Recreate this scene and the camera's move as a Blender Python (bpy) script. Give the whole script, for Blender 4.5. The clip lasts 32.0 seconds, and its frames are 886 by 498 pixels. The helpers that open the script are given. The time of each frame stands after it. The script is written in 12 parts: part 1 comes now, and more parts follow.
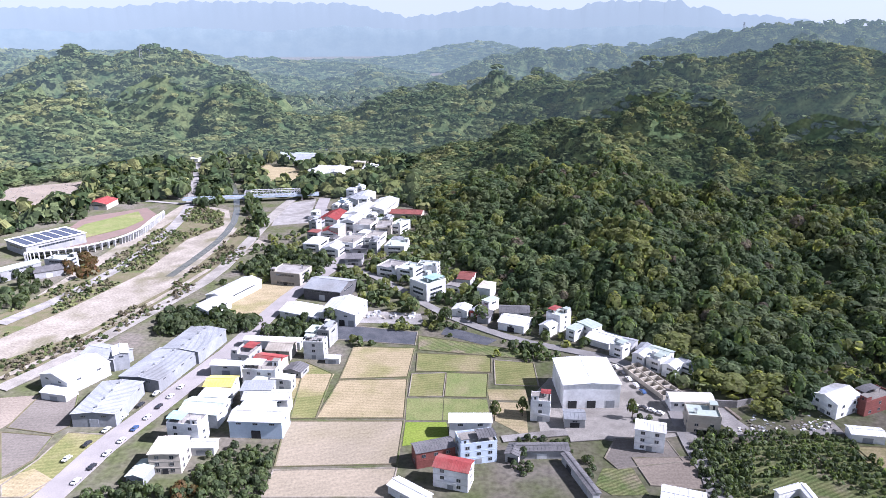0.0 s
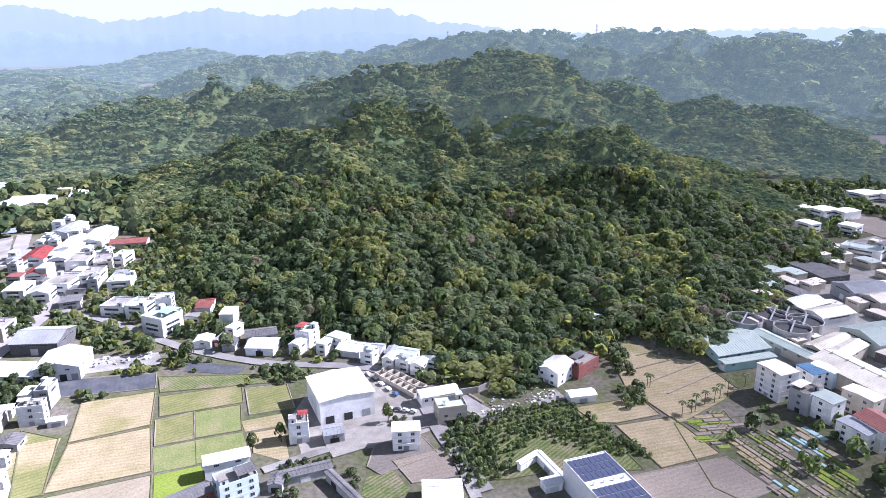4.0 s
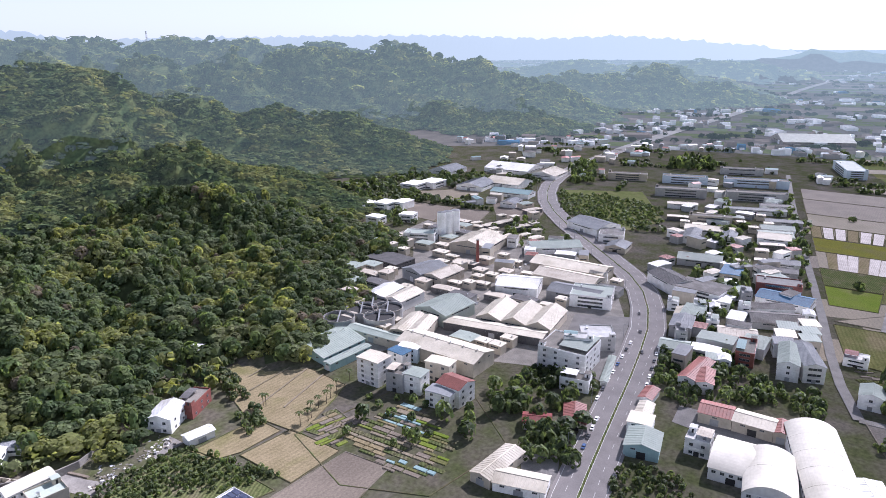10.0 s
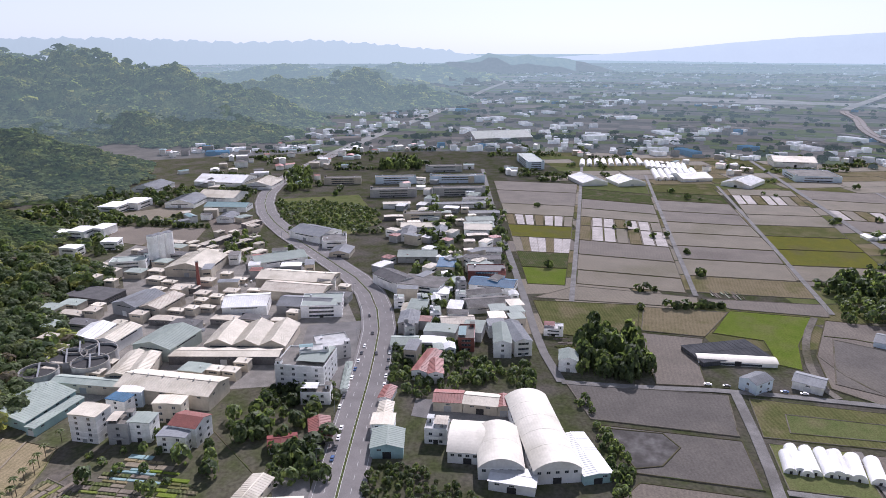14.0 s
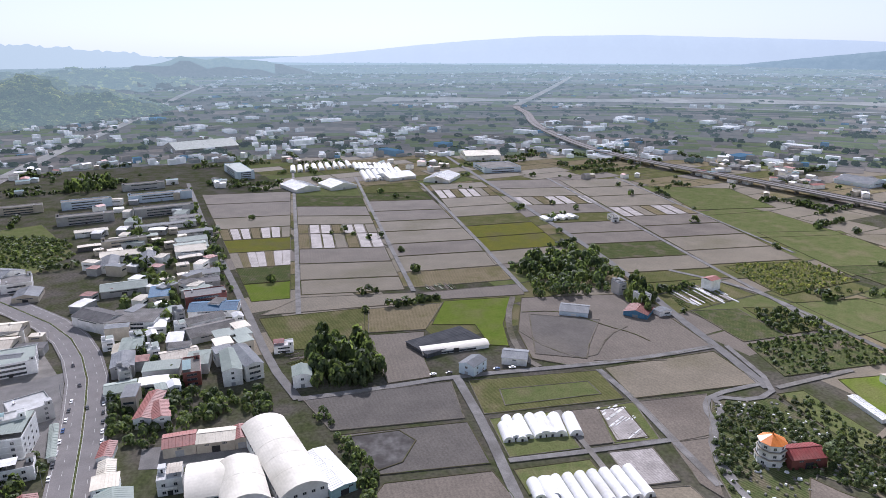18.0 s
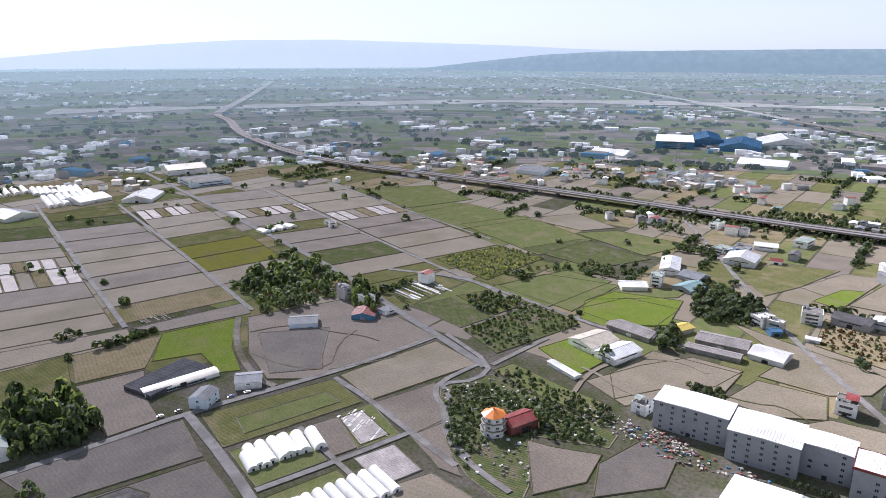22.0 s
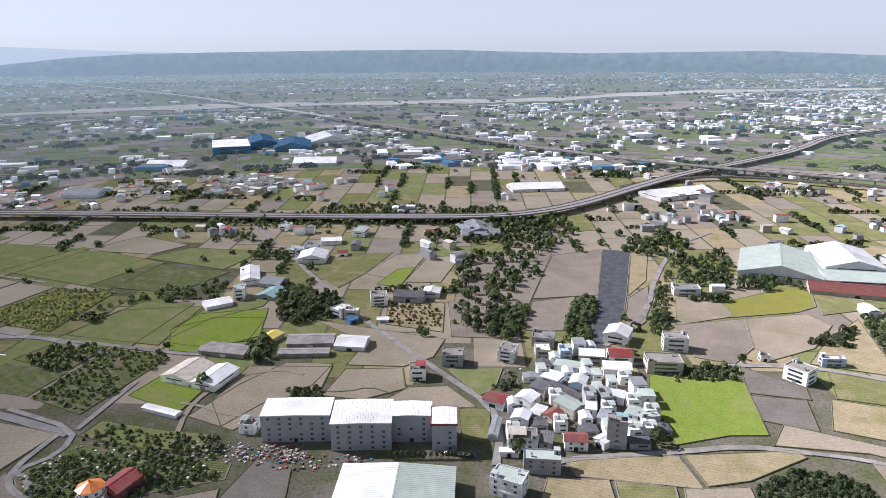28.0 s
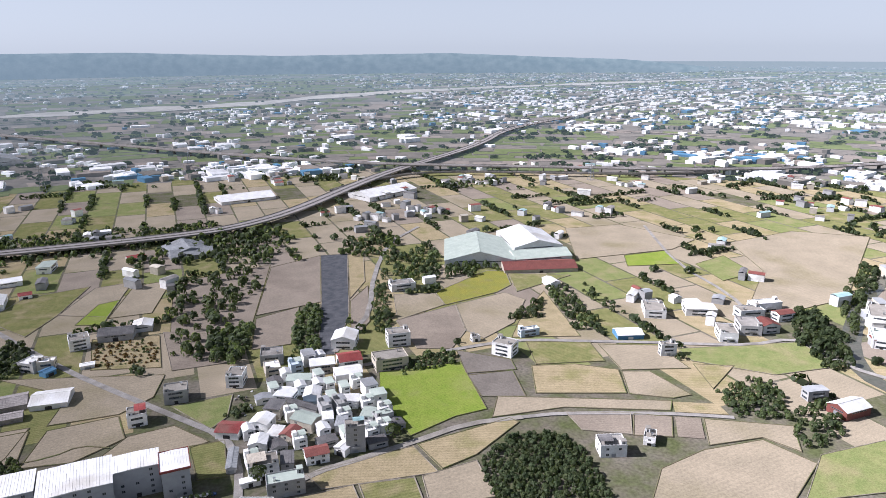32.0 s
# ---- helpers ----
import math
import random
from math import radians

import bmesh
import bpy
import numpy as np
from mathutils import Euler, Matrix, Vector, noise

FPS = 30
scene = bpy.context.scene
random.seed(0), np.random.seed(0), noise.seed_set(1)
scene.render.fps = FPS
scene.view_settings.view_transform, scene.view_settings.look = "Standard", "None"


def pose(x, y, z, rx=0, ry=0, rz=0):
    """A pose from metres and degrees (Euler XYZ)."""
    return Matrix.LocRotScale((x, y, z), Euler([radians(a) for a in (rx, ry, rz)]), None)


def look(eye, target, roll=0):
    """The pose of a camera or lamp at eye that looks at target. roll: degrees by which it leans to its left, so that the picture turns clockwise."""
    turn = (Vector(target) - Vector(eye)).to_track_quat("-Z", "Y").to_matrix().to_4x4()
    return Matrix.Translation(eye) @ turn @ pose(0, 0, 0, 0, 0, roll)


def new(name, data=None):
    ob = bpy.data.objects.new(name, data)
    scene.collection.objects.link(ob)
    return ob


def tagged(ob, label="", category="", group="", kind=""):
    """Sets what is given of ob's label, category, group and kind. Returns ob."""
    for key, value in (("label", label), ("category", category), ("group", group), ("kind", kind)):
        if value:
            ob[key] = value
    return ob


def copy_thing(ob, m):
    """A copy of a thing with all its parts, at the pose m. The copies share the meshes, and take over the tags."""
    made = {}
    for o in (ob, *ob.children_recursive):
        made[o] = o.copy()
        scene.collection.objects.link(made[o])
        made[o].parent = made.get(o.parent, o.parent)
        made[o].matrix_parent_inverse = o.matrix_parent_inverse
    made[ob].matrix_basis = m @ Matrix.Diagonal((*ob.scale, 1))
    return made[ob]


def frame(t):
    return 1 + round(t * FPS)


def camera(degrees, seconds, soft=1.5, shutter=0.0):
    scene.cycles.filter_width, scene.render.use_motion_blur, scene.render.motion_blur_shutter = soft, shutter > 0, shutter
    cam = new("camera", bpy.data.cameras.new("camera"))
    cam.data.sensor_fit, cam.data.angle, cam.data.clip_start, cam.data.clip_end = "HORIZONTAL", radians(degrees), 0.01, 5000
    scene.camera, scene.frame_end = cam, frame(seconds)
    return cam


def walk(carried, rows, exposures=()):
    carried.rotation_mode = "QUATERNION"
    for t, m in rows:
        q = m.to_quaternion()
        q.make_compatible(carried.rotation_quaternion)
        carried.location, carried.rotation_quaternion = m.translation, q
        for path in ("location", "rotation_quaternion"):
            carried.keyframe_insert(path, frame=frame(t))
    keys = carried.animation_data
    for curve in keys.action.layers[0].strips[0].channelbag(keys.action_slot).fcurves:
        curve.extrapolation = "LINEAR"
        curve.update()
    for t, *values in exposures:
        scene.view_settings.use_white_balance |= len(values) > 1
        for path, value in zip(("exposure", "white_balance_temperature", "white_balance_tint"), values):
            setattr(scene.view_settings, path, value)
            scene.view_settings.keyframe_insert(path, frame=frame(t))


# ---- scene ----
cam = camera(65.65, 32.0, soft=0.5)


def aim(x, y, z, heading, down, lean):
    return pose(x, y, z, 90 - down, 0, -heading) @ pose(0, 0, 0, 0, 0, lean)


EXPOSURE = 1.0
walk(cam, [(t, aim(*row)) for t, *row in (
    (0.0, 0.0, 0.0, 170.0, -0.0, 17.161, -0.191),
    (1.0, 0.13, -0.49, 171.52, 5.537, 17.059, -0.149),
    (2.0, 0.59, -0.7, 172.95, 11.048, 16.963, -0.25),
    (3.0, 1.28, -0.29, 174.42, 16.584, 16.882, -0.284),
    (3.5, 1.48, -0.2, 175.24, 19.4, 16.848, -0.289),
    (5.5, 1.19, -1.25, 179.38, 30.672, 16.775, -0.261),
    (6.0, 1.28, -1.05, 180.18, 33.529, 16.76, -0.264),
    (7.0, 1.48, -0.76, 181.8, 39.315, 16.734, -0.221),
    (8.0, 1.7, -0.65, 183.6, 45.06, 16.705, -0.226),
    (9.0, 2.08, -0.73, 185.39, 50.829, 16.7, -0.223),
    (10.0, 2.28, -0.82, 187.16, 56.672, 16.639, -0.25),
    (11.0, 2.8, -0.64, 188.67, 62.518, 16.6, -0.225),
    (12.0, 3.36, -0.58, 189.89, 68.365, 16.533, -0.196),
    (13.0, 3.33, -0.35, 191.25, 74.339, 16.478, -0.141),
    (14.0, 3.23, 0.14, 193.1, 80.351, 16.455, -0.022),
    (14.5, 3.26, 0.23, 194.18, 83.377, 16.429, 0.036),
    (16.5, 3.67, -0.65, 198.89, 95.293, 16.455, -0.074),
    (17.0, 3.6, -0.81, 200.07, 98.268, 16.448, -0.102),
    (18.0, 3.37, -1.04, 202.2, 104.233, 16.422, -0.067),
    (19.0, 3.34, -0.96, 204.23, 110.174, 16.396, -0.042),
    (20.0, 3.45, -0.99, 206.04, 116.162, 16.356, -0.068),
    (21.0, 3.43, -0.92, 207.53, 122.13, 16.286, 0.028),
    (22.0, 3.76, -0.6, 208.92, 128.159, 16.187, -0.004),
    (23.0, 4.36, -0.45, 210.27, 134.139, 16.104, -0.018),
    (24.0, 4.62, -0.32, 212.23, 140.023, 16.081, -0.005),
    (25.0, 4.6, -0.07, 214.68, 145.995, 16.079, 0.003),
    (25.5, 4.5, 0.11, 215.97, 149.005, 16.073, -0.041),
    (27.5, 3.55, 0.27, 221.8, 160.818, 16.256, -0.272),
    (28.0, 3.73, 0.27, 223.14, 163.823, 16.305, -0.236),
    (29.0, 4.23, 0.46, 225.71, 169.912, 16.359, -0.174),
    (30.0, 4.52, 0.36, 227.82, 175.964, 16.371, -0.14),
    (31.0, 3.98, -0.06, 229.52, 181.955, 16.332, -0.177),
    (32.0, 2.91, -0.55, 231.0, 187.927, 16.313, -0.297),
)], exposures=[(0, EXPOSURE + 0.14, 5520, 26.5), (3, EXPOSURE + 0.46, 5450, 28), (6.5, EXPOSURE + 0.46, 5500, 27.5), (10, EXPOSURE + 0.2, 5750, 26), (14, EXPOSURE - 0.02, 5900, 25), (17, EXPOSURE - 0.02, 5800, 21.5), (21, EXPOSURE + 0.1, 5850, 21.5), (25, EXPOSURE + 0.04, 5850, 21.5), (28, EXPOSURE - 0.16, 5900, 20.5), (32, EXPOSURE - 0.24, 5900, 20.5)])

# ---- light ----
SUN_AZ, SUN_EL = 97.0, 40.0
world = bpy.data.worlds.new("sky")
scene.world = world
world.use_nodes = True
wn = world.node_tree
sky = wn.nodes.new("ShaderNodeTexSky")
sky.sky_type, sky.sun_disc = "NISHITA", False
sky.sun_elevation, sky.sun_rotation = radians(SUN_EL), radians(SUN_AZ)
sky.altitude, sky.air_density, sky.dust_density, sky.ozone_density = 150, 1.0, 0.6, 2.0
back = wn.nodes["Background"]
bw, pale, tone = wn.nodes.new("ShaderNodeRGBToBW"), wn.nodes.new("ShaderNodeMix"), wn.nodes.new("ShaderNodeMix")
for mx in (pale, tone):
    mx.data_type = "RGBA"
# thin humid haze: the sky is paler and cooler than clean air would be
tone.blend_type = "MULTIPLY"
tone.inputs["Factor"].default_value = 1.0
tone.inputs["B"].default_value = (0.66, 0.72, 0.80, 1)
pale.inputs["Factor"].default_value = 0.8
wn.links.new(sky.outputs["Color"], bw.inputs["Color"])
wn.links.new(bw.outputs["Val"], tone.inputs["A"])
wn.links.new(sky.outputs["Color"], pale.inputs["A"])
wn.links.new(tone.outputs["Result"], pale.inputs["B"])
veil = wn.nodes.new("ShaderNodeMix")
veil.data_type = "RGBA"
veil.inputs["B"].default_value = (4.25, 4.72, 4.9, 1)
coord, split, layer = wn.nodes.new("ShaderNodeTexCoord"), wn.nodes.new("ShaderNodeSeparateXYZ"), wn.nodes.new("ShaderNodeMapRange")
for key, value in (("From Min", 0.05), ("From Max", 0.36), ("To Min", 0.70), ("To Max", 0.08)):
    layer.inputs[key].default_value = value
wn.links.new(coord.outputs["Generated"], split.inputs["Vector"])
wn.links.new(split.outputs["Z"], layer.inputs["Value"])
wn.links.new(layer.outputs["Result"], veil.inputs["Factor"])
wn.links.new(pale.outputs["Result"], veil.inputs["A"])
wn.links.new(veil.outputs["Result"], back.inputs["Color"])
back.inputs["Strength"].default_value = 0.088
sun = new("sun", bpy.data.lights.new("sun", "SUN"))
sun.data.energy, sun.data.angle, sun.data.color = 5.0, radians(0.55), (1.0, 0.955, 0.89)
az, el = radians(SUN_AZ), radians(SUN_EL)
sun.matrix_world = look((900 * math.sin(az), 900 * math.cos(az), 900 * math.tan(el)), (0, 0, 0))


# ---- materials ----
def mat(name, c1, c2, size=4.0, rough=0.85, fine=0.5, bump=0.0, metal=0.0, spread=0.0, island=0.0, spec=0.3, stripe=None, fine_amt=0.2, third=None, thin=0.0):
    """Two-scale surface: patches of c1 and c2 about size metres wide, a fine grain, and stripes (metres apart, degrees, depth) if given."""
    m = bpy.data.materials.new(name)
    m.use_nodes = True
    nt = m.node_tree
    N, L = nt.nodes, nt.links
    b = N["Principled BSDF"]
    b.inputs["Roughness"].default_value, b.inputs["Metallic"].default_value = rough, metal
    b.inputs["Specular IOR Level"].default_value = spec
    b.inputs["Diffuse Roughness"].default_value = 1.0 if rough > 0.7 else 0.3
    geo = N.new("ShaderNodeNewGeometry")

    def noisy(scale, detail):
        t = N.new("ShaderNodeTexNoise")
        t.inputs["Scale"].default_value, t.inputs["Detail"].default_value = scale, detail
        L.new(geo.outputs["Position"], t.inputs["Vector"])
        return t.outputs["Fac"]

    def mixed(fac, a, bb, mode="MIX"):
        x = N.new("ShaderNodeMix")
        x.data_type, x.blend_type = "RGBA", mode
        for sock, v in ((x.inputs["Factor"], fac), (x.inputs["A"], a), (x.inputs["B"], bb)):
            if isinstance(v, (int, float)):
                sock.default_value = v
            elif isinstance(v, tuple):
                sock.default_value = (*v, 1)
            else:
                L.new(v, sock)
        return x.outputs["Result"]

    def ramp(fac, lo, hi, a=0.0, bb=1.0):
        r = N.new("ShaderNodeMapRange")
        for key, v in (("From Min", lo), ("From Max", hi), ("To Min", a), ("To Max", bb)):
            r.inputs[key].default_value = v
        L.new(fac, r.inputs["Value"])
        return r.outputs["Result"]

    def grey(v):
        c = N.new("ShaderNodeCombineColor")
        for s in ("Red", "Green", "Blue"):
            L.new(v, c.inputs[s])
        return c.outputs["Color"]

    col = mixed(ramp(noisy(1 / size, 3), 0.35, 0.65), c1, c2)
    if third:
        col = mixed(ramp(noisy(0.37 / size, 4), 0.52, 0.68), col, third)
    grain = noisy(1 / fine, 4)
    col = mixed(1.0, col, grey(ramp(grain, 0.25, 0.75, 1 - fine_amt, 1 + fine_amt)), "MULTIPLY")
    if stripe:
        gap, deg, depth = stripe
        rot = N.new("ShaderNodeVectorRotate")
        rot.rotation_type = "Z_AXIS"
        rot.inputs["Angle"].default_value = radians(-deg)
        L.new(geo.outputs["Position"], rot.inputs["Vector"])
        w = N.new("ShaderNodeTexWave")
        w.wave_type, w.bands_direction = "BANDS", "Y"
        w.inputs["Scale"].default_value = 0.314159 / gap
        w.inputs["Distortion"].default_value, w.inputs["Detail"].default_value = 2.5, 3
        L.new(rot.outputs["Vector"], w.inputs["Vector"])
        col = mixed(1.0, col, grey(ramp(w.outputs["Fac"], 0, 1, 1 - depth, 1 + depth * 0.6)), "MULTIPLY")
    if spread:
        info = N.new("ShaderNodeObjectInfo")
        col = mixed(1.0, col, grey(ramp(info.outputs["Random"], 0, 1, 1 - spread, 1 + spread)), "MULTIPLY")
    if island:
        col = mixed(1.0, col, grey(ramp(geo.outputs["Random Per Island"], 0, 1, 1 - island, 1 + island)), "MULTIPLY")
    L.new(col, b.inputs["Base Color"])
    if thin:
        tl, ms = N.new("ShaderNodeBsdfTranslucent"), N.new("ShaderNodeMixShader")
        L.new(mixed(1.0, col, (1.8, 1.8, 1.05), "MULTIPLY"), tl.inputs["Color"])
        ms.inputs["Fac"].default_value = thin
        L.new(b.outputs["BSDF"], ms.inputs[1]), L.new(tl.outputs["BSDF"], ms.inputs[2])
        L.new(ms.outputs["Shader"], N["Material Output"].inputs["Surface"])
    if bump:
        bp = N.new("ShaderNodeBump")
        bp.inputs["Strength"].default_value, bp.inputs["Distance"].default_value = 0.6, bump
        L.new(grain, bp.inputs["Height"])
        L.new(bp.outputs["Normal"], b.inputs["Normal"])
    return m


def v3(c, k):
    return tuple(min(1.0, x * k) for x in c)


def haze_mat(name, c1, c2, size, glow, amount=0.06, thin=0.0):
    """Far-off land, haze painted in as a glow that strengthens towards the sun."""
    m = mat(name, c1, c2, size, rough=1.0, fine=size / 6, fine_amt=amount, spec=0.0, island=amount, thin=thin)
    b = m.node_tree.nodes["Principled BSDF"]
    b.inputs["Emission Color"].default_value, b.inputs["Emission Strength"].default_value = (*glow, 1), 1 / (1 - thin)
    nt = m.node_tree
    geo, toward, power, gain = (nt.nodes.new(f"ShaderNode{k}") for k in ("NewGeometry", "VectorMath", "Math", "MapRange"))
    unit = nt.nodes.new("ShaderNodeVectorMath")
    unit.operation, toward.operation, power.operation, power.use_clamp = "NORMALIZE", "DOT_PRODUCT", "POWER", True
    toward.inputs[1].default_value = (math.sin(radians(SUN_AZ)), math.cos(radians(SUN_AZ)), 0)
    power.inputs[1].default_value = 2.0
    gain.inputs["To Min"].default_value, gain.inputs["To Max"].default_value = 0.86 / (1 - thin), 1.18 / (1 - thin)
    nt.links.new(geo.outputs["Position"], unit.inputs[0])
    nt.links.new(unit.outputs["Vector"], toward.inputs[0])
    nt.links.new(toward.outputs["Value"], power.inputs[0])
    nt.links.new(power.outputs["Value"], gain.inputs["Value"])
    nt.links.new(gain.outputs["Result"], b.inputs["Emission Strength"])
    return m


M = {}
M["ground"] = mat("dry_ground", (0.145, 0.131, 0.102), (0.095, 0.108, 0.050), 16, third=(0.170, 0.153, 0.131), fine=2.2, bump=0.05, spec=0.0, fine_amt=0.34)
M["forest_floor"] = mat("forest_floor", (0.060, 0.078, 0.036), (0.08, 0.098, 0.045), 25, fine=2.0, spec=0.0)
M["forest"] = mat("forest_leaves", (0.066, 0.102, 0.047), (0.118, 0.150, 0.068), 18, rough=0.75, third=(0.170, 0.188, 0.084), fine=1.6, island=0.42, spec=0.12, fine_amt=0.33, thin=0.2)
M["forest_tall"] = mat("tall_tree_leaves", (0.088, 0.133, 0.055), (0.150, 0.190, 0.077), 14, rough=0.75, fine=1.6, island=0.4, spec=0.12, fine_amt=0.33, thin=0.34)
M["forest_dry"] = mat("bare_brown_twigs", (0.198, 0.166, 0.125), (0.150, 0.134, 0.094), 8, rough=0.8, fine=1.2, island=0.35, spec=0.1, fine_amt=0.33, thin=0.3)
M["bamboo"] = mat("bamboo_leaves", (0.191, 0.218, 0.084), (0.247, 0.260, 0.106), 8, rough=0.75, fine=1.2, island=0.35, spec=0.15, fine_amt=0.33, thin=0.45)
M["leaf"] = mat("tree_leaves", (0.069, 0.099, 0.039), (0.104, 0.132, 0.054), 3, rough=0.7, fine=0.8, island=0.45, spread=0.3, fine_amt=0.33, thin=0.4)
M["leaf_dark"] = mat("dark_tree_leaves", (0.042, 0.064, 0.028), (0.066, 0.090, 0.038), 3, rough=0.7, fine=0.8, island=0.45, spread=0.25, fine_amt=0.33, thin=0.35)
M["leaf_palm"] = mat("palm_leaves", (0.05, 0.08, 0.025), (0.10, 0.11, 0.035), 2, rough=0.65, fine=0.6, island=0.3, thin=0.4)
M["leaf_red"] = mat("russet_leaves", (0.12, 0.06, 0.025), (0.10, 0.085, 0.03), 2, rough=0.7, fine=0.8, island=0.4, thin=0.4)
M["bark"] = mat("bark", (0.10, 0.075, 0.055), (0.15, 0.12, 0.09), 1.0, fine=0.2)
M["asphalt"] = mat("asphalt", (0.314, 0.292, 0.281), (0.259, 0.242, 0.234), 12, fine=0.5, fine_amt=0.12, spec=0.1)
M["asphalt_old"] = mat("worn_asphalt", (0.270, 0.258, 0.246), (0.210, 0.202, 0.192), 8, fine=0.6, fine_amt=0.15, spec=0.1)
M["concrete"] = mat("concrete", (0.328, 0.313, 0.293), (0.230, 0.218, 0.205), 7, fine=0.7, bump=0.01, spec=0.1, third=(0.190, 0.178, 0.161))
M["concrete_pale"] = mat("pale_concrete", (0.316, 0.296, 0.264), (0.243, 0.227, 0.203), 6, fine=0.7, spec=0.1, third=(0.203, 0.189, 0.166))
M["marking"] = mat("road_paint", (0.75, 0.75, 0.72), (0.6, 0.6, 0.57), 3, fine=0.4)
M["gravel"] = mat("pale_gravel", (0.332, 0.299, 0.254), (0.240, 0.215, 0.176), 14, fine=1.5, fine_amt=0.3, third=(0.169, 0.156, 0.104), spec=0.0)
M["soil"] = mat("bare_soil", (0.276, 0.234, 0.190), (0.233, 0.199, 0.161), 22, fine=1.0, fine_amt=0.24, bump=0.03, stripe=(2.6, -2, 0.050), third=(0.203, 0.170, 0.139), spec=0.08)
M["soil_dark"] = mat("wet_soil", (0.193, 0.173, 0.151), (0.158, 0.142, 0.124), 18, fine=1.0, fine_amt=0.24, bump=0.03, stripe=(2.2, 8, 0.050), third=(0.211, 0.187, 0.156), spec=0.08)
M["soil_pale"] = mat("dry_paddy", (0.328, 0.280, 0.207), (0.281, 0.242, 0.179), 26, fine=1.1, fine_amt=0.22, third=(0.242, 0.211, 0.136), stripe=(3.2, 20, 0.045), spec=0.08)
M["stubble"] = mat("rice_stubble", (0.353, 0.293, 0.185), (0.297, 0.249, 0.151), 10, fine=0.9, third=(0.230, 0.213, 0.101), stripe=(2.6, -6, 0.086), spec=0.0, fine_amt=0.27)
M["stubble_green"] = mat("green_stubble", (0.210, 0.205, 0.089), (0.162, 0.173, 0.069), 9, fine=0.9, third=(0.273, 0.236, 0.136), stripe=(2.4, 12, 0.122), spec=0.0, fine_amt=0.27)
M["grass"] = mat("grass", (0.166, 0.199, 0.075), (0.212, 0.224, 0.096), 9, fine=0.8, third=(0.249, 0.230, 0.122), bump=0.03, spec=0.0, fine_amt=0.27)
M["grass_bright"] = mat("bright_grass", (0.181, 0.250, 0.043), (0.219, 0.269, 0.057), 12, fine=0.9, stripe=(1.8, 30, 0.059), third=(0.237, 0.250, 0.088), spec=0.0, fine_amt=0.27)
M["grass_yellow"] = mat("yellow_green_crop", (0.247, 0.233, 0.055), (0.209, 0.215, 0.057), 12, fine=0.9, stripe=(2.0, 60, 0.059), third=(0.220, 0.198, 0.088), spec=0.0, fine_amt=0.27)
M["crop"] = mat("low_crop", (0.114, 0.146, 0.057), (0.169, 0.176, 0.081), 6, fine=0.9, stripe=(1.8, 25, 0.30), third=(0.227, 0.195, 0.137), spec=0.0, fine_amt=0.34)
M["net"] = mat("black_mulch_film", (0.072, 0.078, 0.088), (0.111, 0.114, 0.124), 7, rough=0.85, fine=0.8, stripe=(1.2, 5, 0.15), spec=0.05)
M["film"] = mat("pale_film", (0.297, 0.277, 0.266), (0.217, 0.201, 0.192), 9, rough=0.7, fine=1.0, stripe=(1.5, 8, 0.135), spec=0.05, fine_amt=0.27)
M["wet"] = mat("flooded_field", (0.20, 0.19, 0.18), (0.085, 0.075, 0.07), 7, rough=0.75, fine=2.0, third=(0.07, 0.062, 0.057), spec=0.05)
M["white"] = mat("white_paint", (0.830, 0.830, 0.818), (0.709, 0.709, 0.694), 5, fine=1.2, fine_amt=0.1, spread=0.13, third=(0.577, 0.571, 0.541))
M["white_metal"] = mat("white_sheet_metal", (0.650, 0.659, 0.659), (0.564, 0.573, 0.573), 9, rough=0.66, fine=1.5, fine_amt=0.08, spread=0.12, third=(0.489, 0.479, 0.451), spec=0.2)
M["cream_white"] = mat("cream_white_sheet_roof", (0.568, 0.546, 0.482), (0.494, 0.477, 0.421), 9, rough=0.66, fine=1.5, fine_amt=0.08, third=(0.439, 0.421, 0.361), spec=0.2)
M["cream"] = mat("cream_render", (0.510, 0.466, 0.387), (0.440, 0.400, 0.330), 5, fine=1.2, fine_amt=0.08, spread=0.1, third=(0.378, 0.343, 0.282))
M["grey_wall"] = mat("grey_tile_wall", (0.42, 0.42, 0.415), (0.34, 0.34, 0.335), 5, fine=1.0, fine_amt=0.1, spread=0.15)
M["factory_grey"] = mat("pale_grey_panel", (0.340, 0.355, 0.369), (0.294, 0.308, 0.323), 6, rough=0.6, fine=1.4, fine_amt=0.05)
M["blue_wall"] = mat("pale_blue_render", (0.56, 0.64, 0.70), (0.50, 0.58, 0.65), 5, fine=1.0, fine_amt=0.07)
M["grey_metal"] = mat("grey_sheet_metal", (0.342, 0.356, 0.369), (0.279, 0.293, 0.306), 8, rough=0.72, fine=1.2, fine_amt=0.12, spread=0.15, third=(0.252, 0.257, 0.261), spec=0.18)
M["dark_metal"] = mat("dark_grey_roof", (0.17, 0.165, 0.165), (0.12, 0.118, 0.12), 6, rough=0.72, fine=1.0, spread=0.15, spec=0.18)
M["teal_metal"] = mat("teal_sheet_metal", (0.33, 0.47, 0.47), (0.28, 0.41, 0.42), 7, rough=0.72, fine=1.2, fine_amt=0.08, spec=0.18)
M["green_metal"] = mat("pale_green_roof", (0.450, 0.504, 0.450), (0.387, 0.441, 0.396), 7, rough=0.72, fine=1.2, fine_amt=0.08, spread=0.08, spec=0.18)
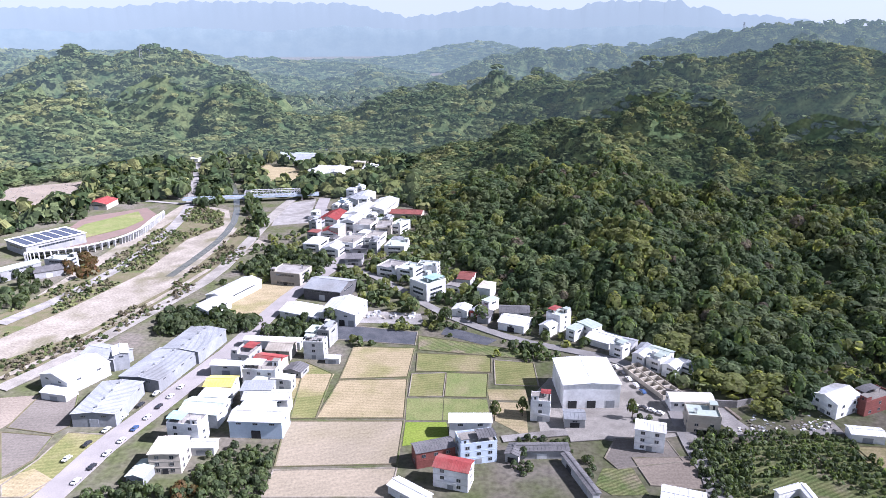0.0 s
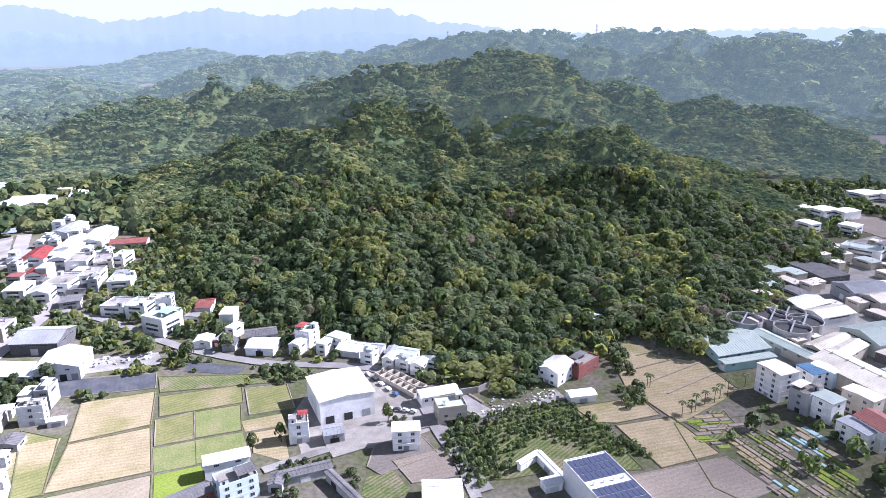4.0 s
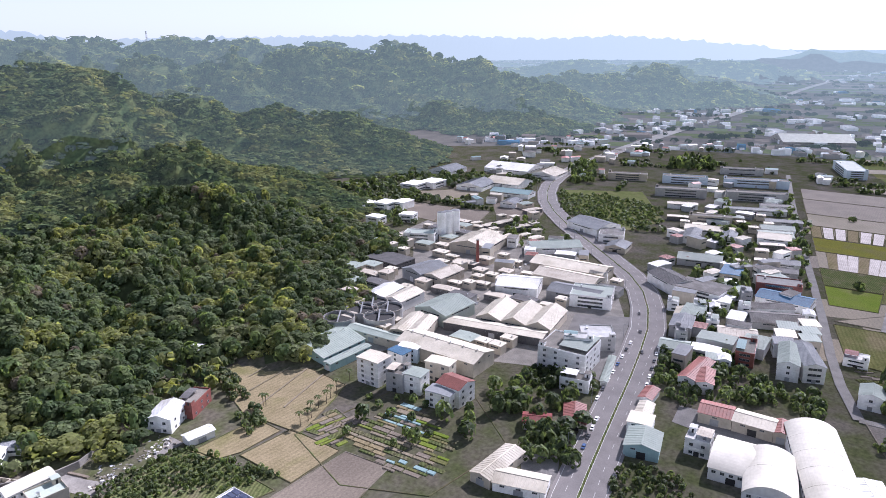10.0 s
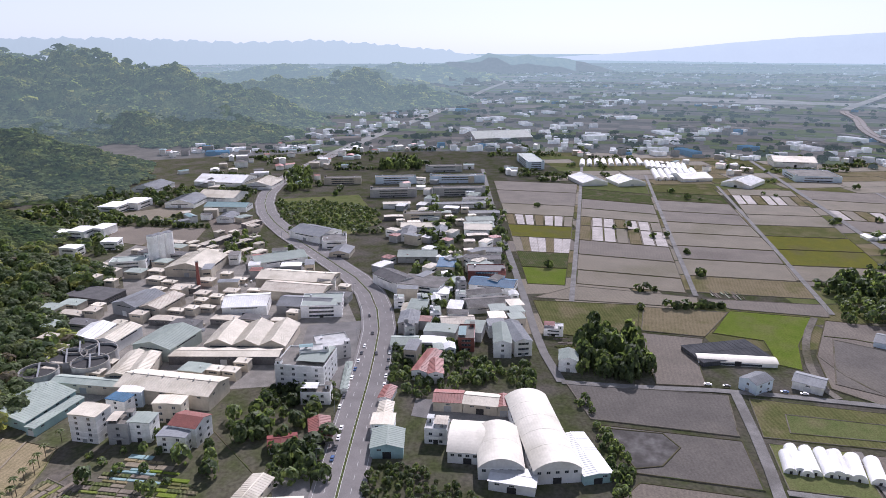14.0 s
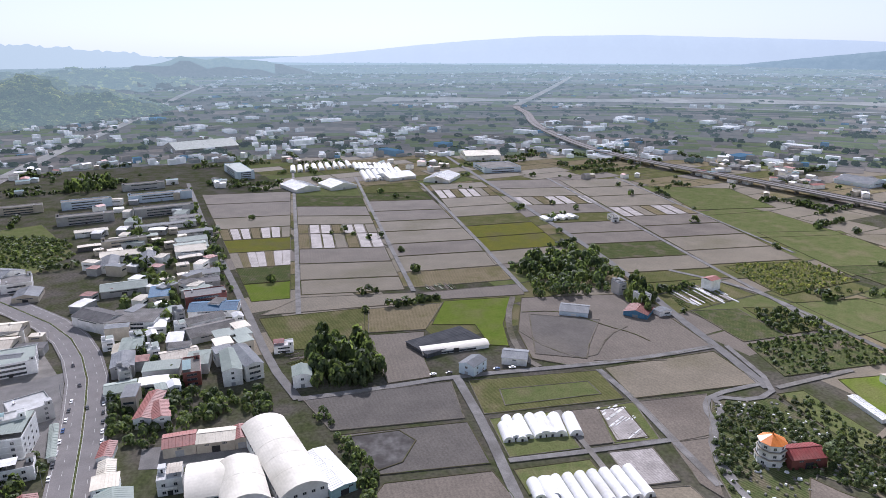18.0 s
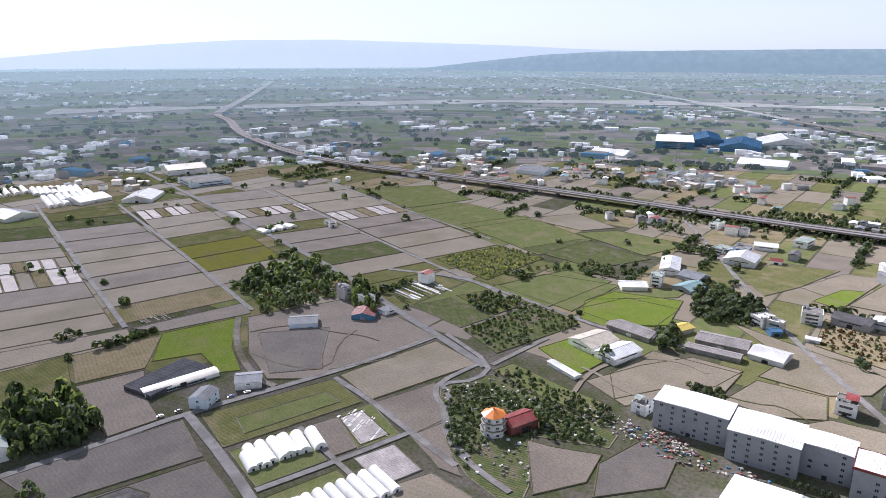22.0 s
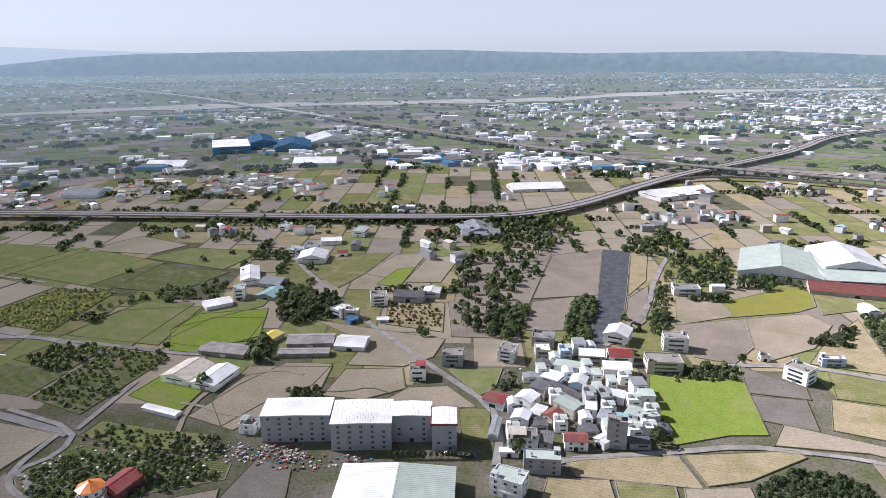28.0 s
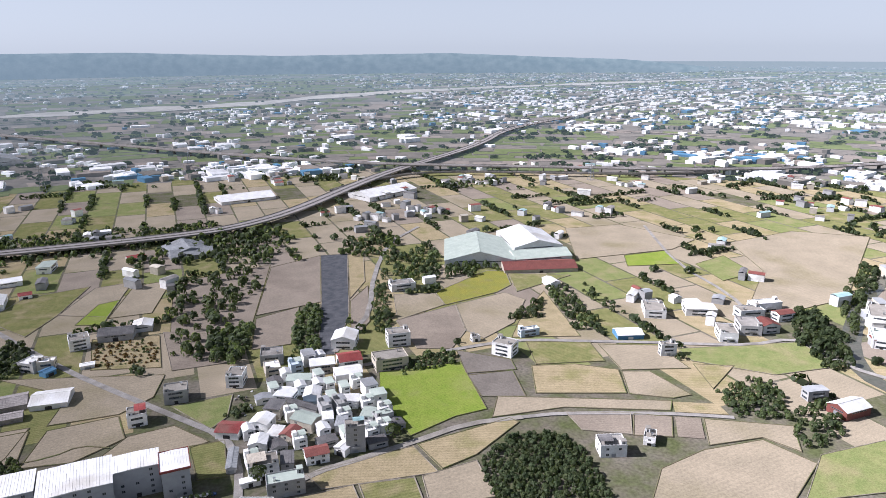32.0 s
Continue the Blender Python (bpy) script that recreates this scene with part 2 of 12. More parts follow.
M["cream_metal"] = mat("cream_sheet_roof", (0.528, 0.493, 0.418), (0.440, 0.409, 0.339), 9, rough=0.68, fine=1.4, fine_amt=0.1, spread=0.13, third=(0.361, 0.330, 0.264), spec=0.2)
M["beige_rust"] = mat("rusty_beige_roof", (0.42, 0.385, 0.325), (0.33, 0.295, 0.245), 6, rough=0.7, fine=1.2, fine_amt=0.15, spread=0.1)
M["red_metal"] = mat("red_sheet_roof", (0.33, 0.075, 0.07), (0.26, 0.055, 0.052), 5, rough=0.72, fine=1.0, fine_amt=0.12, spread=0.15, third=(0.28, 0.12, 0.10), spec=0.18)
M["maroon"] = mat("maroon_tile_roof", (0.22, 0.075, 0.062), (0.17, 0.06, 0.05), 4, rough=0.65, fine=0.8, spread=0.15)
M["yellow_metal"] = mat("yellow_sheet_roof", (0.72, 0.60, 0.17), (0.66, 0.52, 0.12), 6, rough=0.72, fine=1.2, spec=0.18)
M["blue_metal"] = mat("blue_sheet_metal", (0.10, 0.24, 0.38), (0.08, 0.19, 0.31), 8, rough=0.72, fine=1.2, spread=0.1, spec=0.18)
M["orange"] = mat("orange_glazed_tile", (0.60, 0.20, 0.04), (0.50, 0.15, 0.03), 2, rough=0.4, fine=0.5)
M["frame"] = mat("window_frame", (0.28, 0.28, 0.28), (0.22, 0.22, 0.22), 1, rough=0.4, fine=0.3, fine_amt=0.05)
M["glass"] = mat("dark_window_glass", (0.035, 0.045, 0.055), (0.05, 0.06, 0.07), 2, rough=0.08, fine=0.7, fine_amt=0.1, spec=0.7)
M["dark"] = mat("dark_opening", (0.03, 0.03, 0.032), (0.045, 0.045, 0.047), 2, fine=0.6)
M["steel"] = mat("stainless_steel", (0.62, 0.63, 0.64), (0.55, 0.56, 0.57), 1, rough=0.3, metal=0.9, fine=0.4, fine_amt=0.06)
M["panel"] = mat("solar_cells", (0.045, 0.055, 0.095), (0.06, 0.07, 0.11), 1.5, rough=0.15, fine=0.6, spec=0.6)
M["water"] = mat("shallow_water", (0.10, 0.105, 0.08), (0.13, 0.125, 0.10), 9, rough=0.12, fine=2.5, spec=0.6)
M["car_white"] = mat("white_car_paint", (0.78, 0.78, 0.78), (0.74, 0.74, 0.74), 3, rough=0.25, fine=1, fine_amt=0.02, spec=0.5)
M["car_dark"] = mat("dark_car_paint", (0.045, 0.047, 0.052), (0.04, 0.04, 0.045), 3, rough=0.25, fine=1, fine_amt=0.02, spec=0.5)
M["car_blue"] = mat("blue_car_paint", (0.06, 0.11, 0.24), (0.05, 0.10, 0.22), 3, rough=0.25, fine=1, fine_amt=0.02, spec=0.5)
M["track"] = mat("faded_running_track", (0.225, 0.16, 0.14), (0.19, 0.145, 0.125), 8, fine=1.0, fine_amt=0.12, spec=0.05)
M["bund"] = mat("weedy_bund", (0.132, 0.127, 0.069), (0.172, 0.149, 0.101), 5, fine=0.8, third=(0.109, 0.138, 0.052), spec=0.0)
M["bund_pale"] = mat("pale_bund", (0.30, 0.27, 0.225), (0.22, 0.195, 0.155), 5, fine=0.8, third=(0.15, 0.14, 0.085), spec=0.0)
M["rubber"] = mat("rubber", (0.02, 0.02, 0.02), (0.03, 0.03, 0.03), 1, fine=0.3)


# horizon ranges: almost black surfaces whose pale blue glow is painted haze
M["backdrop"] = haze_mat("far_mountain", (0.018, 0.024, 0.03), (0.026, 0.032, 0.038), 260, (0.246, 0.298, 0.320))
M["range_blue"] = haze_mat("blue_far_range", (0.03, 0.04, 0.045), (0.05, 0.06, 0.06), 90, (0.200, 0.256, 0.280), 0.12)
M["plateau_pale"] = haze_mat("pale_far_plateau", (0.05, 0.065, 0.08), (0.08, 0.095, 0.105), 160, (0.262, 0.308, 0.346))
M["plateau_blue"] = haze_mat("blue_far_plateau", (0.04, 0.06, 0.06), (0.085, 0.105, 0.10), 55, (0.128, 0.174, 0.204), 0.12)

# land from 740 m out: haze painted into colour and glow, deeper belt by belt
HAZE_GLOW = (0.232, 0.308, 0.340)
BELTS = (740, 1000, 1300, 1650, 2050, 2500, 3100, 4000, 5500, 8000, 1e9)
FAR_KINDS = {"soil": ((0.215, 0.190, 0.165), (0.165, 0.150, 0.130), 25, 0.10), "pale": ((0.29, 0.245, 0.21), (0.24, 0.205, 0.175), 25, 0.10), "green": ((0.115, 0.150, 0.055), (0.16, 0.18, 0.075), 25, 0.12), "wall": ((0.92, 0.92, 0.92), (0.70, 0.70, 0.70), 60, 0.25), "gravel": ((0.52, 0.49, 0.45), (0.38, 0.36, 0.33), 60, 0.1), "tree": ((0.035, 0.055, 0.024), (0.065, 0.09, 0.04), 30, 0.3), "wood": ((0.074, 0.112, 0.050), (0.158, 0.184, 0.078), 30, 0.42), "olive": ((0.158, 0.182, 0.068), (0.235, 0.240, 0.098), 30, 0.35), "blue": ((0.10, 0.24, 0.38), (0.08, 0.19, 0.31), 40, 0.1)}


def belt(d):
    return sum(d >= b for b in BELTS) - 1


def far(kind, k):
    """The material of a kind of far-off surface in belt k, its painted haze included."""
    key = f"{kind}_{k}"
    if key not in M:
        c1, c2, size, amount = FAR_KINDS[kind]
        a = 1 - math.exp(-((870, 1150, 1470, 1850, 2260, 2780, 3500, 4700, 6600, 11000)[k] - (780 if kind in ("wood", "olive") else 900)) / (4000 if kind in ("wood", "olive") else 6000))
        # base colour fades and glow rises with a, the share of painted haze
        M[key] = haze_mat(f"far_{kind}_belt_{k}", v3(c1, 1 - a), v3(c2, 1 - a), size, tuple(q * a for q in HAZE_GLOW), amount, 0.2 if kind in ("wood", "olive") else 0.0)
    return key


# ---- building blocks ----
def link_mesh(name, verts, faces, mats):
    me = bpy.data.meshes.new(name)
    me.from_pydata(verts, [], faces)
    for m in mats if isinstance(mats, (list, tuple)) else [mats]:
        me.materials.append(M[m])
    return me


def part(name, me, parent, loc=(0, 0, 0), rz=0.0, label="", scale=None):
    ob = new(name, me)
    ob.parent = parent
    ob.location = loc
    ob.rotation_euler = (0, 0, radians(rz))
    if scale:
        ob.scale = scale
    if label:
        ob["label"] = label
    return ob


def thing(name, x, y, z=0.0, rot=0.0, label="", category="", group="", kind="", me=None):
    ob = new(name, me)
    ob.matrix_basis = pose(x, y, z, 0, 0, rot)
    return tagged(ob, label, category, group, kind)


_cache = {}
ROUTES, SHEETS, TAKEN = [], [], []


def box(w, d, h, m, x=0.0, y=0.0, z=0.0):
    """Mesh of a box standing on z, centred on x, y."""
    key = ("box", round(w, 2), round(d, 2), round(h, 2), m, round(x, 2), round(y, 2), round(z, 2))
    if key not in _cache:
        v = [(x + sx * w / 2, y + sy * d / 2, z + sz * h) for sz in (0, 1) for sx, sy in ((-1, -1), (1, -1), (1, 1), (-1, 1))]
        f = [(3, 2, 1, 0), (4, 5, 6, 7), (0, 1, 5, 4), (1, 2, 6, 5), (2, 3, 7, 6), (3, 0, 4, 7)]
        _cache[key] = link_mesh("box", v, f, m)
    return _cache[key]


def tube(r, h, m, n=14, top=None, cap=True):
    key = ("tube", round(r, 2), round(h, 2), m, n, top)
    if key not in _cache:
        t = r if top is None else top
        v = [(q * math.cos(a), q * math.sin(a), z) for q, z in ((r, 0), (t, h)) for a in (2 * math.pi * k / n for k in range(n))]
        f = [(k, (k + 1) % n, n + (k + 1) % n, n + k) for k in range(n)] + [tuple(range(n, 2 * n)), tuple(range(n - 1, -1, -1))]
        _cache[key] = link_mesh("tube", v, f, m)
    return _cache[key]


def sheet(name, pts, z, m, thick=0.3, label="", category="", kind="structure", lift=0.0):
    """A flat slab with the given corners, its top at z, its sides going down."""
    area = sum(a[0] * b[1] - b[0] * a[1] for a, b in zip(pts, pts[1:] + pts[:1]))
    p = list(pts) if area > 0 else list(pts)[::-1]
    n = len(p)
    SHEETS.append(p)
    cx, cy = sum(q[0] for q in p) / n, sum(q[1] for q in p) / n
    v = [(q[0] - cx, q[1] - cy, zz) for zz in (-thick, 0) for q in p]
    f = [tuple(range(n, 2 * n))] + [(k, (k + 1) % n, n + (k + 1) % n, n + k) for k in range(n)]
    if name != "field" or abs(area) < 900:
        me = link_mesh(name, v, f, m)
    else:
        # a low weedy earth bund runs round every field
        seed = random.Random(int(cx * 7 + cy * 3))
        ring = []
        for k in range(n):
            a, b, c = Vector(p[k - 1]), Vector(p[k]), Vector(p[(k + 1) % n])
            d1, d2 = (b - a).normalized(), (c - b).normalized()
            nrm = Vector((-d1.y - d2.y, d1.x + d2.x))
            nrm = nrm.normalized() / max(0.45, math.sqrt(max(0.0, (1 + d1.dot(d2)) / 2)))
            ring.append((b, nrm))
        wide = seed.uniform(0.5, 0.8)
        for u, zz in ((0.0, 0.0), (0.25 * wide, 0.28), (0.75 * wide, 0.28), (1.15 * wide, 0.0)):
            v += [(b.x + q.x * u - cx, b.y + q.y * u - cy, zz) for b, q in ring]
        top = len(f)
        for s in range(3):
            i = 2 * n + s * n
            f += [(i + k, i + (k + 1) % n, i + n + (k + 1) % n, i + n + k) for k in range(n)]
        me = link_mesh(name, v, f, [m, seed.choice(("bund", "bund", "bund_pale"))])
        me.polygons.foreach_set("material_index", [0] * top + [1] * (len(f) - top))
    return thing(name, cx, cy, z, 0, label, category, "", kind, me)


def strip(name, pts, width, z, m, label="", category="road", kind="structure", thick=0.3, smooth=1):
    """A band of even width along a bent line (a road, a path, a channel)."""
    p = [Vector((q[0], q[1])) for q in pts]
    for _ in range(smooth):
        q = [p[0]]
        for a, b in zip(p, p[1:]):
            q += [a * 0.75 + b * 0.25, a * 0.25 + b * 0.75]
        p = q + [p[-1]]
    left, right = [], []
    for a, b in zip(p, p[1:]):
        m_ = max(1, int((b - a).length / 8))
        ROUTES.extend((*a.lerp(b, j / m_), width / 2) for j in range(m_ + 1))
    for k, a in enumerate(p):
        d = (p[min(k + 1, len(p) - 1)] - p[max(k - 1, 0)]).normalized()
        nrm = Vector((-d.y, d.x)) * width / 2
        left.append(a + nrm), right.append(a - nrm)
    n = len(p)
    v = [(*q, z) for q in left] + [(*q, z) for q in right] + [(*q, z - thick) for q in left] + [(*q, z - thick) for q in right]
    f = []
    for k in range(n - 1):
        f += [(n + k, n + k + 1, k + 1, k), (k, k + 1, 2 * n + k + 1, 2 * n + k), (n + k + 1, n + k, 3 * n + k, 3 * n + k + 1)]
    me = link_mesh(name, v, f, m)
    return thing(name, 0, 0, 0, 0, label, category, "", kind, me), p


# ---- the land: one sheet, a plain with ridges ----
RIDGES = []


def ridge(*pts):
    """A ridge line through points x, y, height, half width of its foot."""
    RIDGES.append(np.array(pts, float))


ridge((163, 302, 2, 31), (168, 375, 7, 68), (162, 446, 29, 102), (178, 583, 37, 191), (212, 823, 64, 255), (244, 947, 68, 298), (340, 1081, 110, 368), (415, 1130, 122, 397), (568, 1142, 138, 397))
ridge((-227, 1139, 14, 128), (-139, 1196, 45, 227), (-24, 1275, 67, 312), (71, 1316, 81, 340), (218, 1256, 97, 340))
ridge((240, 338, 3, 24), (262, 352, 6, 34), (280, 420, 15, 64), (322, 540, 28, 110))
ridge((295, 306, 8, 42), (354, 396, 16, 99), (430, 527, 30, 142), (486, 627, 55, 184), (513, 748, 57, 227), (515, 1009, 92, 283), (576, 1169, 131, 354))
ridge((868, 638, 4, 85), (895, 805, 60, 212), (849, 951, 71, 269), (733, 1128, 97, 312), (646, 1261, 127, 354))
ridge((1448, 750, 38, 198), (1631, 1001, 130, 425), (1652, 1223, 164, 482), (1466, 1540, 177, 482), (1232, 1818, 183, 482), (978, 1982, 186, 482))
ridge((1645, 1477, 167, 425), (1494, 1629, 173, 453), (1211, 1917, 193, 496), (1068, 2080, 190, 496), (899, 2235, 165, 496))
ridge((2093, 1044, 2, 212), (2222, 934, 76, 425), (2448, 721, 113, 425), (2552, 607, 36, 212))
ridge((2688, 1719, 47, 156), (2894, 1503, 74, 212), (3078, 1277, 121, 241), (3210, 1131, 94, 241), (3407, 679, 118, 241), (3523, 390, 64, 170))
ridge((4131, 657, 134, 255), (4202, 438, 156, 255), (4253, 57, 142, 255), (4249, -194, 92, 170))
ridge((-806, 1078, 97, 368), (-661, 1090, 79, 326), (-650, 1338, 131, 368), (-596, 1440, 128, 368), (-471, 1336, 105, 326), (-360, 1267, 73, 269), (-260, 1219, 50, 128))
ridge((-1612, 1976, 127, 638), (-1415, 2290, 129, 638), (-1006, 2649, 116, 680), (-659, 2756, 87, 595), (-345, 2669, 69, 425))
ridge((-527, 3645, 60, 708), (-182, 3679, 72, 708), (202, 3820, 141, 708), (491, 3507, 59, 567))
ridge((130, 2121, 62, 227), (344, 2455, 121, 496), (545, 2491, 129, 496), (818, 2490, 147, 538), (1004, 2344, 191, 567))
ridge((-374, 2092, 24, 212), (-249, 2182, 55, 283), (-107, 2122, 46, 212))


def wobble(x, y, s, seed):
    """Smooth noise of a wavelength of about s metres, between -1 and 1."""
    out = 0.0
    rs = np.random.RandomState(seed)
    for k in range(6):
        a, ph, q = rs.uniform(0, 2 * math.pi), rs.uniform(0, 2 * math.pi), rs.uniform(0.7, 1.6)
        out = out + np.sin((x * math.cos(a) + y * math.sin(a)) * 2 * math.pi * q / s + ph)
    return out / 3.2


# the plain beyond NEAR is drawn in towards the eye and lifted to match, so that it reaches the horizon
NEAR, DEEP, EYE = 2300.0, 2600.0, 205.0


def true_range(r):
    return np.where(r > NEAR, NEAR - DEEP * np.log(np.maximum(1 - (r - NEAR) / DEEP, 0.004)), r)


def draw_in(x, y, z=0.0):
    """Where a point of the flat plain is built."""
    d = np.maximum(np.hypot(x, y), 1.0)
    k = np.where(d > NEAR, NEAR + DEEP * (1 - np.exp(-np.maximum(d - NEAR, 0) / DEEP)), d) / d
    return x * k, y * k, EYE * (1 - k) + z * k


def height(x, y):
    x, y = np.asarray(x, float), np.asarray(y, float)
    wx, wy = x + 19 * wobble(x, y, 180, 3), y + 19 * wobble(x, y, 180, 4)
    best = np.zeros(x.shape)
    for r in RIDGES:
        for a, b in zip(r, r[1:]):
            d = b[:2] - a[:2]
            s = np.clip(((wx - a[0]) * d[0] + (wy - a[1]) * d[1]) / (d @ d), 0, 1)
            dist = np.hypot(wx - a[0] - s * d[0], wy - a[1] - s * d[1])
            z, w = a[2] + s * (b[2] - a[2]), a[3] + s * (b[3] - a[3])
            u = np.clip(dist / w, 0, 1)
            h = z * (1 - u) ** 1.15 * (1 + 0.9 * u * (1 - u))
            k = 5.0 + 0.06 * np.maximum(h, best)
            m = np.maximum(h, best)
            blend = np.maximum(k - np.abs(h - best), 0)
            best = m + np.where((h > 0) & (best > 0), blend ** 2 / (4 * k), 0)
    # spurs and gullies, deeper up the slope
    ux, uy = x + 30 * wobble(x, y, 240, 8), y + 30 * wobble(x, y, 240, 9)
    spur = 0.50 * (0.40 - np.abs(wobble(ux, uy, 460, 5))) + 0.52 * (0.40 - np.abs(wobble(ux, uy, 210, 6))) + 0.06 * (0.42 - np.abs(wobble(ux, uy, 95, 7)))
    best = best + np.minimum(best, 85) * spur * np.clip((3000 - np.hypot(x, y)) / 700, 0.25, 1) + np.minimum(best / 25, 1) * (3.0 * wobble(x, y, 60, 2) - 4.5)
    return np.maximum(np.maximum(best, 0), np.where(np.hypot(x, y) > NEAR, EYE * (1 - np.hypot(x, y) / true_range(np.hypot(x, y))), 0))


def build_land():
    nr, na = 190, 570
    rad = np.concatenate([[0], np.geomspace(25, 4885, nr)])
    ang = np.linspace(0, 2 * math.pi, na, endpoint=False)
    R, A = np.meshgrid(rad[1:], ang, indexing="ij")
    X, Y = R * np.sin(A), R * np.cos(A)
    Z = height(X, Y)
    n = nr * na
    v = np.concatenate([[[0, 0, 0]], np.stack([X.ravel(), Y.ravel(), Z.ravel()], 1)])
    i, j = np.meshgrid(np.arange(nr - 1), np.arange(na), indexing="ij")
    j2 = (j + 1) % na
    q = 1 + np.stack([i * na + j, i * na + j2, (i + 1) * na + j2, (i + 1) * na + j], -1).reshape(-1, 4)[:, ::-1]
    jj = np.arange(na)
    tri = np.stack([np.zeros(na, int), 1 + (jj + 1) % na, 1 + jj], 1)
    me = bpy.data.meshes.new("ground")
    me.vertices.add(len(v))
    me.vertices.foreach_set("co", v.ravel())
    me.loops.add(q.size + tri.size)
    me.loops.foreach_set("vertex_index", np.concatenate([q.ravel(), tri.ravel()]).astype(np.int32))
    me.polygons.add(len(q) + len(tri))
    start = np.concatenate([np.arange(len(q)) * 4, q.size + np.arange(len(tri)) * 3]).astype(np.int32)
    me.polygons.foreach_set("loop_start", start)
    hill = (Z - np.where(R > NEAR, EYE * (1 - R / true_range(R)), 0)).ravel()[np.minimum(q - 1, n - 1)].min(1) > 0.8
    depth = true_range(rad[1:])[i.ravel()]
    # farther ground takes the belt materials, with haze in colour and glow
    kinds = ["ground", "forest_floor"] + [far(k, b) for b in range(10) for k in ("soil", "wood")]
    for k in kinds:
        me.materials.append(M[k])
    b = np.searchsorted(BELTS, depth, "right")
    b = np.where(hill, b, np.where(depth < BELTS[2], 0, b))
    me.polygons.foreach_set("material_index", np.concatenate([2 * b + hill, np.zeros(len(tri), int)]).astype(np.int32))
    me.polygons.foreach_set("use_smooth", np.ones(len(q) + len(tri), bool))
    me.update(), me.validate()
    return thing("ground", 0, 0, 0, 0, "broad dry valley floor rising into wooded hills", "ground", "", "structure", me)


build_land()


# ---- foliage ----
def leaf_ball(n, seed, flat=0.8, size=0.34, lumps=7):
    """n leaf clumps (quads) on an uneven unit crown, standing on z = 0."""
    rs = np.random.RandomState(seed)
    c = rs.normal(size=(lumps, 3))
    c /= np.linalg.norm(c, axis=1)[:, None]
    d = rs.normal(size=(n, 3))
    d /= np.linalg.norm(d, axis=1)[:, None]
    d[:, 2] = np.where(d[:, 2] < -0.35, -d[:, 2], d[:, 2])
    r = 0.66 + 0.34 * np.max(np.clip((d @ c.T - 0.55) / 0.45, 0, 1), 1) + rs.uniform(-0.05, 0.05, n)
    p = d * r[:, None]
    nrm = d + rs.normal(size=(n, 3)) * 0.24
    nrm /= np.linalg.norm(nrm, axis=1)[:, None]
    t = np.cross(nrm, rs.normal(size=(n, 3)))
    t /= np.linalg.norm(t, axis=1)[:, None]
    b = np.cross(nrm, t)
    s = size * rs.uniform(0.75, 1.3, n)[:, None]
    q = np.stack([p - t * s, p - b * s * 0.75, p + t * s, p + b * s * 0.75], 1)
    q[:, :, 2] = (q[:, :, 2] + 0.75) * flat
    return q


CROWNS = {k: [leaf_ball(n, 10 * k + s, size=sz) for s in range(5)] for k, (n, sz) in enumerate(((114, 0.235), (38, 0.42), (20, 0.56), (12, 0.72), (56, 0.33)))}


def quads_mesh(name, q, m):
    me = bpy.data.meshes.new(name)
    n = len(q)
    me.vertices.add(4 * n)
    me.vertices.foreach_set("co", q.astype(np.float32).ravel())
    me.loops.add(4 * n)
    me.loops.foreach_set("vertex_index", np.arange(4 * n, dtype=np.int32))
    me.polygons.add(n)
    me.polygons.foreach_set("loop_start", np.arange(0, 4 * n, 4, dtype=np.int32))
    me.materials.append(M[m])
    me.update()
    return me


def crowns(name, x, y, z, r, tall, lod, m, seed, label, category="trees", kind="stuff"):
    """One joined mass of tree crowns."""
    rs = np.random.RandomState(seed)
    out = []
    kind_of = rs.randint(0, 5, len(x))
    turn = rs.uniform(0, 2 * math.pi, len(x))
    for s in range(5):
        sel = np.where(kind_of == s)[0]
        if not len(sel):
            continue
        q = CROWNS[lod][s][None]
        ca, sa = np.cos(turn[sel])[:, None, None], np.sin(turn[sel])[:, None, None]
        rr = r[sel][:, None, None]
        out.append(np.stack([x[sel][:, None, None] + rr * (q[..., 0] * ca - q[..., 1] * sa), y[sel][:, None, None] + rr * (q[..., 0] * sa + q[..., 1] * ca), z[sel][:, None, None] + tall[sel][:, None, None] * q[..., 2]], -1).reshape(-1, 4, 3))
    ob = thing(name, 0, 0, 0, 0, label, category, "", kind, quads_mesh(name, np.concatenate(out), m))
    return ob


def spread(x0, x1, y0, y1, gap, seed):
    rs = np.random.RandomState(seed)
    gx, gy = np.meshgrid(np.arange(x0, x1, gap), np.arange(y0, y1, gap))
    gx = gx + (np.arange(gx.shape[0]) % 2)[:, None] * gap / 2
    return gx.ravel() + rs.uniform(-0.38, 0.38, gx.size) * gap, gy.ravel() + rs.uniform(-0.38, 0.38, gx.size) * gap, rs


CLEARINGS = [(247.9, 347.7, 9), (267.5, 453.1, 9), (238.4, 926.2, 8), (149, 792.3, 7)]


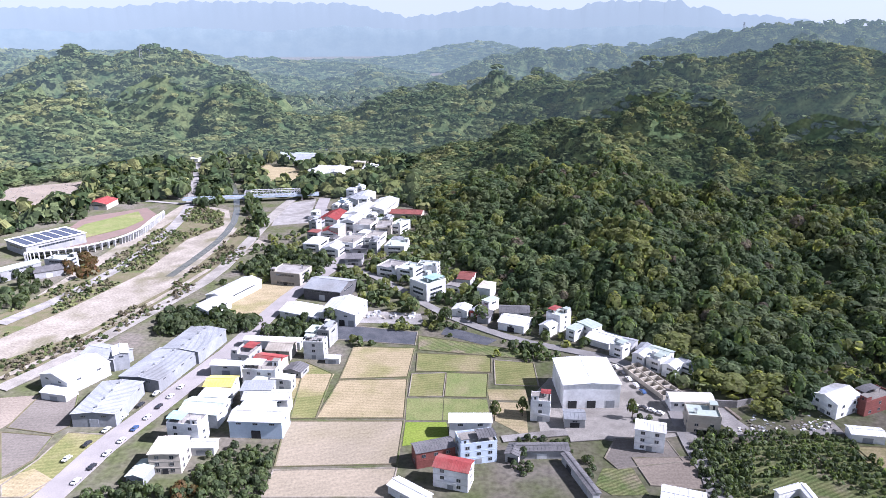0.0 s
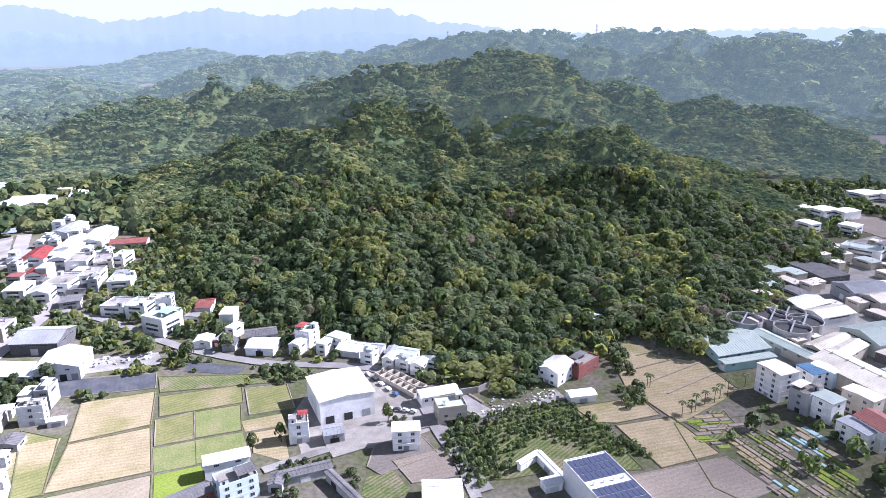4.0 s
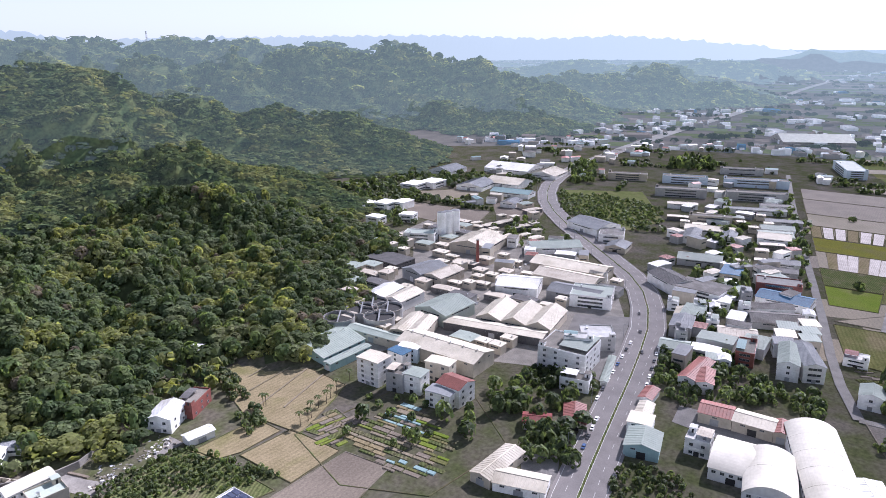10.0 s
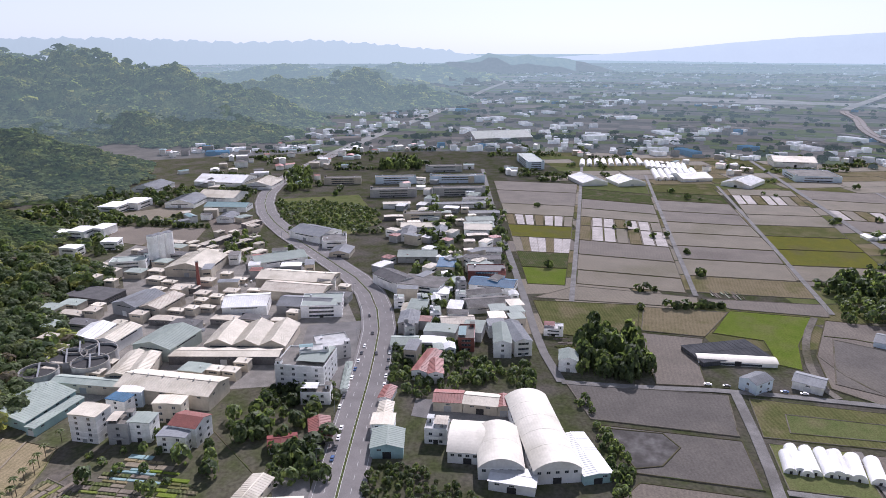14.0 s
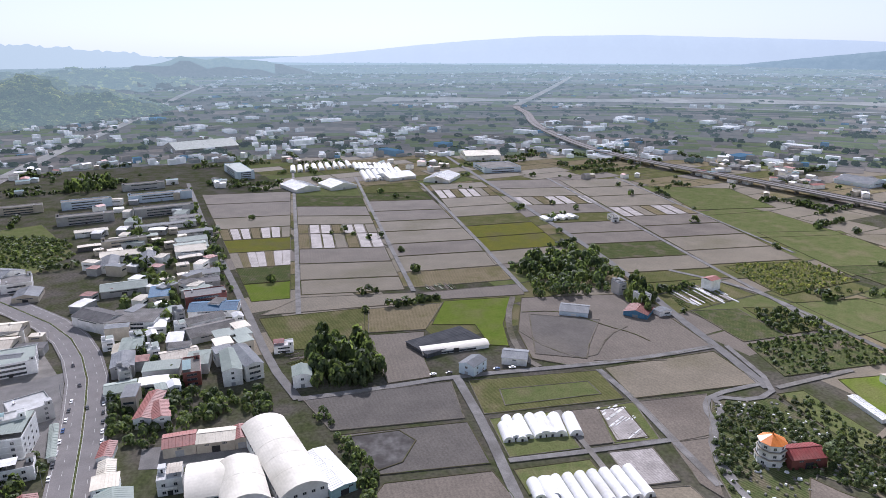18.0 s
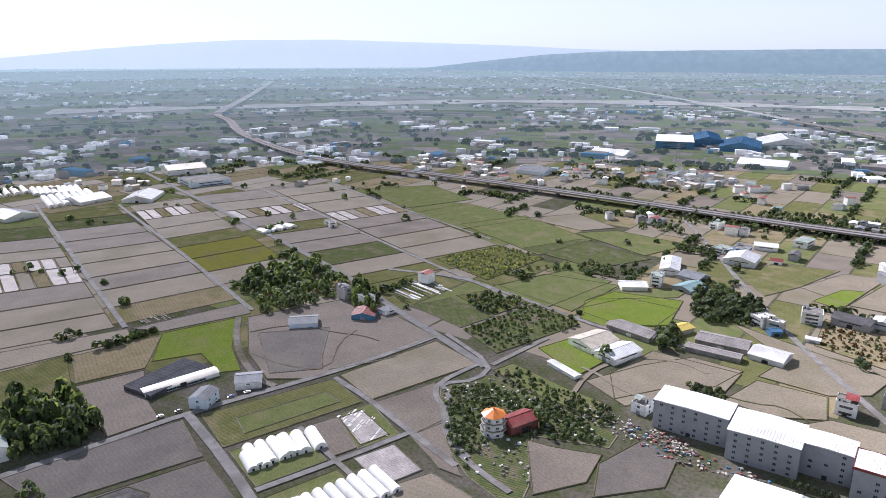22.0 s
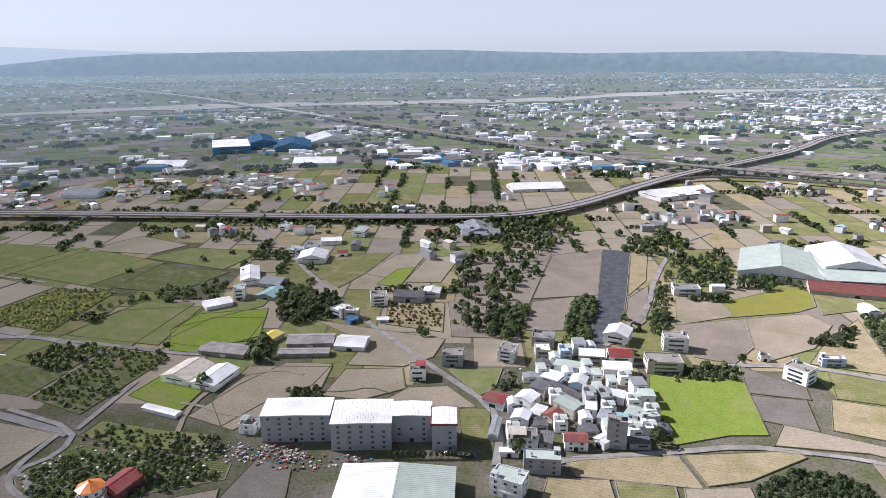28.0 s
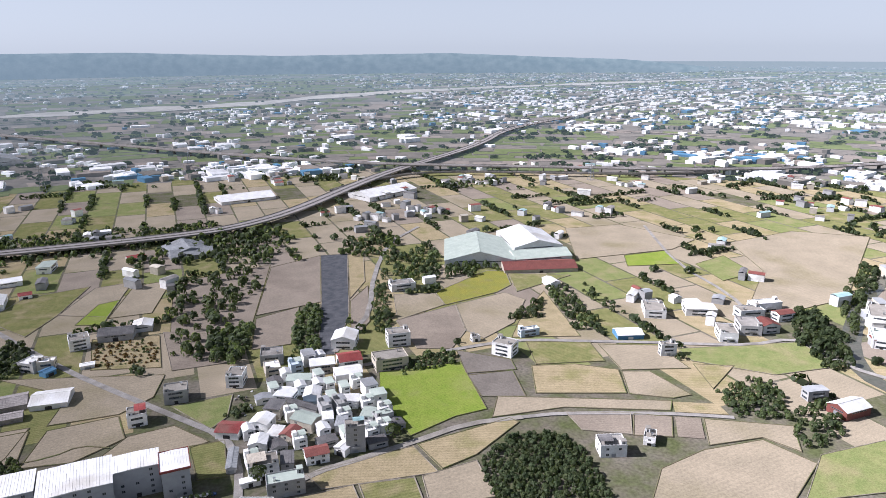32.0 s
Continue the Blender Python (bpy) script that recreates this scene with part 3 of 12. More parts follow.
def forest(name, x0, x1, y0, y1, near, past, gap, lod, m, seed, label):
    x, y, rs = spread(x0, x1, y0, y1, gap, seed)
    d = np.hypot(x, y)
    x, y, d = (v[(d >= near) & (d < past) & (x > -0.8 * y)] for v in (x, y, d))
    h = height(x, y)
    keep = (d >= near) & (d < past) & (h - np.where(d > NEAR, EYE * (1 - d / true_range(d)), 0) > 1.2)
    for cx, cy, cr in CLEARINGS:
        keep &= np.hypot(x - cx, y - cy) > cr
    x, y, h = x[keep], y[keep], h[keep]
    r = gap * rs.uniform(0.55, 0.95, len(x)) * (1 + 0.25 * wobble(x, y, 45, seed))
    tall = np.minimum(r, 7 if near < 700 else 5) * rs.uniform(0.8, 1.25 if near < 700 else 1.05, len(x))
    if name == "tall_hill_trees":
        r, tall = rs.uniform(4.5, 8, len(x)), rs.uniform(7, 11, len(x))
    if name == "bamboo":
        r, tall = rs.uniform(3.5, 8, len(x)), rs.uniform(7, 11, len(x))
        pick = wobble(x, y, 140, 21) > 0.15
        x, y, h, r, tall = x[pick], y[pick], h[pick], r[pick], tall[pick]
    sink = np.clip((np.hypot(x, y) - 1200) / 110, 0, 8) + np.minimum(h * 0.06, 2.5)
    # lighter stands and single bare trees among the rest
    tone = wobble(x, y, 150, 23) + 0.6 * wobble(x, y, 50, 24) + rs.uniform(-0.5, 0.5, len(x))
    kind = np.where(tone > 0.6, 1, 0)
    mats = [m]
    if name == "hill_forest":
        mats = [m, "bamboo", "forest_dry"]
        kind = np.where(rs.random_sample(len(x)) < 0.022, 2, kind)
    elif name == "slope_forest":
        mats = [m, m.replace("wood", "olive")]
    for j, mm in enumerate(mats):
        s = (kind == j) | (len(mats) == 1)
        crowns(name, x[s], y[s], (h - 0.4 - sink)[s], r[s], (tall + sink * 0.8)[s], lod, mm, seed + 100 * j, label)


forest("hill_forest", -100, 700, 250, 900, 0, 740, 7.4, 0, "forest", 1, "dense dark green broadleaf trees covering the near hillside")
forest("tall_hill_trees", -100, 800, 250, 1250, 0, 760, 24, 0, "forest_tall", 7, "taller rounded trees standing above the hillside canopy")
forest("bamboo", -150, 850, 350, 1250, 0, 760, 40, 0, "bamboo", 8, "yellow-green bamboo clumps scattered over the hillside")
# woods past 740 m wear belt colours that have haze painted in
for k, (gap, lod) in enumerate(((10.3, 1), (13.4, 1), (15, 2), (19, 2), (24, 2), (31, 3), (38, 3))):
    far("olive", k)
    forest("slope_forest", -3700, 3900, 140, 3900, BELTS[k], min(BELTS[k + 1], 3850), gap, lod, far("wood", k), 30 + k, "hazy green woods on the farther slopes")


# ---- kinds of buildings ----
def pane_mesh(w, h, bars=1):
    """A window: panes set back in one proud frame; it faces -y."""
    key = ("pane", round(w, 1), round(h, 1), bars)
    if key not in _cache:
        w, h = round(w, 1), round(h, 1)
        e = 0.07
        xs = [-w / 2]
        for k in range(bars + 1):
            x0, x1 = -w / 2 + w * k / (bars + 1), -w / 2 + w * (k + 1) / (bars + 1)
            xs += [x0 + e, x1 - e]
        xs.append(w / 2)
        zs = [0, e, h - e, h]
        nx, nz = len(xs), 4
        v = [(x, -0.09, z) for z in zs for x in xs]
        f, idx = [], []
        for j in range(nz - 1):
            for i in range(nx - 1):
                q = (j * nx + i, j * nx + i + 1, (j + 1) * nx + i + 1, (j + 1) * nx + i)
                if j == 1 and i % 2 == 1:
                    b = len(v)
                    v += [(v[k][0], -0.02, v[k][2]) for k in q]
                    f.append((b, b + 1, b + 2, b + 3)), idx.append(1)
                    for k in range(4):
                        f.append((q[k], q[(k + 1) % 4], b + (k + 1) % 4, b + k)), idx.append(0)
                else:
                    f.append(q), idx.append(0)
        b = len(v)
        ring = [0, nx - 1, 4 * nx - 1, 3 * nx]
        v += [(v[k][0], 0.0, v[k][2]) for k in ring]
        border = [list(range(nx)), [nx - 1 + nx * j for j in range(4)], list(range(4 * nx - 1, 3 * nx - 1, -1)), [nx * j for j in range(3, -1, -1)]]
        for k, line in enumerate(border):
            f.append((b + k, b + (k + 1) % 4, *line[::-1])), idx.append(0)
        me = link_mesh("window", v, f, ["frame", "glass"])
        me.polygons.foreach_set("material_index", idx)
        _cache[key] = me
    return _cache[key]


def row_of_windows(root, w, d, z, h, rs, step=3.4, wide=1.7, sides=(0, 1, 2, 3), gap=0.15, bars=1):
    """Windows along the walls of a w by d block, sills at z."""
    away = math.hypot(root.location.x, root.location.y)
    step = step * (1.15 if away < 230 else 1.4 if away < 330 else 1.8)
    toward = math.degrees(math.atan2(-root.location.y, -root.location.x) - root.rotation_euler.z)
    for s in sides:
        length = w if s % 2 == 0 else d
        n = max(1, int((length - 1.0) / step))
        if away > 250 and math.cos(radians(toward + 90 - 90 * s)) < 0.02:
            continue
        if away > 430:
            wide, n = max(1.7, round(length * 0.6)), 1
            bars = max(1, int(wide / 2.5))
        for k in range(n):
            if rs.random() < gap:
                continue
            u = (k + 0.5 - n / 2) * (length / n) * 0.94
            x, y, a = ((u, -d / 2, 0), (w / 2, u, 90), (-u, d / 2, 180), (-w / 2, -u, 270))[s]
            part("window", pane_mesh(wide, h, bars), root, (x, y, z), a)


def parapet(w, d, z, h, m, t=0.25):
    key = ("parapet", round(w, 2), round(d, 2), round(z, 2), h, m)
    if key not in _cache:
        v, f = [], []
        for zz in (z, z + h):
            for q in (0, t):
                v += [(-w / 2 + q, -d / 2 + q, zz), (w / 2 - q, -d / 2 + q, zz), (w / 2 - q, d / 2 - q, zz), (-w / 2 + q, d / 2 - q, zz)]
        for k in range(4):
            j = (k + 1) % 4
            f += [(k, j, 8 + j, 8 + k), (4 + j, 4 + k, 12 + k, 12 + j), (8 + k, 8 + j, 12 + j, 12 + k)]
        _cache[key] = link_mesh("parapet", v, f, m)
    return _cache[key]


def gable_wall(w, d, h, rise, m):
    """Walls with gable ends at -y and +y: the ridge runs along y."""
    key = ("gwall", round(w, 2), round(d, 2), round(h, 2), round(rise, 2), m)
    if key not in _cache:
        v = []
        for y in (-d / 2, d / 2):
            v += [(-w / 2, y, 0), (w / 2, y, 0), (w / 2, y, h), (0, y, h + rise), (-w / 2, y, h)]
        f = [(0, 1, 2, 3, 4), (9, 8, 7, 6, 5), (1, 6, 7, 2), (5, 0, 4, 9), (2, 7, 8, 3), (4, 3, 8, 9)]
        _cache[key] = link_mesh("wall", v, f, m)
    return _cache[key]


def roof_slab(w, d, h, rise, m, side, over=0.5, t=0.16, ribs=0.0):
    """One sloping half of a gable roof whose ridge runs along y: a single sheet pressed into standing ribs."""
    key = ("slab", round(w, 2), round(d, 2), round(h, 2), round(rise, 2), m, side, ribs)
    if key not in _cache:
        half = w / 2
        x1 = side * (half + over)
        z0, z1 = h + rise + 0.02, h - rise / half * over + 0.02
        y0, y1 = -d / 2 - over, d / 2 + over
        ys = [(y0, 0.0)]
        n = int((y1 - y0) / ribs) if ribs else 0
        for k in range(1, n):
            y = y0 + (y1 - y0) * k / n
            ys += [(y - 0.09, 0.0), (y, 0.12), (y + 0.09, 0.0)]
        ys.append((y1, 0.0))
        k = len(ys)
        v = [(0, y, z0 + t + u) for y, u in ys] + [(x1, y, z1 + t + u) for y, u in ys]
        v += [(0, y0, z0), (0, y1, z0), (x1, y0, z1), (x1, y1, z1)]
        f = [(i, k + i, k + i + 1, i + 1) for i in range(k - 1)]
        f += [(2 * k, 2 * k + 1, 2 * k + 3, 2 * k + 2), (2 * k, 2 * k + 2, k, 0), (2 * k + 3, 2 * k + 1, k - 1, 2 * k - 1), (2 * k + 2, 2 * k + 3, *range(2 * k - 1, k - 1, -1))]
        if side < 0:
            f = [q[::-1] for q in f]
        _cache[key] = link_mesh("roof_panel", v, f, m)
    return _cache[key]


def sheet_roof(w, d, m, ribs=1.5):
    """A low flat sheet-metal roof pressed into ribs along y."""
    key = ("flatroof", round(w, 1), round(d, 1), m)
    if key not in _cache:
        xs = [(-w / 2, 0.0)]
        n = max(2, int(w / ribs))
        for k in range(1, n):
            x = -w / 2 + w * k / n
            xs += [(x - 0.09, 0.0), (x, 0.12), (x + 0.09, 0.0)]
        xs.append((w / 2, 0.0))
        k = len(xs)
        rise = min(0.05 * w / 2, 0.45)
        v = [(x, y, 0.22 + u + rise * (1 - abs(x) / (w / 2))) for y in (-d / 2, d / 2) for x, u in xs] + [(sx * w / 2, sy * d / 2, 0) for sy in (-1, 1) for sx in (-1, 1)]
        f = [(i, i + 1, k + i + 1, k + i) for i in range(k - 1)]
        b = 2 * k
        f += [(b, b + 1, *range(k - 1, -1, -1)), (b + 3, b + 2, *range(k, 2 * k)), (b + 2, b, 0, k), (b + 1, b + 3, 2 * k - 1, k - 1), (b + 2, b + 3, b + 1, b)]
        _cache[key] = link_mesh("roof", v, f, m)
    return _cache[key]


def door_mesh(w, h, m="dark"):
    return box(w, 0.12, h, m)


def tank_on(root, x, y, z, r=0.75):
    t = part("water_tank", tube(r, 1.5, "steel", 12), root, (x, y, z + 0.5), 0, "stainless steel water tank")
    part("tank_stand", box(1.3, 1.3, 0.5, "concrete"), t, (0, 0, -0.5))


def canopy_mesh(w, d, h, m):
    """A ribbed sheet roof with a low ridge on four thin posts."""
    v, f, idx = [], [], []
    for sx, sy in ((-1, -1), (1, -1), (1, 1), (-1, 1)):
        k = len(v)
        v += [(sx * (w / 2 - 0.2) + a * 0.07, sy * (d / 2 - 0.2) + b * 0.07, z) for z in (0, h) for a, b in ((-1, -1), (1, -1), (1, 1), (-1, 1))]
        f += [(k + j, k + (j + 1) % 4, k + 4 + (j + 1) % 4, k + 4 + j) for j in range(4)]
        idx += [1] * 4
    n = max(2, int(w / 1.2))
    k = len(v)
    for j in range(n + 1):
        for e, up in ((-0.08, 0), (0, 0.1), (0.08, 0)):
            xx = -w / 2 + w * j / n + e
            v += [(xx, -d / 2, h + up), (xx, 0, h + up + 0.4), (xx, d / 2, h + up)]
    for j in range(3 * (n + 1) - 1):
        a = k + 3 * j
        f += [(a, a + 3, a + 4, a + 1), (a + 1, a + 4, a + 5, a + 2)]
        idx += [0, 0]
    me = link_mesh("roof_canopy", v, f, [m, "frame"])
    me.polygons.foreach_set("material_index", idx)
    return me


def house(x, y, w, d, rot, h, wall="white", roof="flat", roof_m="concrete", label="", seed=0, win=0.12, rise=None, cap=True, group="", porch=True):
    """A concrete town house: storeys of windows, a flat roof with parapet, stair tower and tank, or a metal roof."""
    rs = random.Random(int(seed * 7919 + x * 13 + y * 7))
    TAKEN.append((x, y, w, d, rot))
    if roof == "metal" and roof_m == "white_metal" and not label and TOWN[0] < math.degrees(math.atan2(x, y)) < TOWN[1]:
        roof_m = rs.choice(("grey_metal", "concrete", "cream_metal", "green_metal", "teal_metal"))
    if roof == "flat" and roof_m == "concrete":
        roof_m = rs.choice(("concrete_pale", "white", "concrete_pale", "concrete", "green_metal"))
    floors = max(1, round(h / 3.3))
    fh = h / floors
    kinds = {"flat": "parapeted flat roof", "metal": "low metal roof", "gable": "gabled metal roof"}
    root = thing("house", x, y, 0, rot, label or f"{M[wall].name.split('_')[0]} {('one', 'two', 'three', 'four', 'five')[min(floors, 5) - 1]}-storey house with {kinds.get(roof, 'roof')}", "house", group)
    if roof == "gable":
        rise = rise or min(w, d) * 0.16
        if w >= d:
            part("wall", gable_wall(d, w, h, rise, wall), root, (0, 0, 0), 90)
            for s in (1, -1):
                part("roof_panel", roof_slab(d, w, h, rise, roof_m, s, 0.4, ribs=1.2), root, (0, 0, 0), 90)
        else:
            part("wall", gable_wall(w, d, h, rise, wall), root)
            for s in (1, -1):
                part("roof_panel", roof_slab(w, d, h, rise, roof_m, s, 0.4, ribs=1.2), root)
    else:
        part("wall", box(w, d, h, wall), root)
        if roof == "flat":
            part("roof", box(w - 0.5, d - 0.5, 0.06, roof_m), root, (0, 0, h))
            part("parapet", parapet(w + 0.04, d + 0.04, h - 0.05, 0.85, wall), root)
            if cap and min(w, d) > 5:
                sw, sd = min(3.2, w * 0.4), min(3.6, d * 0.4)
                sx, sy = rs.choice((-1, 1)) * (w / 2 - sw / 2 - 0.4), rs.choice((-1, 1)) * (d / 2 - sd / 2 - 0.4)
                st = part("stair_tower", box(sw, sd, 2.6, wall), root, (sx, sy, h + 0.06))
                part("slab", box(sw + 0.4, sd + 0.4, 0.18, roof_m), st, (0, 0, 2.6))
                part("door", door_mesh(0.9, 2.0), st, (0, -sd / 2 - 0.03, 0))
                tank_on(root, -sx * 0.7, -sy * 0.6, h + 0.06)
                if math.hypot(x, y) < 460 and rs.random() < 0.7:
                    # a light sheet-metal roof on posts over part of the terrace
                    cw, cd = w * rs.uniform(0.45, 0.62), d * rs.uniform(0.5, 0.9)
                    cm = rs.choice(("grey_metal", "green_metal", "white_metal", "beige_rust", "red_metal", "teal_metal", "dark_metal"))
                    part("roof_canopy", canopy_mesh(cw, cd, 2.4, cm), root, (-math.copysign(w / 2 - cw / 2, sx), rs.uniform(-0.5, 0.5) * (d - cd), h + 0.06), 0, "sheet-metal canopy on posts")
        else:
            part("roof", sheet_roof(w + 0.8, d + 0.8, roof_m), root, (0, 0, h + 0.3))
            part("roof_wall", box(w - 0.6, d - 0.6, 0.3, wall), root, (0, 0, h))
    for k in range(floors):
        z = k * fh + 1.0
        row_of_windows(root, w, d, z, min(1.5, fh - 1.5), rs, gap=win)
        if k and math.hypot(x, y) < 430:
            part("floor_band", parapet(w + 0.16, d + 0.16, k * fh - 0.1, 0.22, wall, 0.1), root)
    part("door", door_mesh(2.4, 2.5, rs.choice(("dark", "grey_metal"))), root, (0, -d / 2 - 0.07, 0))
    if porch and floors > 1 and rs.random() < 0.6:
        bal = part("balcony", box(min(w * 0.7, 6), 1.3, 0.16, wall), root, (0, -d / 2 - 0.64, fh))
        part("railing", box(min(w * 0.7, 6), 0.12, 0.95, wall), bal, (0, -0.58, 0.16))
    return root


TOWN = (65, 88)


def hall(x, y, w, d, rot, h, wall="white_metal", roof="white_metal", along="w", rise=None, label="", bays=0, win=True, category="hall", ribs=1.6, vents=0, name="warehouse", roof2=""):
    """A metal-clad hall with a gabled roof, roller doors and a band of windows. along: the side that the ridge follows."""
    rs = random.Random(int(x * 13 + y * 7))
    TAKEN.append((x, y, w, d, rot))
    if roof == "white_metal" and not label and math.hypot(x, y) > 330 and TOWN[0] < math.degrees(math.atan2(x, y)) < TOWN[1]:
        roof = rs.choice(("grey_metal", "concrete", "cream_metal", "white_metal", "green_metal", "dark_metal"))
        wall = rs.choice(("grey_wall", "white", "cream"))
    root = thing(name, x, y, 0, rot, label or f"{M[wall].name.split('_')[0]} walled hall under a ribbed {M[roof].name.replace('_', ' ')}", category)
    sp, ln, a = (d, w, 90) if along == "w" else (w, d, 0)
    rise = sp * 0.13 if rise is None else rise
    part("wall", gable_wall(sp, ln, h, rise, wall), root, (0, 0, 0), a)
    for s in (1, -1):
        part("roof_panel", roof_slab(sp, ln, h, rise, roof2 if roof2 and s < 0 else roof, s, 0.5, ribs=ribs), root, (0, 0, 0), a)
    part("ridge_cap", box(0.7 if a == 0 else ln + 1, ln + 1 if a == 0 else 0.7, 0.12, roof), root, (0, 0, h + rise + 0.16))
    for k in range(vents):
        u = (k + 0.5 - vents / 2) * ln / vents
        part("roof_vent", tube(0.5, 0.9, "steel", 10), root, (u, 0, h + rise + 0.1) if a else (0, u, h + rise + 0.1))
    for s in (0, 2) if math.hypot(x, y) < 330 else (0,):
        n = bays or max(1, min(3 if math.hypot(x, y) < 330 else 1, int(w / 12)))
        for k in range(n):
            u = (k + 0.5 - n / 2) * w / n
            part("roller_door", door_mesh(min(4.2, w / n * 0.6), min(4.0, h * 0.62), rs.choice(("grey_metal", "white_metal", "dark"))), root, (u, (-1 if s == 0 else 1) * (d / 2 + 0.05), 0))
    if win and h > 4:
        row_of_windows(root, w, d, h - 1.7, 0.9, rs, step=4.5, wide=2.2, gap=0.1, sides=(0, 1, 2, 3), bars=2)
    return root


def barrel(x, y, w, d, rot, h, rise, roof="cream_white", wall="white_metal", label="", along="d"):
    """A hall under a round sheet-metal roof whose axis runs along d (or w)."""
    root = thing("round_roofed_hall", x, y, 0, rot, label or "white metal hall under a round ribbed roof", "hall")
    TAKEN.append((x, y, w, d, rot))
    sp, ln, a = (w, d, 0) if along == "d" else (d, w, 90)
    n = 18
    part("wall", box(sp if a == 0 else ln, ln if a == 0 else sp, h, wall), root)
    rad = (sp * sp / 4 + rise * rise) / (2 * rise)
    top = math.asin(min(1, sp / 2 / rad))
    arc = [((rad) * math.sin(top * (2 * k / n - 1)) * 1.02, h + rise - rad + rad * math.cos(top * (2 * k / n - 1))) for k in range(n + 1)]
    v, f = [], []
    for yy in (-ln / 2 - 0.6, ln / 2 + 0.6):
        v += [(px, yy, pz + 0.12) for px, pz in arc] + [(px, yy, pz - 0.05) for px, pz in arc]
    m = n + 1
    for k in range(n):
        f += [(k, k + 1, 2 * m + k + 1, 2 * m + k), (m + k + 1, m + k, 3 * m + k, 3 * m + k + 1), (k + 1, k, m + k, m + k + 1), (2 * m + k, 2 * m + k + 1, 3 * m + k + 1, 3 * m + k)]
    part("roof", link_mesh("roof", v, [q[::-1] for q in f], roof), root, (0, 0, 0), a)
    for yy in (-ln / 2, ln / 2):
        ev = [(px, yy, pz - 0.04) for px, pz in arc]
        part("end_wall", link_mesh("end_wall", ev, [tuple(range(len(ev)))], wall), root, (0, 0, 0), a)
    ribs = int(ln / 13)
    for k in range(1, ribs):
        yy = -ln / 2 + ln * k / ribs
        rv, rf = [], []
        for px, pz in arc:
            rv += [(px, yy - 0.06, pz + 0.12), (px, yy + 0.06, pz + 0.12), (px, yy, pz + 0.18)]
        for j in range(n):
            rf += [(3 * j, 3 * j + 3, 3 * j + 5, 3 * j + 2), (3 * j + 1, 3 * j + 2, 3 * j + 5, 3 * j + 4)]
        part("roof_rib", link_mesh("roof_rib", rv, rf, roof), root, (0, 0, 0), a)
    row_of_windows(root, w, d, h - 2.2, 1.4, random.Random(3), step=2.6, wide=1.8, gap=0.05)
    part("door", door_mesh(4, 3.2), root, (0, -d / 2 - 0.07, 0))
    return root


def tree(x, y, z, r, tall, m="leaf", label="", lod=0, seed=0, name="tree", group=""):
    """A trunk, three limbs and an uneven crown of leaf clumps."""
    rs = np.random.RandomState(int(seed + abs(x) * 3 + abs(y) * 5) % 99991)
    root = thing(name, x, y, z, rs.uniform(0, 360), label or "broad leafy green tree with an uneven crown", "tree", group)
    key = ("trunk", round(tall))
    if key not in _cache:
        hh = round(tall) * 0.55
        v, f = [], []

        def limb(p0, p1, r0, r1):
            k = len(v)
            for p, q in ((p0, r0), (p1, r1)):
                v.extend([(p[0] + q * math.cos(a), p[1] + q * math.sin(a), p[2]) for a in (2 * math.pi * j / 6 for j in range(6))])
            f.extend([(k + j, k + (j + 1) % 6, k + 6 + (j + 1) % 6, k + 6 + j) for j in range(6)])

        limb((0, 0, 0), (0.1, 0, hh), 0.035 * tall, 0.02 * tall)
        for a in (0.3, 2.4, 4.4):
            limb((0.05, 0, hh * 0.7), (hh * 0.5 * math.cos(a), hh * 0.5 * math.sin(a), hh * 1.35), 0.018 * tall, 0.006 * tall)
        _cache[key] = link_mesh("trunk", v, f, "bark")
    part("trunk", _cache[key], root)
    vkey = ("crown", lod, rs.randint(0, 5), m)
    if vkey not in _cache:
        _cache[vkey] = quads_mesh("crown", CROWNS[lod][vkey[2]], m)
    part("crown", _cache[vkey], root, (0, 0, tall * 0.22), rs.uniform(0, 360), "", (r, r, tall * 0.65))
    return root


def palm(x, y, tall=8.0, group="palms by the fields"):
    root = thing("palm_tree", x, y, 0, (x * 37) % 360, "slender palm tree with a tuft of drooping fronds", "palm tree", group)
    part("trunk", tube(0.2, tall, "bark", 7, 0.13), root)
    if "frond" not in _cache:
        v, f = [], []
        for s in (-1, 1):
            k = len(v)
            for j in range(6):
                u = j / 5
                cx, cz = 2.7 * u, 0.9 * math.sin(u * 2.4) - 1.3 * u * u
                wd = 0.42 * math.sin(math.pi * min(1, u * 0.9 + 0.08))
                v += [(cx, 0, cz), (cx, s * wd, cz - wd * 0.5)]
            for j in range(5):
                f.append((k + 2 * j, k + 2 * j + 2, k + 2 * j + 3, k + 2 * j + 1)[::s])
        _cache["frond"] = link_mesh("frond", v, f, "leaf_palm")
    for k in range(11):
        part("frond", _cache["frond"], root, (0, 0, tall), k * 360 / 11 + (k % 3) * 9)
    return root


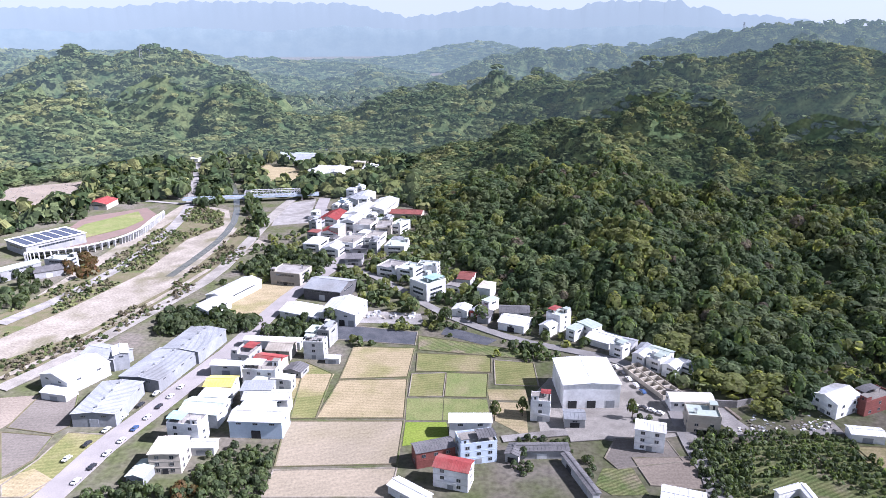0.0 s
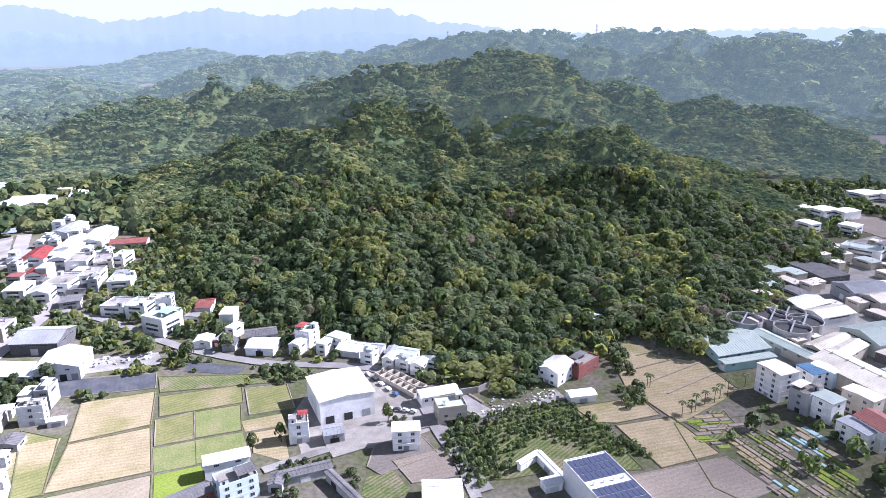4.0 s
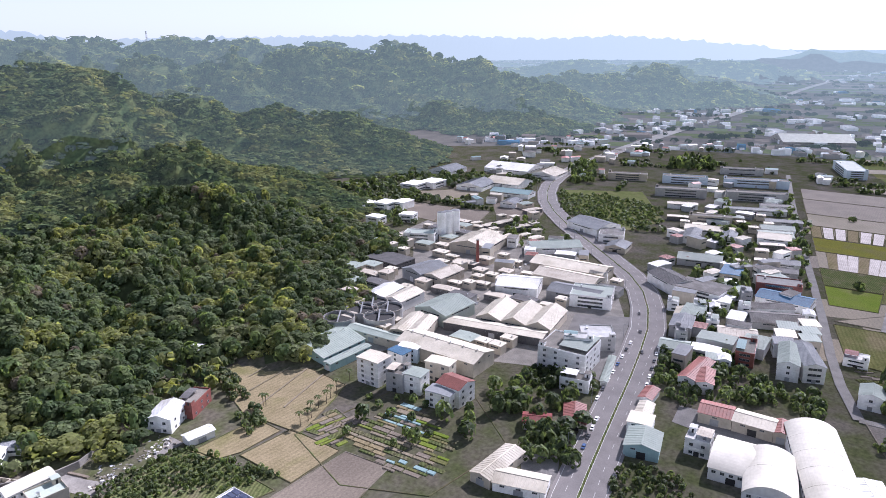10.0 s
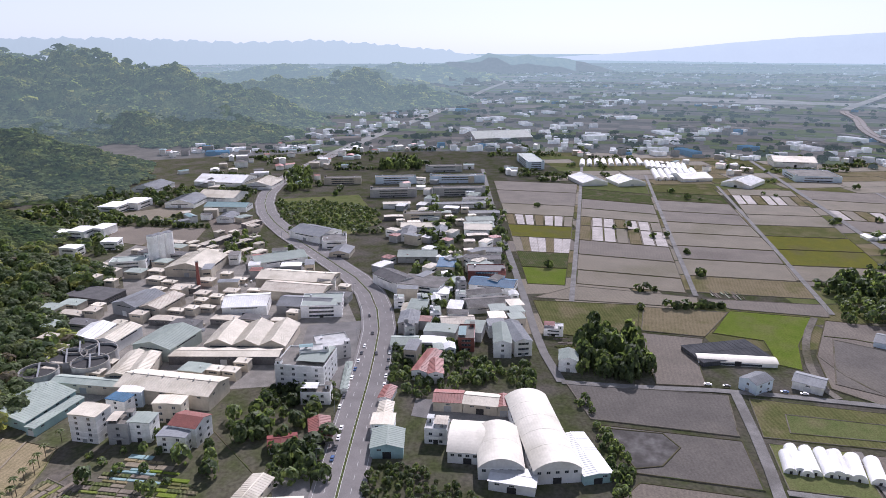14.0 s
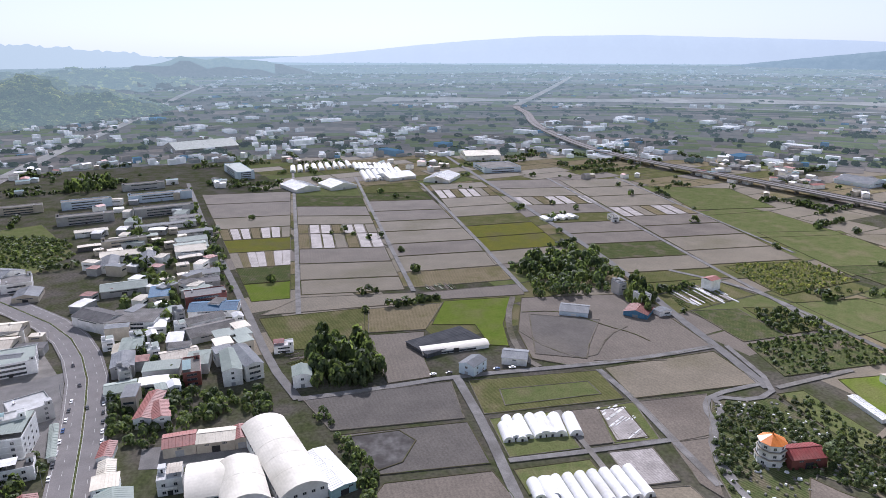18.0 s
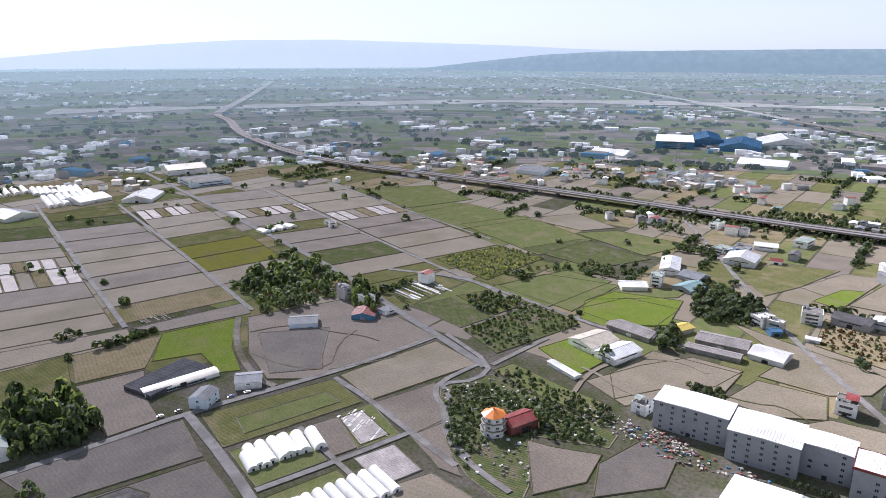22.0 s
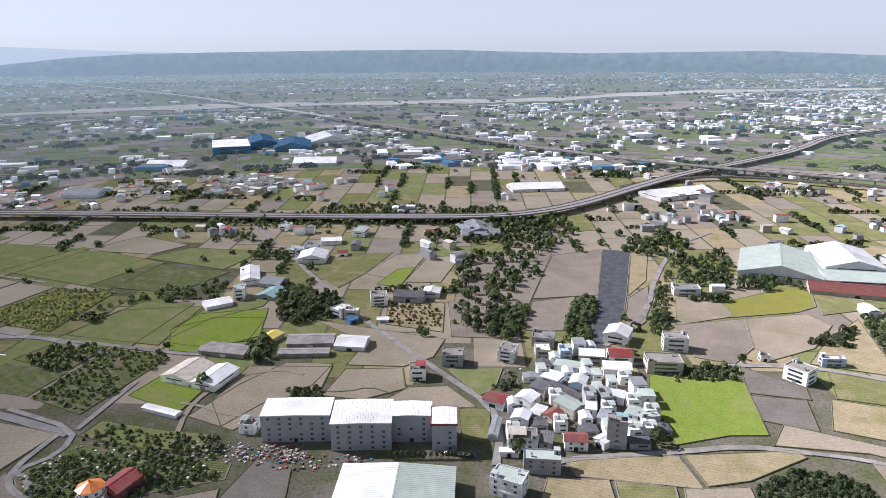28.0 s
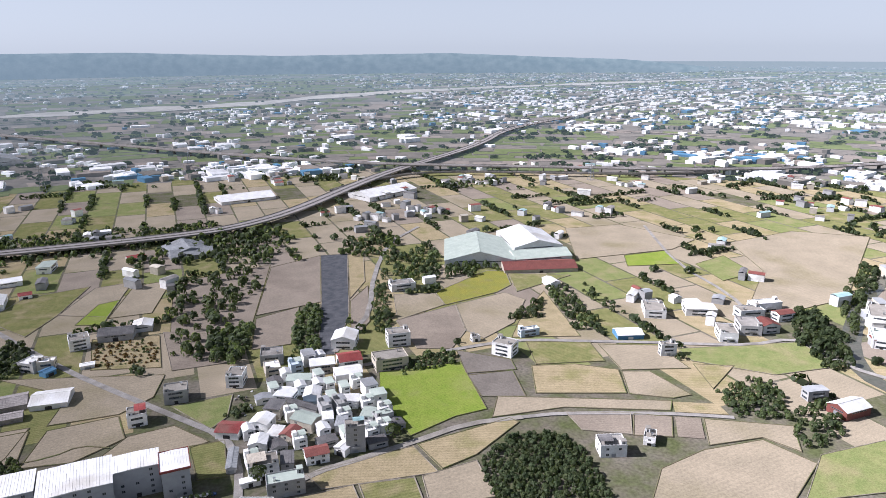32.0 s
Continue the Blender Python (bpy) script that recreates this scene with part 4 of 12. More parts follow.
def car(x, y, rot, m="car_white", z=0.0, long=4.4, group="parked cars"):
    key = "car" + m
    names = {"car_white": "white", "car_dark": "dark grey", "car_blue": "blue"}
    if key not in _cache:
        root = thing("car", x, y, z, rot, f"{names[m]} car parked beside the road", "car", group)
        body = [(-2.2, 0.35), (-2.2, 0.8), (-1.35, 0.92), (-0.75, 1.42), (0.75, 1.45), (1.5, 0.98), (2.15, 0.9), (2.2, 0.35)]
        n = len(body)
        v = [(px, s * (0.86 if pz < 1.2 else 0.7), pz) for s in (-1, 1) for px, pz in body]
        f = [tuple(range(n)), tuple(range(2 * n - 1, n - 1, -1))] + [(k, n + k, n + (k + 1) % n, (k + 1) % n) for k in range(n)]
        part("body", link_mesh("body", v, f, m), root)
        for s in (-1, 1):
            part("side_window", box(2.0, 0.04, 0.36, "glass"), root, (0, s * 0.8, 0.98))
            for px in (-1.35, 1.35):
                w = new("wheel", tube(0.32, 0.2, "rubber", 10))
                w.parent, w.location, w.rotation_euler = root, (px, s * 0.78 + 0.1, 0.32), (radians(90), 0, 0)
        part("windscreen", link_mesh("windscreen", [(-1.3, -0.66, 0.98), (-0.78, -0.6, 1.4), (-0.78, 0.6, 1.4), (-1.3, 0.66, 0.98)], [(0, 3, 2, 1)], "glass"), root, (-0.04, 0, 0.02))
        _cache[key] = root
        return root
    return copy_thing(_cache[key], pose(x, y, z, 0, 0, rot))


def tunnels(x, y, n, step, length, r, rot, label="row of white plastic greenhouse tunnels on grass", m="white_metal"):
    """Round plastic tunnels side by side; each is a thing."""
    for k in range(n):
        c, s = math.cos(radians(rot)), math.sin(radians(rot))
        u = (k - (n - 1) / 2) * step
        root = thing("greenhouse_tunnel", x + u * c, y + u * s, 0, rot, "white plastic greenhouse tunnel on grass", "greenhouse", "greenhouse tunnels")
        key = ("tunnel", round(r, 1), round(length), m)
        if key not in _cache:
            arc = [(r * math.cos(math.pi * j / 12), 0.3 + r * 1.05 * math.sin(math.pi * j / 12)) for j in range(13)]
            v = [(px, yy, pz) for yy in (-length / 2, length / 2) for px, pz in arc]
            v += [(-r, -length / 2, 0), (r, -length / 2, 0), (-r, length / 2, 0), (r, length / 2, 0)]
            f = [(j, 13 + j, 14 + j, j + 1) for j in range(12)] + [tuple(range(13)) + (26, 27), tuple(range(25, 12, -1)) + (29, 28), (27, 29, 13, 0), (12, 25, 28, 26)]
            _cache[key] = link_mesh("cover", v, f, m)
            rv, rf = [], []
            for px, pz in arc:
                rv += [(px * 1.01, -0.06, pz + 0.02), (px * 1.01, 0.06, pz + 0.02), (px * 1.03, 0, pz * 1.02 + 0.03)]
            for j in range(12):
                rf += [(3 * j, 3 * j + 2, 3 * j + 5, 3 * j + 3), (3 * j + 2, 3 * j + 1, 3 * j + 4, 3 * j + 5)]
            _cache[key + ("hoop",)] = link_mesh("hoop", rv, rf, "steel")
        part("cover", _cache[key], root)
        for j in range(int(length / 5) if r > 5.6 else 0):
            part("hoop", _cache[key + ("hoop",)], root, (0, -length / 2 + 2.5 + 5 * j, 0))
        part("door", door_mesh(1.2, min(2, r)), root, (0, -length / 2 - 0.07, 0))


def pylon(x, y, z, tall, rot=20):
    root = thing("transmission_tower", x, y, z, rot, "grey steel lattice transmission tower on a hill", "tower", "transmission towers")
    b, t = tall * 0.1, tall * 0.02
    for sx, sy in ((-1, -1), (1, -1), (1, 1), (-1, 1)):
        v = [(sx * q + ox, sy * q + oy, zz) for q, zz in ((b, 0), (t, tall)) for ox, oy in ((-.2, -.2), (.2, -.2), (.2, .2), (-.2, .2))]
        part("leg", link_mesh("leg", v, [(0, 1, 5, 4), (1, 2, 6, 5), (2, 3, 7, 6), (3, 0, 4, 7)], "grey_metal"), root)
    for k in range(6):
        q, zz = b + (t - b) * k / 6, tall * k / 6
        part("brace", parapet(2 * q + 0.3, 2 * q + 0.3, zz, 0.35, "grey_metal", 0.3), root)
    for zz in (0.72, 0.84, 0.95):
        part("crossarm", box(tall * 0.3, 0.5, 0.5, "grey_metal"), root, (0, 0, tall * zz))
    return root


def grandstand(pts):
    """A curved stand: raking ribs carry a white stepped deck and a rim."""
    p = [Vector(q) for q in pts]
    for _ in range(3):
        q = [p[0]]
        for a, b in zip(p, p[1:]):
            q += [a * 0.75 + b * 0.25, a * 0.25 + b * 0.75]
        p = q + [p[-1]]
    root = thing("grandstand", 0, 0, 0, 0, "curved white concrete grandstand with raking ribs", "stadium stand")
    v, f = [], []
    prof = [(0, 6.2), (0, 7.2), (0.8, 7.2), (0.8, 6.4), (4, 4.6), (8, 2.6), (11, 1.0), (11, 0.4)]
    n = len(prof)
    frames = []
    for k, a in enumerate(p):
        d = (p[min(k + 1, len(p) - 1)] - p[max(k - 1, 0)]).normalized()
        frames.append((a, d))
        v += [(a.x - d.y * u, a.y + d.x * u, z) for u, z in prof]
    for k in range(len(p) - 1):
        f += [(k * n + j, (k + 1) * n + j, (k + 1) * n + j + 1, k * n + j + 1) for j in range(n - 1)]
    part("deck", link_mesh("deck", v, [q[::-1] for q in f], "white"), root)
    rib = link_mesh("rib", [(x, s * 0.25, z) for s in (-1, 1) for x, z in ((0, 0), (2.2, 0), (2.6, 5.0), (0.1, 6.2), (-1.2, 6.2))], [(0, 1, 2, 3, 4)[::-1], (5, 6, 7, 8, 9), (0, 5, 6, 1)[::-1], (4, 9, 5, 0)[::-1], (3, 8, 9, 4)[::-1], (1, 6, 7, 2)[::-1], (2, 7, 8, 3)[::-1]], "white")
    run = 0.0
    for (a, d), (b, _) in zip(frames, frames[1:]):
        steps = max(1, int((b - a).length / 3.4))
        for j in range(steps):
            c = a.lerp(b, j / steps)
            part("rib", rib, root, (c.x, c.y, 0), math.degrees(math.atan2(d.x, -d.y)))


def solar_stand(x, y, w, d, rot):
    root = thing("stadium_building", x, y, 0, rot, "grey stadium building under dark solar panels", "building")
    part("wall", box(w, d, 8, "grey_wall"), root)
    part("roof", box(w + 2, d + 2, 0.3, "white"), root, (0, 0, 8.6))
    for k in range(4):
        part("column", box(0.6, 0.6, 0.6, "white"), root, ((k - 1.5) * w / 4, 0, 8))
    for k in range(6):
        part("solar_panel", box(w * 0.85, d / 7.5, 0.12, "panel"), root, (0, (k - 2.5) * d / 6.3, 8.95))
    row_of_windows(root, w, d, 4.8, 1.6, random.Random(5), step=3.2, wide=2.2)


def solar_block(x, y, w, d, rot, h):
    root = thing("solar_roofed_hall", x, y, 0, rot, "tall white hall with rows of solar panels on its roof", "hall")
    part("wall", box(w, d, h, "white_metal"), root)
    part("roof", box(w - 0.4, d - 0.4, 0.1, "white_metal"), root, (0, 0, h))
    part("parapet", parapet(w + 0.06, d + 0.06, h - 0.1, 0.7, "white_metal"), root)
    nx, ny = 7, max(4, int(d / 2.3))
    me = box(w / nx * 0.86, d / ny * 0.84, 0.1, "panel")
    for i in range(nx):
        for j in range(ny):
            if i != 3:
                part("solar_panel", me, root, ((i - (nx - 1) / 2) * w / nx * 0.94, (j - (ny - 1) / 2) * d / ny * 0.96, h + 0.35))
    for j in range(4):
        part("vent", tube(0.4, 1.1, "steel", 10), root, (0, (j - 1.5) * d / 4.4, h + 0.1))


def bridge(a, b):
    """A road bridge over the river: deck, parapets, piers and a white truss over the main span."""
    A, B = Vector(a), Vector(b)
    ln, ang = (B - A).length, math.degrees(math.atan2((B - A).y, (B - A).x))
    c = (A + B) / 2
    root = thing("bridge", c.x, c.y, 0, ang, "pale blue steel road bridge with a white truss", "bridge")
    part("deck", box(ln, 9, 1.3, "blue_wall"), root, (0, 0, 4.6))
    part("carriageway", box(ln, 7.6, 0.08, "asphalt_old"), root, (0, 0, 5.9))
    for s in (-1, 1):
        part("parapet", box(ln, 0.3, 1.0, "blue_wall"), root, (0, s * 4.3, 5.9))
        x0, x1 = -0.05 * ln, 0.36 * ln
        part("top_chord", box(x1 - x0, 0.5, 0.5, "white"), root, ((x0 + x1) / 2, s * 4.5, 11.5))
        n = 9
        for k in range(n + 1):
            part("post", box(0.4, 0.4, 5.6, "white"), root, (x0 + (x1 - x0) * k / n, s * 4.5, 5.9))
        for k in range(n):
            dx = (x1 - x0) / n
            xa = x0 + dx * k
            v = [(xa, s * 4.5 - 0.15, 6.0), (xa + 0.4, s * 4.5 - 0.15, 6.0), (xa + dx, s * 4.5 - 0.15, 11.6), (xa + dx - 0.4, s * 4.5 - 0.15, 11.6)]
            v += [(q[0], q[1] + 0.3, q[2]) for q in v]
            part("diagonal", link_mesh("diagonal", v, [(0, 1, 2, 3), (7, 6, 5, 4), (0, 4, 5, 1), (1, 5, 6, 2), (2, 6, 7, 3), (3, 7, 4, 0)], "white"), root)
    for u in (-0.42, -0.06, 0.37):
        part("pier", box(2, 7, 4.6, "concrete"), root, (u * ln, 0, 0))


def inside_points(poly, n, seed):
    rs = np.random.RandomState(seed)
    px, py = [p[0] for p in poly], [p[1] for p in poly]
    x, y = rs.uniform(min(px), max(px), n * 12), rs.uniform(min(py), max(py), n * 12)
    ins = np.zeros(len(x), bool)
    for (x0, y0), (x1, y1) in zip(poly, poly[1:] + poly[:1]):
        if y0 != y1:
            ins ^= ((y0 > y) != (y1 > y)) & (x < (x1 - x0) * (y - y0) / (y1 - y0) + x0)
    return x[ins][:n], y[ins][:n], rs


SUBURB = []
QUARTERS = []


def far_quarter(x, y, rs, turn, small=1.0):
    """Houses too far off to tell apart."""
    n = len(x)
    w, d, h = small * rs.uniform(9, 24, n), small * rs.uniform(8, 14, n), rs.uniform(4.5, 10, n)
    t = np.radians(turn + 90 * rs.randint(0, 4, n))
    z = height(x, y)
    QUARTERS.append(np.stack([x, y, z, w, d, h, t, np.array((0, 0, 1, 2, 3, 3, 4, 5, 6))[rs.randint(0, 9, n)]]))


def build_quarters():
    x, y, z, w, d, h, t, kinds = np.concatenate(QUARTERS, 1)
    for k, (wall, roof) in enumerate((("white", "white_metal"), ("cream", "cream_metal"), ("grey_wall", "grey_metal"), ("white", "concrete"), ("white", "maroon"), ("grey_wall", "dark_metal"), ("white_metal", "teal_metal"))):
        s = np.where(kinds == k)[0]
        if not len(s):
            continue
        cs, sn = np.cos(t[s]), np.sin(t[s])

        def corner(sx, sy, zz, grow=0.0):
            a, b = sx * (w[s] / 2 + grow), sy * (d[s] / 2 + grow)
            return np.stack([x[s] + a * cs - b * sn, y[s] + a * sn + b * cs, z[s] + zz], -1)

        ring = ((-1, -1), (1, -1), (1, 1), (-1, 1))
        q = [np.stack([corner(*ring[j], 0 * h[s]), corner(*ring[(j + 1) % 4], 0 * h[s]), corner(*ring[(j + 1) % 4], h[s]), corner(*ring[j], h[s])], 1) for j in range(4)]
        thing("far_houses", 0, 0, 0, 0, "walls of a far quarter of small houses", "houses", "", "stuff", quads_mesh("far_houses", np.concatenate(q), wall))
        apex = [np.stack([corner(-1, -1, h[s], 0.4), corner(1, -1, h[s], 0.4), corner(1, 0, h[s] + 1.4, 0.4), corner(-1, 0, h[s] + 1.4, 0.4)], 1), np.stack([corner(-1, 0, h[s] + 1.4, 0.4), corner(1, 0, h[s] + 1.4, 0.4), corner(1, 1, h[s], 0.4), corner(-1, 1, h[s], 0.4)], 1)]
        thing("far_roofs", 0, 0, 0, 0, "pale roofs of a far quarter of small houses", "roofs", "", "stuff", quads_mesh("far_roofs", np.concatenate(apex), roof))


def suburb(poly, n, seed):
    """Small town houses of the farther quarters, set along one direction."""
    if not SUBURB:
        for k, (w, d, h, wall, roof) in enumerate(((9, 14, 9, "white", "concrete"), (12, 10, 6.5, "white", "white_metal"), (8, 16, 10, "cream", "grey_metal"), (18, 11, 6, "grey_metal", "white_metal"), (10, 10, 7, "grey_wall", "maroon"), (14, 9, 8, "white", "cream_metal"), (22, 14, 7, "white_metal", "green_metal"))):
            base = thing("house", 0, 0, -60, 0, f"{M[wall].name.split('_')[0]} walled town house with {M[roof].name.split('_')[0]} roof", "house", "town houses", me=box(w, d, h, wall))
            part("roof", sheet_roof(w + 0.6, d + 0.6, roof), base, (0, 0, h))
            part("window_band", box(w * 0.7, 0.1, 1.3, "glass"), base, (0, -d / 2 - 0.04, h * 0.55), 0, "long dark window")
            SUBURB.append(base)
    x, y, rs = inside_points(poly, n, seed)
    turn = rs.uniform(0, 90)
    kept = []
    if np.hypot(x, y).mean() > 1400:
        t = np.radians(turn + 90 * rs.randint(0, 2, len(x)))
        far_blocks(x, y, rs.uniform(9, 24, len(x)), rs.uniform(8, 14, len(x)), rs.uniform(4.5, 10, len(x)), t, "wall", "small white houses of a far quarter")
        return
    if np.hypot(x, y).mean() > 1100:
        far_quarter(x, y, rs, turn)
        return
    for a, b in zip(x, y):
        if all((a - c) ** 2 + (b - e) ** 2 > 300 for c, e in kept):
            kept.append((a, b))
            src = SUBURB[rs.randint(len(SUBURB))]
            z = float(height(a, b))
            TAKEN.append((a, b, 14, 14, 0))
            copy_thing(src, pose(a, b, z, 0, 0, turn + 90 * rs.randint(4) + rs.uniform(-4, 4)))


def free(x, y, r, margin=1.0):
    """True where a block of half width r overlaps no road and no other building."""
    for a, b, hw in ROUTES:
        if (x - a) ** 2 + (y - b) ** 2 < (hw + r + margin) ** 2:
            return False
    for a, b, w, d, rot in TAKEN:
        c, s = math.cos(radians(rot)), math.sin(radians(rot))
        u, v = (x - a) * c + (y - b) * s, -(x - a) * s + (y - b) * c
        if abs(u) < w / 2 + r + margin and abs(v) < d / 2 + r + margin:
            return False
    return True


HOMES = []
SHEDS = []


def home_patterns():
    """A few kinds of small town houses and sheds, each with its own roof, windows and rooftop."""
    kinds = ((8, 11, 7, "white", "flat", "concrete"), (7, 9, 6.5, "white", "gable", "white_metal"), (9, 12, 9.5, "white", "metal", "grey_metal"), (10, 9, 3.6, "grey_wall", "gable", "dark_metal"), (6, 10, 7, "white", "metal", "green_metal"), (11, 8, 4, "white", "gable", "grey_metal"), (8, 8, 6.5, "white", "flat", "concrete_pale"), (7, 12, 10, "grey_wall", "flat", "concrete"), (12, 8, 3.8, "grey_wall", "metal", "dark_metal"), (9, 10, 6.5, "blue_wall", "flat", "concrete_pale"))
    for w, d, h, wall, roof, rm in kinds:
        base = thing("house", 0, 0, -60, 0, f"small {M[wall].name.split('_')[0]} town house with a {M[rm].name.replace('_', ' ')} top", "house", "town houses", me=gable_wall(w, d, h, d * 0.14, wall) if roof == "gable" else box(w, d, h, wall))
        if roof == "gable":
            for s in (1, -1):
                part("roof_panel", roof_slab(w, d, h, d * 0.14, rm, s, 0.4, ribs=1.2), base)
        elif roof == "flat":
            part("parapet", parapet(w + 0.04, d + 0.04, h - 0.05, 0.9, wall), base)
            part("roof_canopy", canopy_mesh(w * 0.55, d * 0.8, 2.4, "grey_metal" if h > 8 else "green_metal"), base, (w * 0.2, 0, h))
            part("stair_tower", box(2.6, 3.0, 2.6, wall), base, (-w / 2 + 1.5, d / 2 - 1.7, h))
        else:
            part("roof", sheet_roof(w + 0.7, d + 0.7, rm), base, (0, 0, h))
        for k in range(max(1, min(2, round(h / 3.3)))):
            z = h - 2.2 - k * 3.2
            part("window", pane_mesh(w * 0.45, 1.2, 2), base, (w * 0.12, -d / 2, z))
        part("window", pane_mesh(d * 0.4, 1.2, 2), base, (w / 2, 0, h - 2.2), 90)
        HOMES.append(base)
    for w, d, h, wall, rm in ((14, 9, 5, "cream", "cream_metal"), (20, 11, 5.5, "grey_wall", "dark_metal"), (11, 9, 7, "cream", "beige_rust"), (22, 9, 4.5, "dark_metal", "beige_rust"), (9, 7, 6, "cream", "cream_metal"), (16, 12, 6, "cream", "green_metal"), (12, 6, 4, "beige_rust", "cream_metal")):
        base = thing("works_shed", 0, 0, -60, 0, f"{M[wall].name.split('_')[0]} works shed under a {M[rm].name.replace('_', ' ')}", "shed", "sheds of the works", me=box(w, d, h, wall))
        part("roof", sheet_roof(w + 0.6, d + 0.6, rm), base, (0, 0, h))
        part("window", pane_mesh(w * 0.6, 1.1, 4), base, (0, -d / 2, h - 1.9))
        part("roof_vent", tube(0.5, 1.2, "steel", 10), base, (w * 0.25, 0, h + 0.3))
        SHEDS.append(base)


def infill(poly, n, seed, turn, pool, gap=0.6):
    """Small buildings that fill a built-up block between its larger ones."""
    if not HOMES:
        home_patterns()
    x, y, rs = inside_points(poly, n * 8, seed)
    done = 0
    for a, b in zip(x, y):
        src = pool[rs.randint(len(pool))]
        xs = [k.co.x for k in src.data.vertices]
        ys = [k.co.y for k in src.data.vertices]
        w, d = max(xs) - min(xs), max(ys) - min(ys)
        if not free(a, b, min(w, d) / 2 + abs(w - d) / 4, gap):
            continue
        face = math.degrees(math.atan2(-b, -a)) + 90
        rot = turn + 90 * round((face - turn) / 90)
        TAKEN.append((a, b, w, d, rot))
        copy_thing(src, pose(a, b, float(height(a, b)), 0, 0, rot + rs.uniform(-3, 3)))
        done += 1
        if done >= n:
            break


def spare(x, y, margin):
    """Which points lie clear of roads, buildings and laid-out fields."""
    ok = np.ones(len(x), bool)
    for a, b, hw in ROUTES:
        ok &= (x - a) ** 2 + (y - b) ** 2 > (hw + margin) ** 2
    for a, b, w, d, rot in TAKEN:
        ok &= (x - a) ** 2 + (y - b) ** 2 > (max(w, d) * 0.6 + margin) ** 2
    for p in SHEETS:
        ins = np.zeros(len(x), bool)
        for (x0, y0), (x1, y1) in zip(p, p[1:] + p[:1]):
            if y0 != y1:
                ins ^= ((y0 > y) != (y1 > y)) & (x < (x1 - x0) * (y - y0) / (y1 - y0) + x0)
        ok &= ~ins
    return ok


def fill_plain():
    """Hamlets, farm sheds and hedges all over the middle distance of the plain."""
    rs = np.random.RandomState(77)
    n = 5000
    r = np.sqrt(rs.uniform(560 ** 2, 1400 ** 2, n))
    a = np.radians(rs.uniform(58, 226, n))
    x, y = r * np.sin(a), r * np.cos(a)
    dense = 0.9 * wobble(x, y, 420, 71) + 0.7 * wobble(x, y, 150, 72) + 0.25 * (np.degrees(a) > 180) + 0.35 * (np.degrees(a) < 88)
    pick = (dense > rs.uniform(0.3, 2.0, n)) & (height(x, y) < 0.1)
    x, y = x[pick], y[pick]
    ok = spare(x, y, 9)
    x, y = x[ok], y[ok]
    for k in range(2):
        far_quarter(x[k::2], y[k::2], rs, (14, 52)[k], 0.8)
    hx, hy = [], []
    c, s = math.cos(radians(14)), math.sin(radians(14))
    for _ in range(300):
        rr, aa = math.sqrt(rs.uniform(500 ** 2, 1380 ** 2)), radians(rs.uniform(62, 226))
        px, py = rr * math.sin(aa), rr * math.cos(aa)
        u, v = px * c + py * s, -px * s + py * c
        ln = rs.randint(4, 16)
        if rs.random_sample() < 0.6:
            u = round(u / 40) * 40
            line = [(u + rs.normal() * 1.2, v + 7 * k) for k in range(ln)]
        else:
            line = [(u + 7 * k, v + rs.normal() * 1.2) for k in range(ln)]
        for q, w in line:
            hx.append(q * c - w * s), hy.append(q * s + w * c)
    hx, hy = np.array(hx), np.array(hy)
    ok = spare(hx, hy, 3) & (height(hx, hy) < 0.1)
    hx, hy = hx[ok], hy[ok]
    rr = rs.uniform(2.2, 5.2, len(hx))
    crowns("hedge_trees", hx, hy, np.full(len(hx), -0.4), rr, rr * 1.2, 3, "leaf_dark", 91, "rows of dark trees and hedges between the farm plots")


def clutter(name, poly, n, size, mats, seed, label):
    """Many small uneven blocks, one object for each material."""
    x, y, rs = inside_points(poly, n, seed)
    for k, m in enumerate(mats):
        v, f = [], []
        for a, b in zip(x[k::len(mats)], y[k::len(mats)]):
            w, d, h, t = size * rs.uniform(0.5, 1.4), size * rs.uniform(0.4, 1.1), size * rs.uniform(0.15, 0.7), rs.uniform(0, 3.1)
            i = len(v)
            for zz, s in ((0, 1), (h, 0.86)):
                for sx, sy in ((-1, -1), (1, -1), (1, 1), (-1, 1)):
                    v.append((a + s * (sx * w * math.cos(t) - sy * d * math.sin(t)) / 2, b + s * (sx * w * math.sin(t) + sy * d * math.cos(t)) / 2, 0.1 + zz))
            f += [(i + 4, i + 5, i + 6, i + 7)] + [(i + q, i + (q + 1) % 4, i + 4 + (q + 1) % 4, i + 4 + q) for q in range(4)]
        if v:
            thing(name, 0, 0, 0, 0, label, name.replace("_", " "), "", "stuff", link_mesh(name, v, f, m))


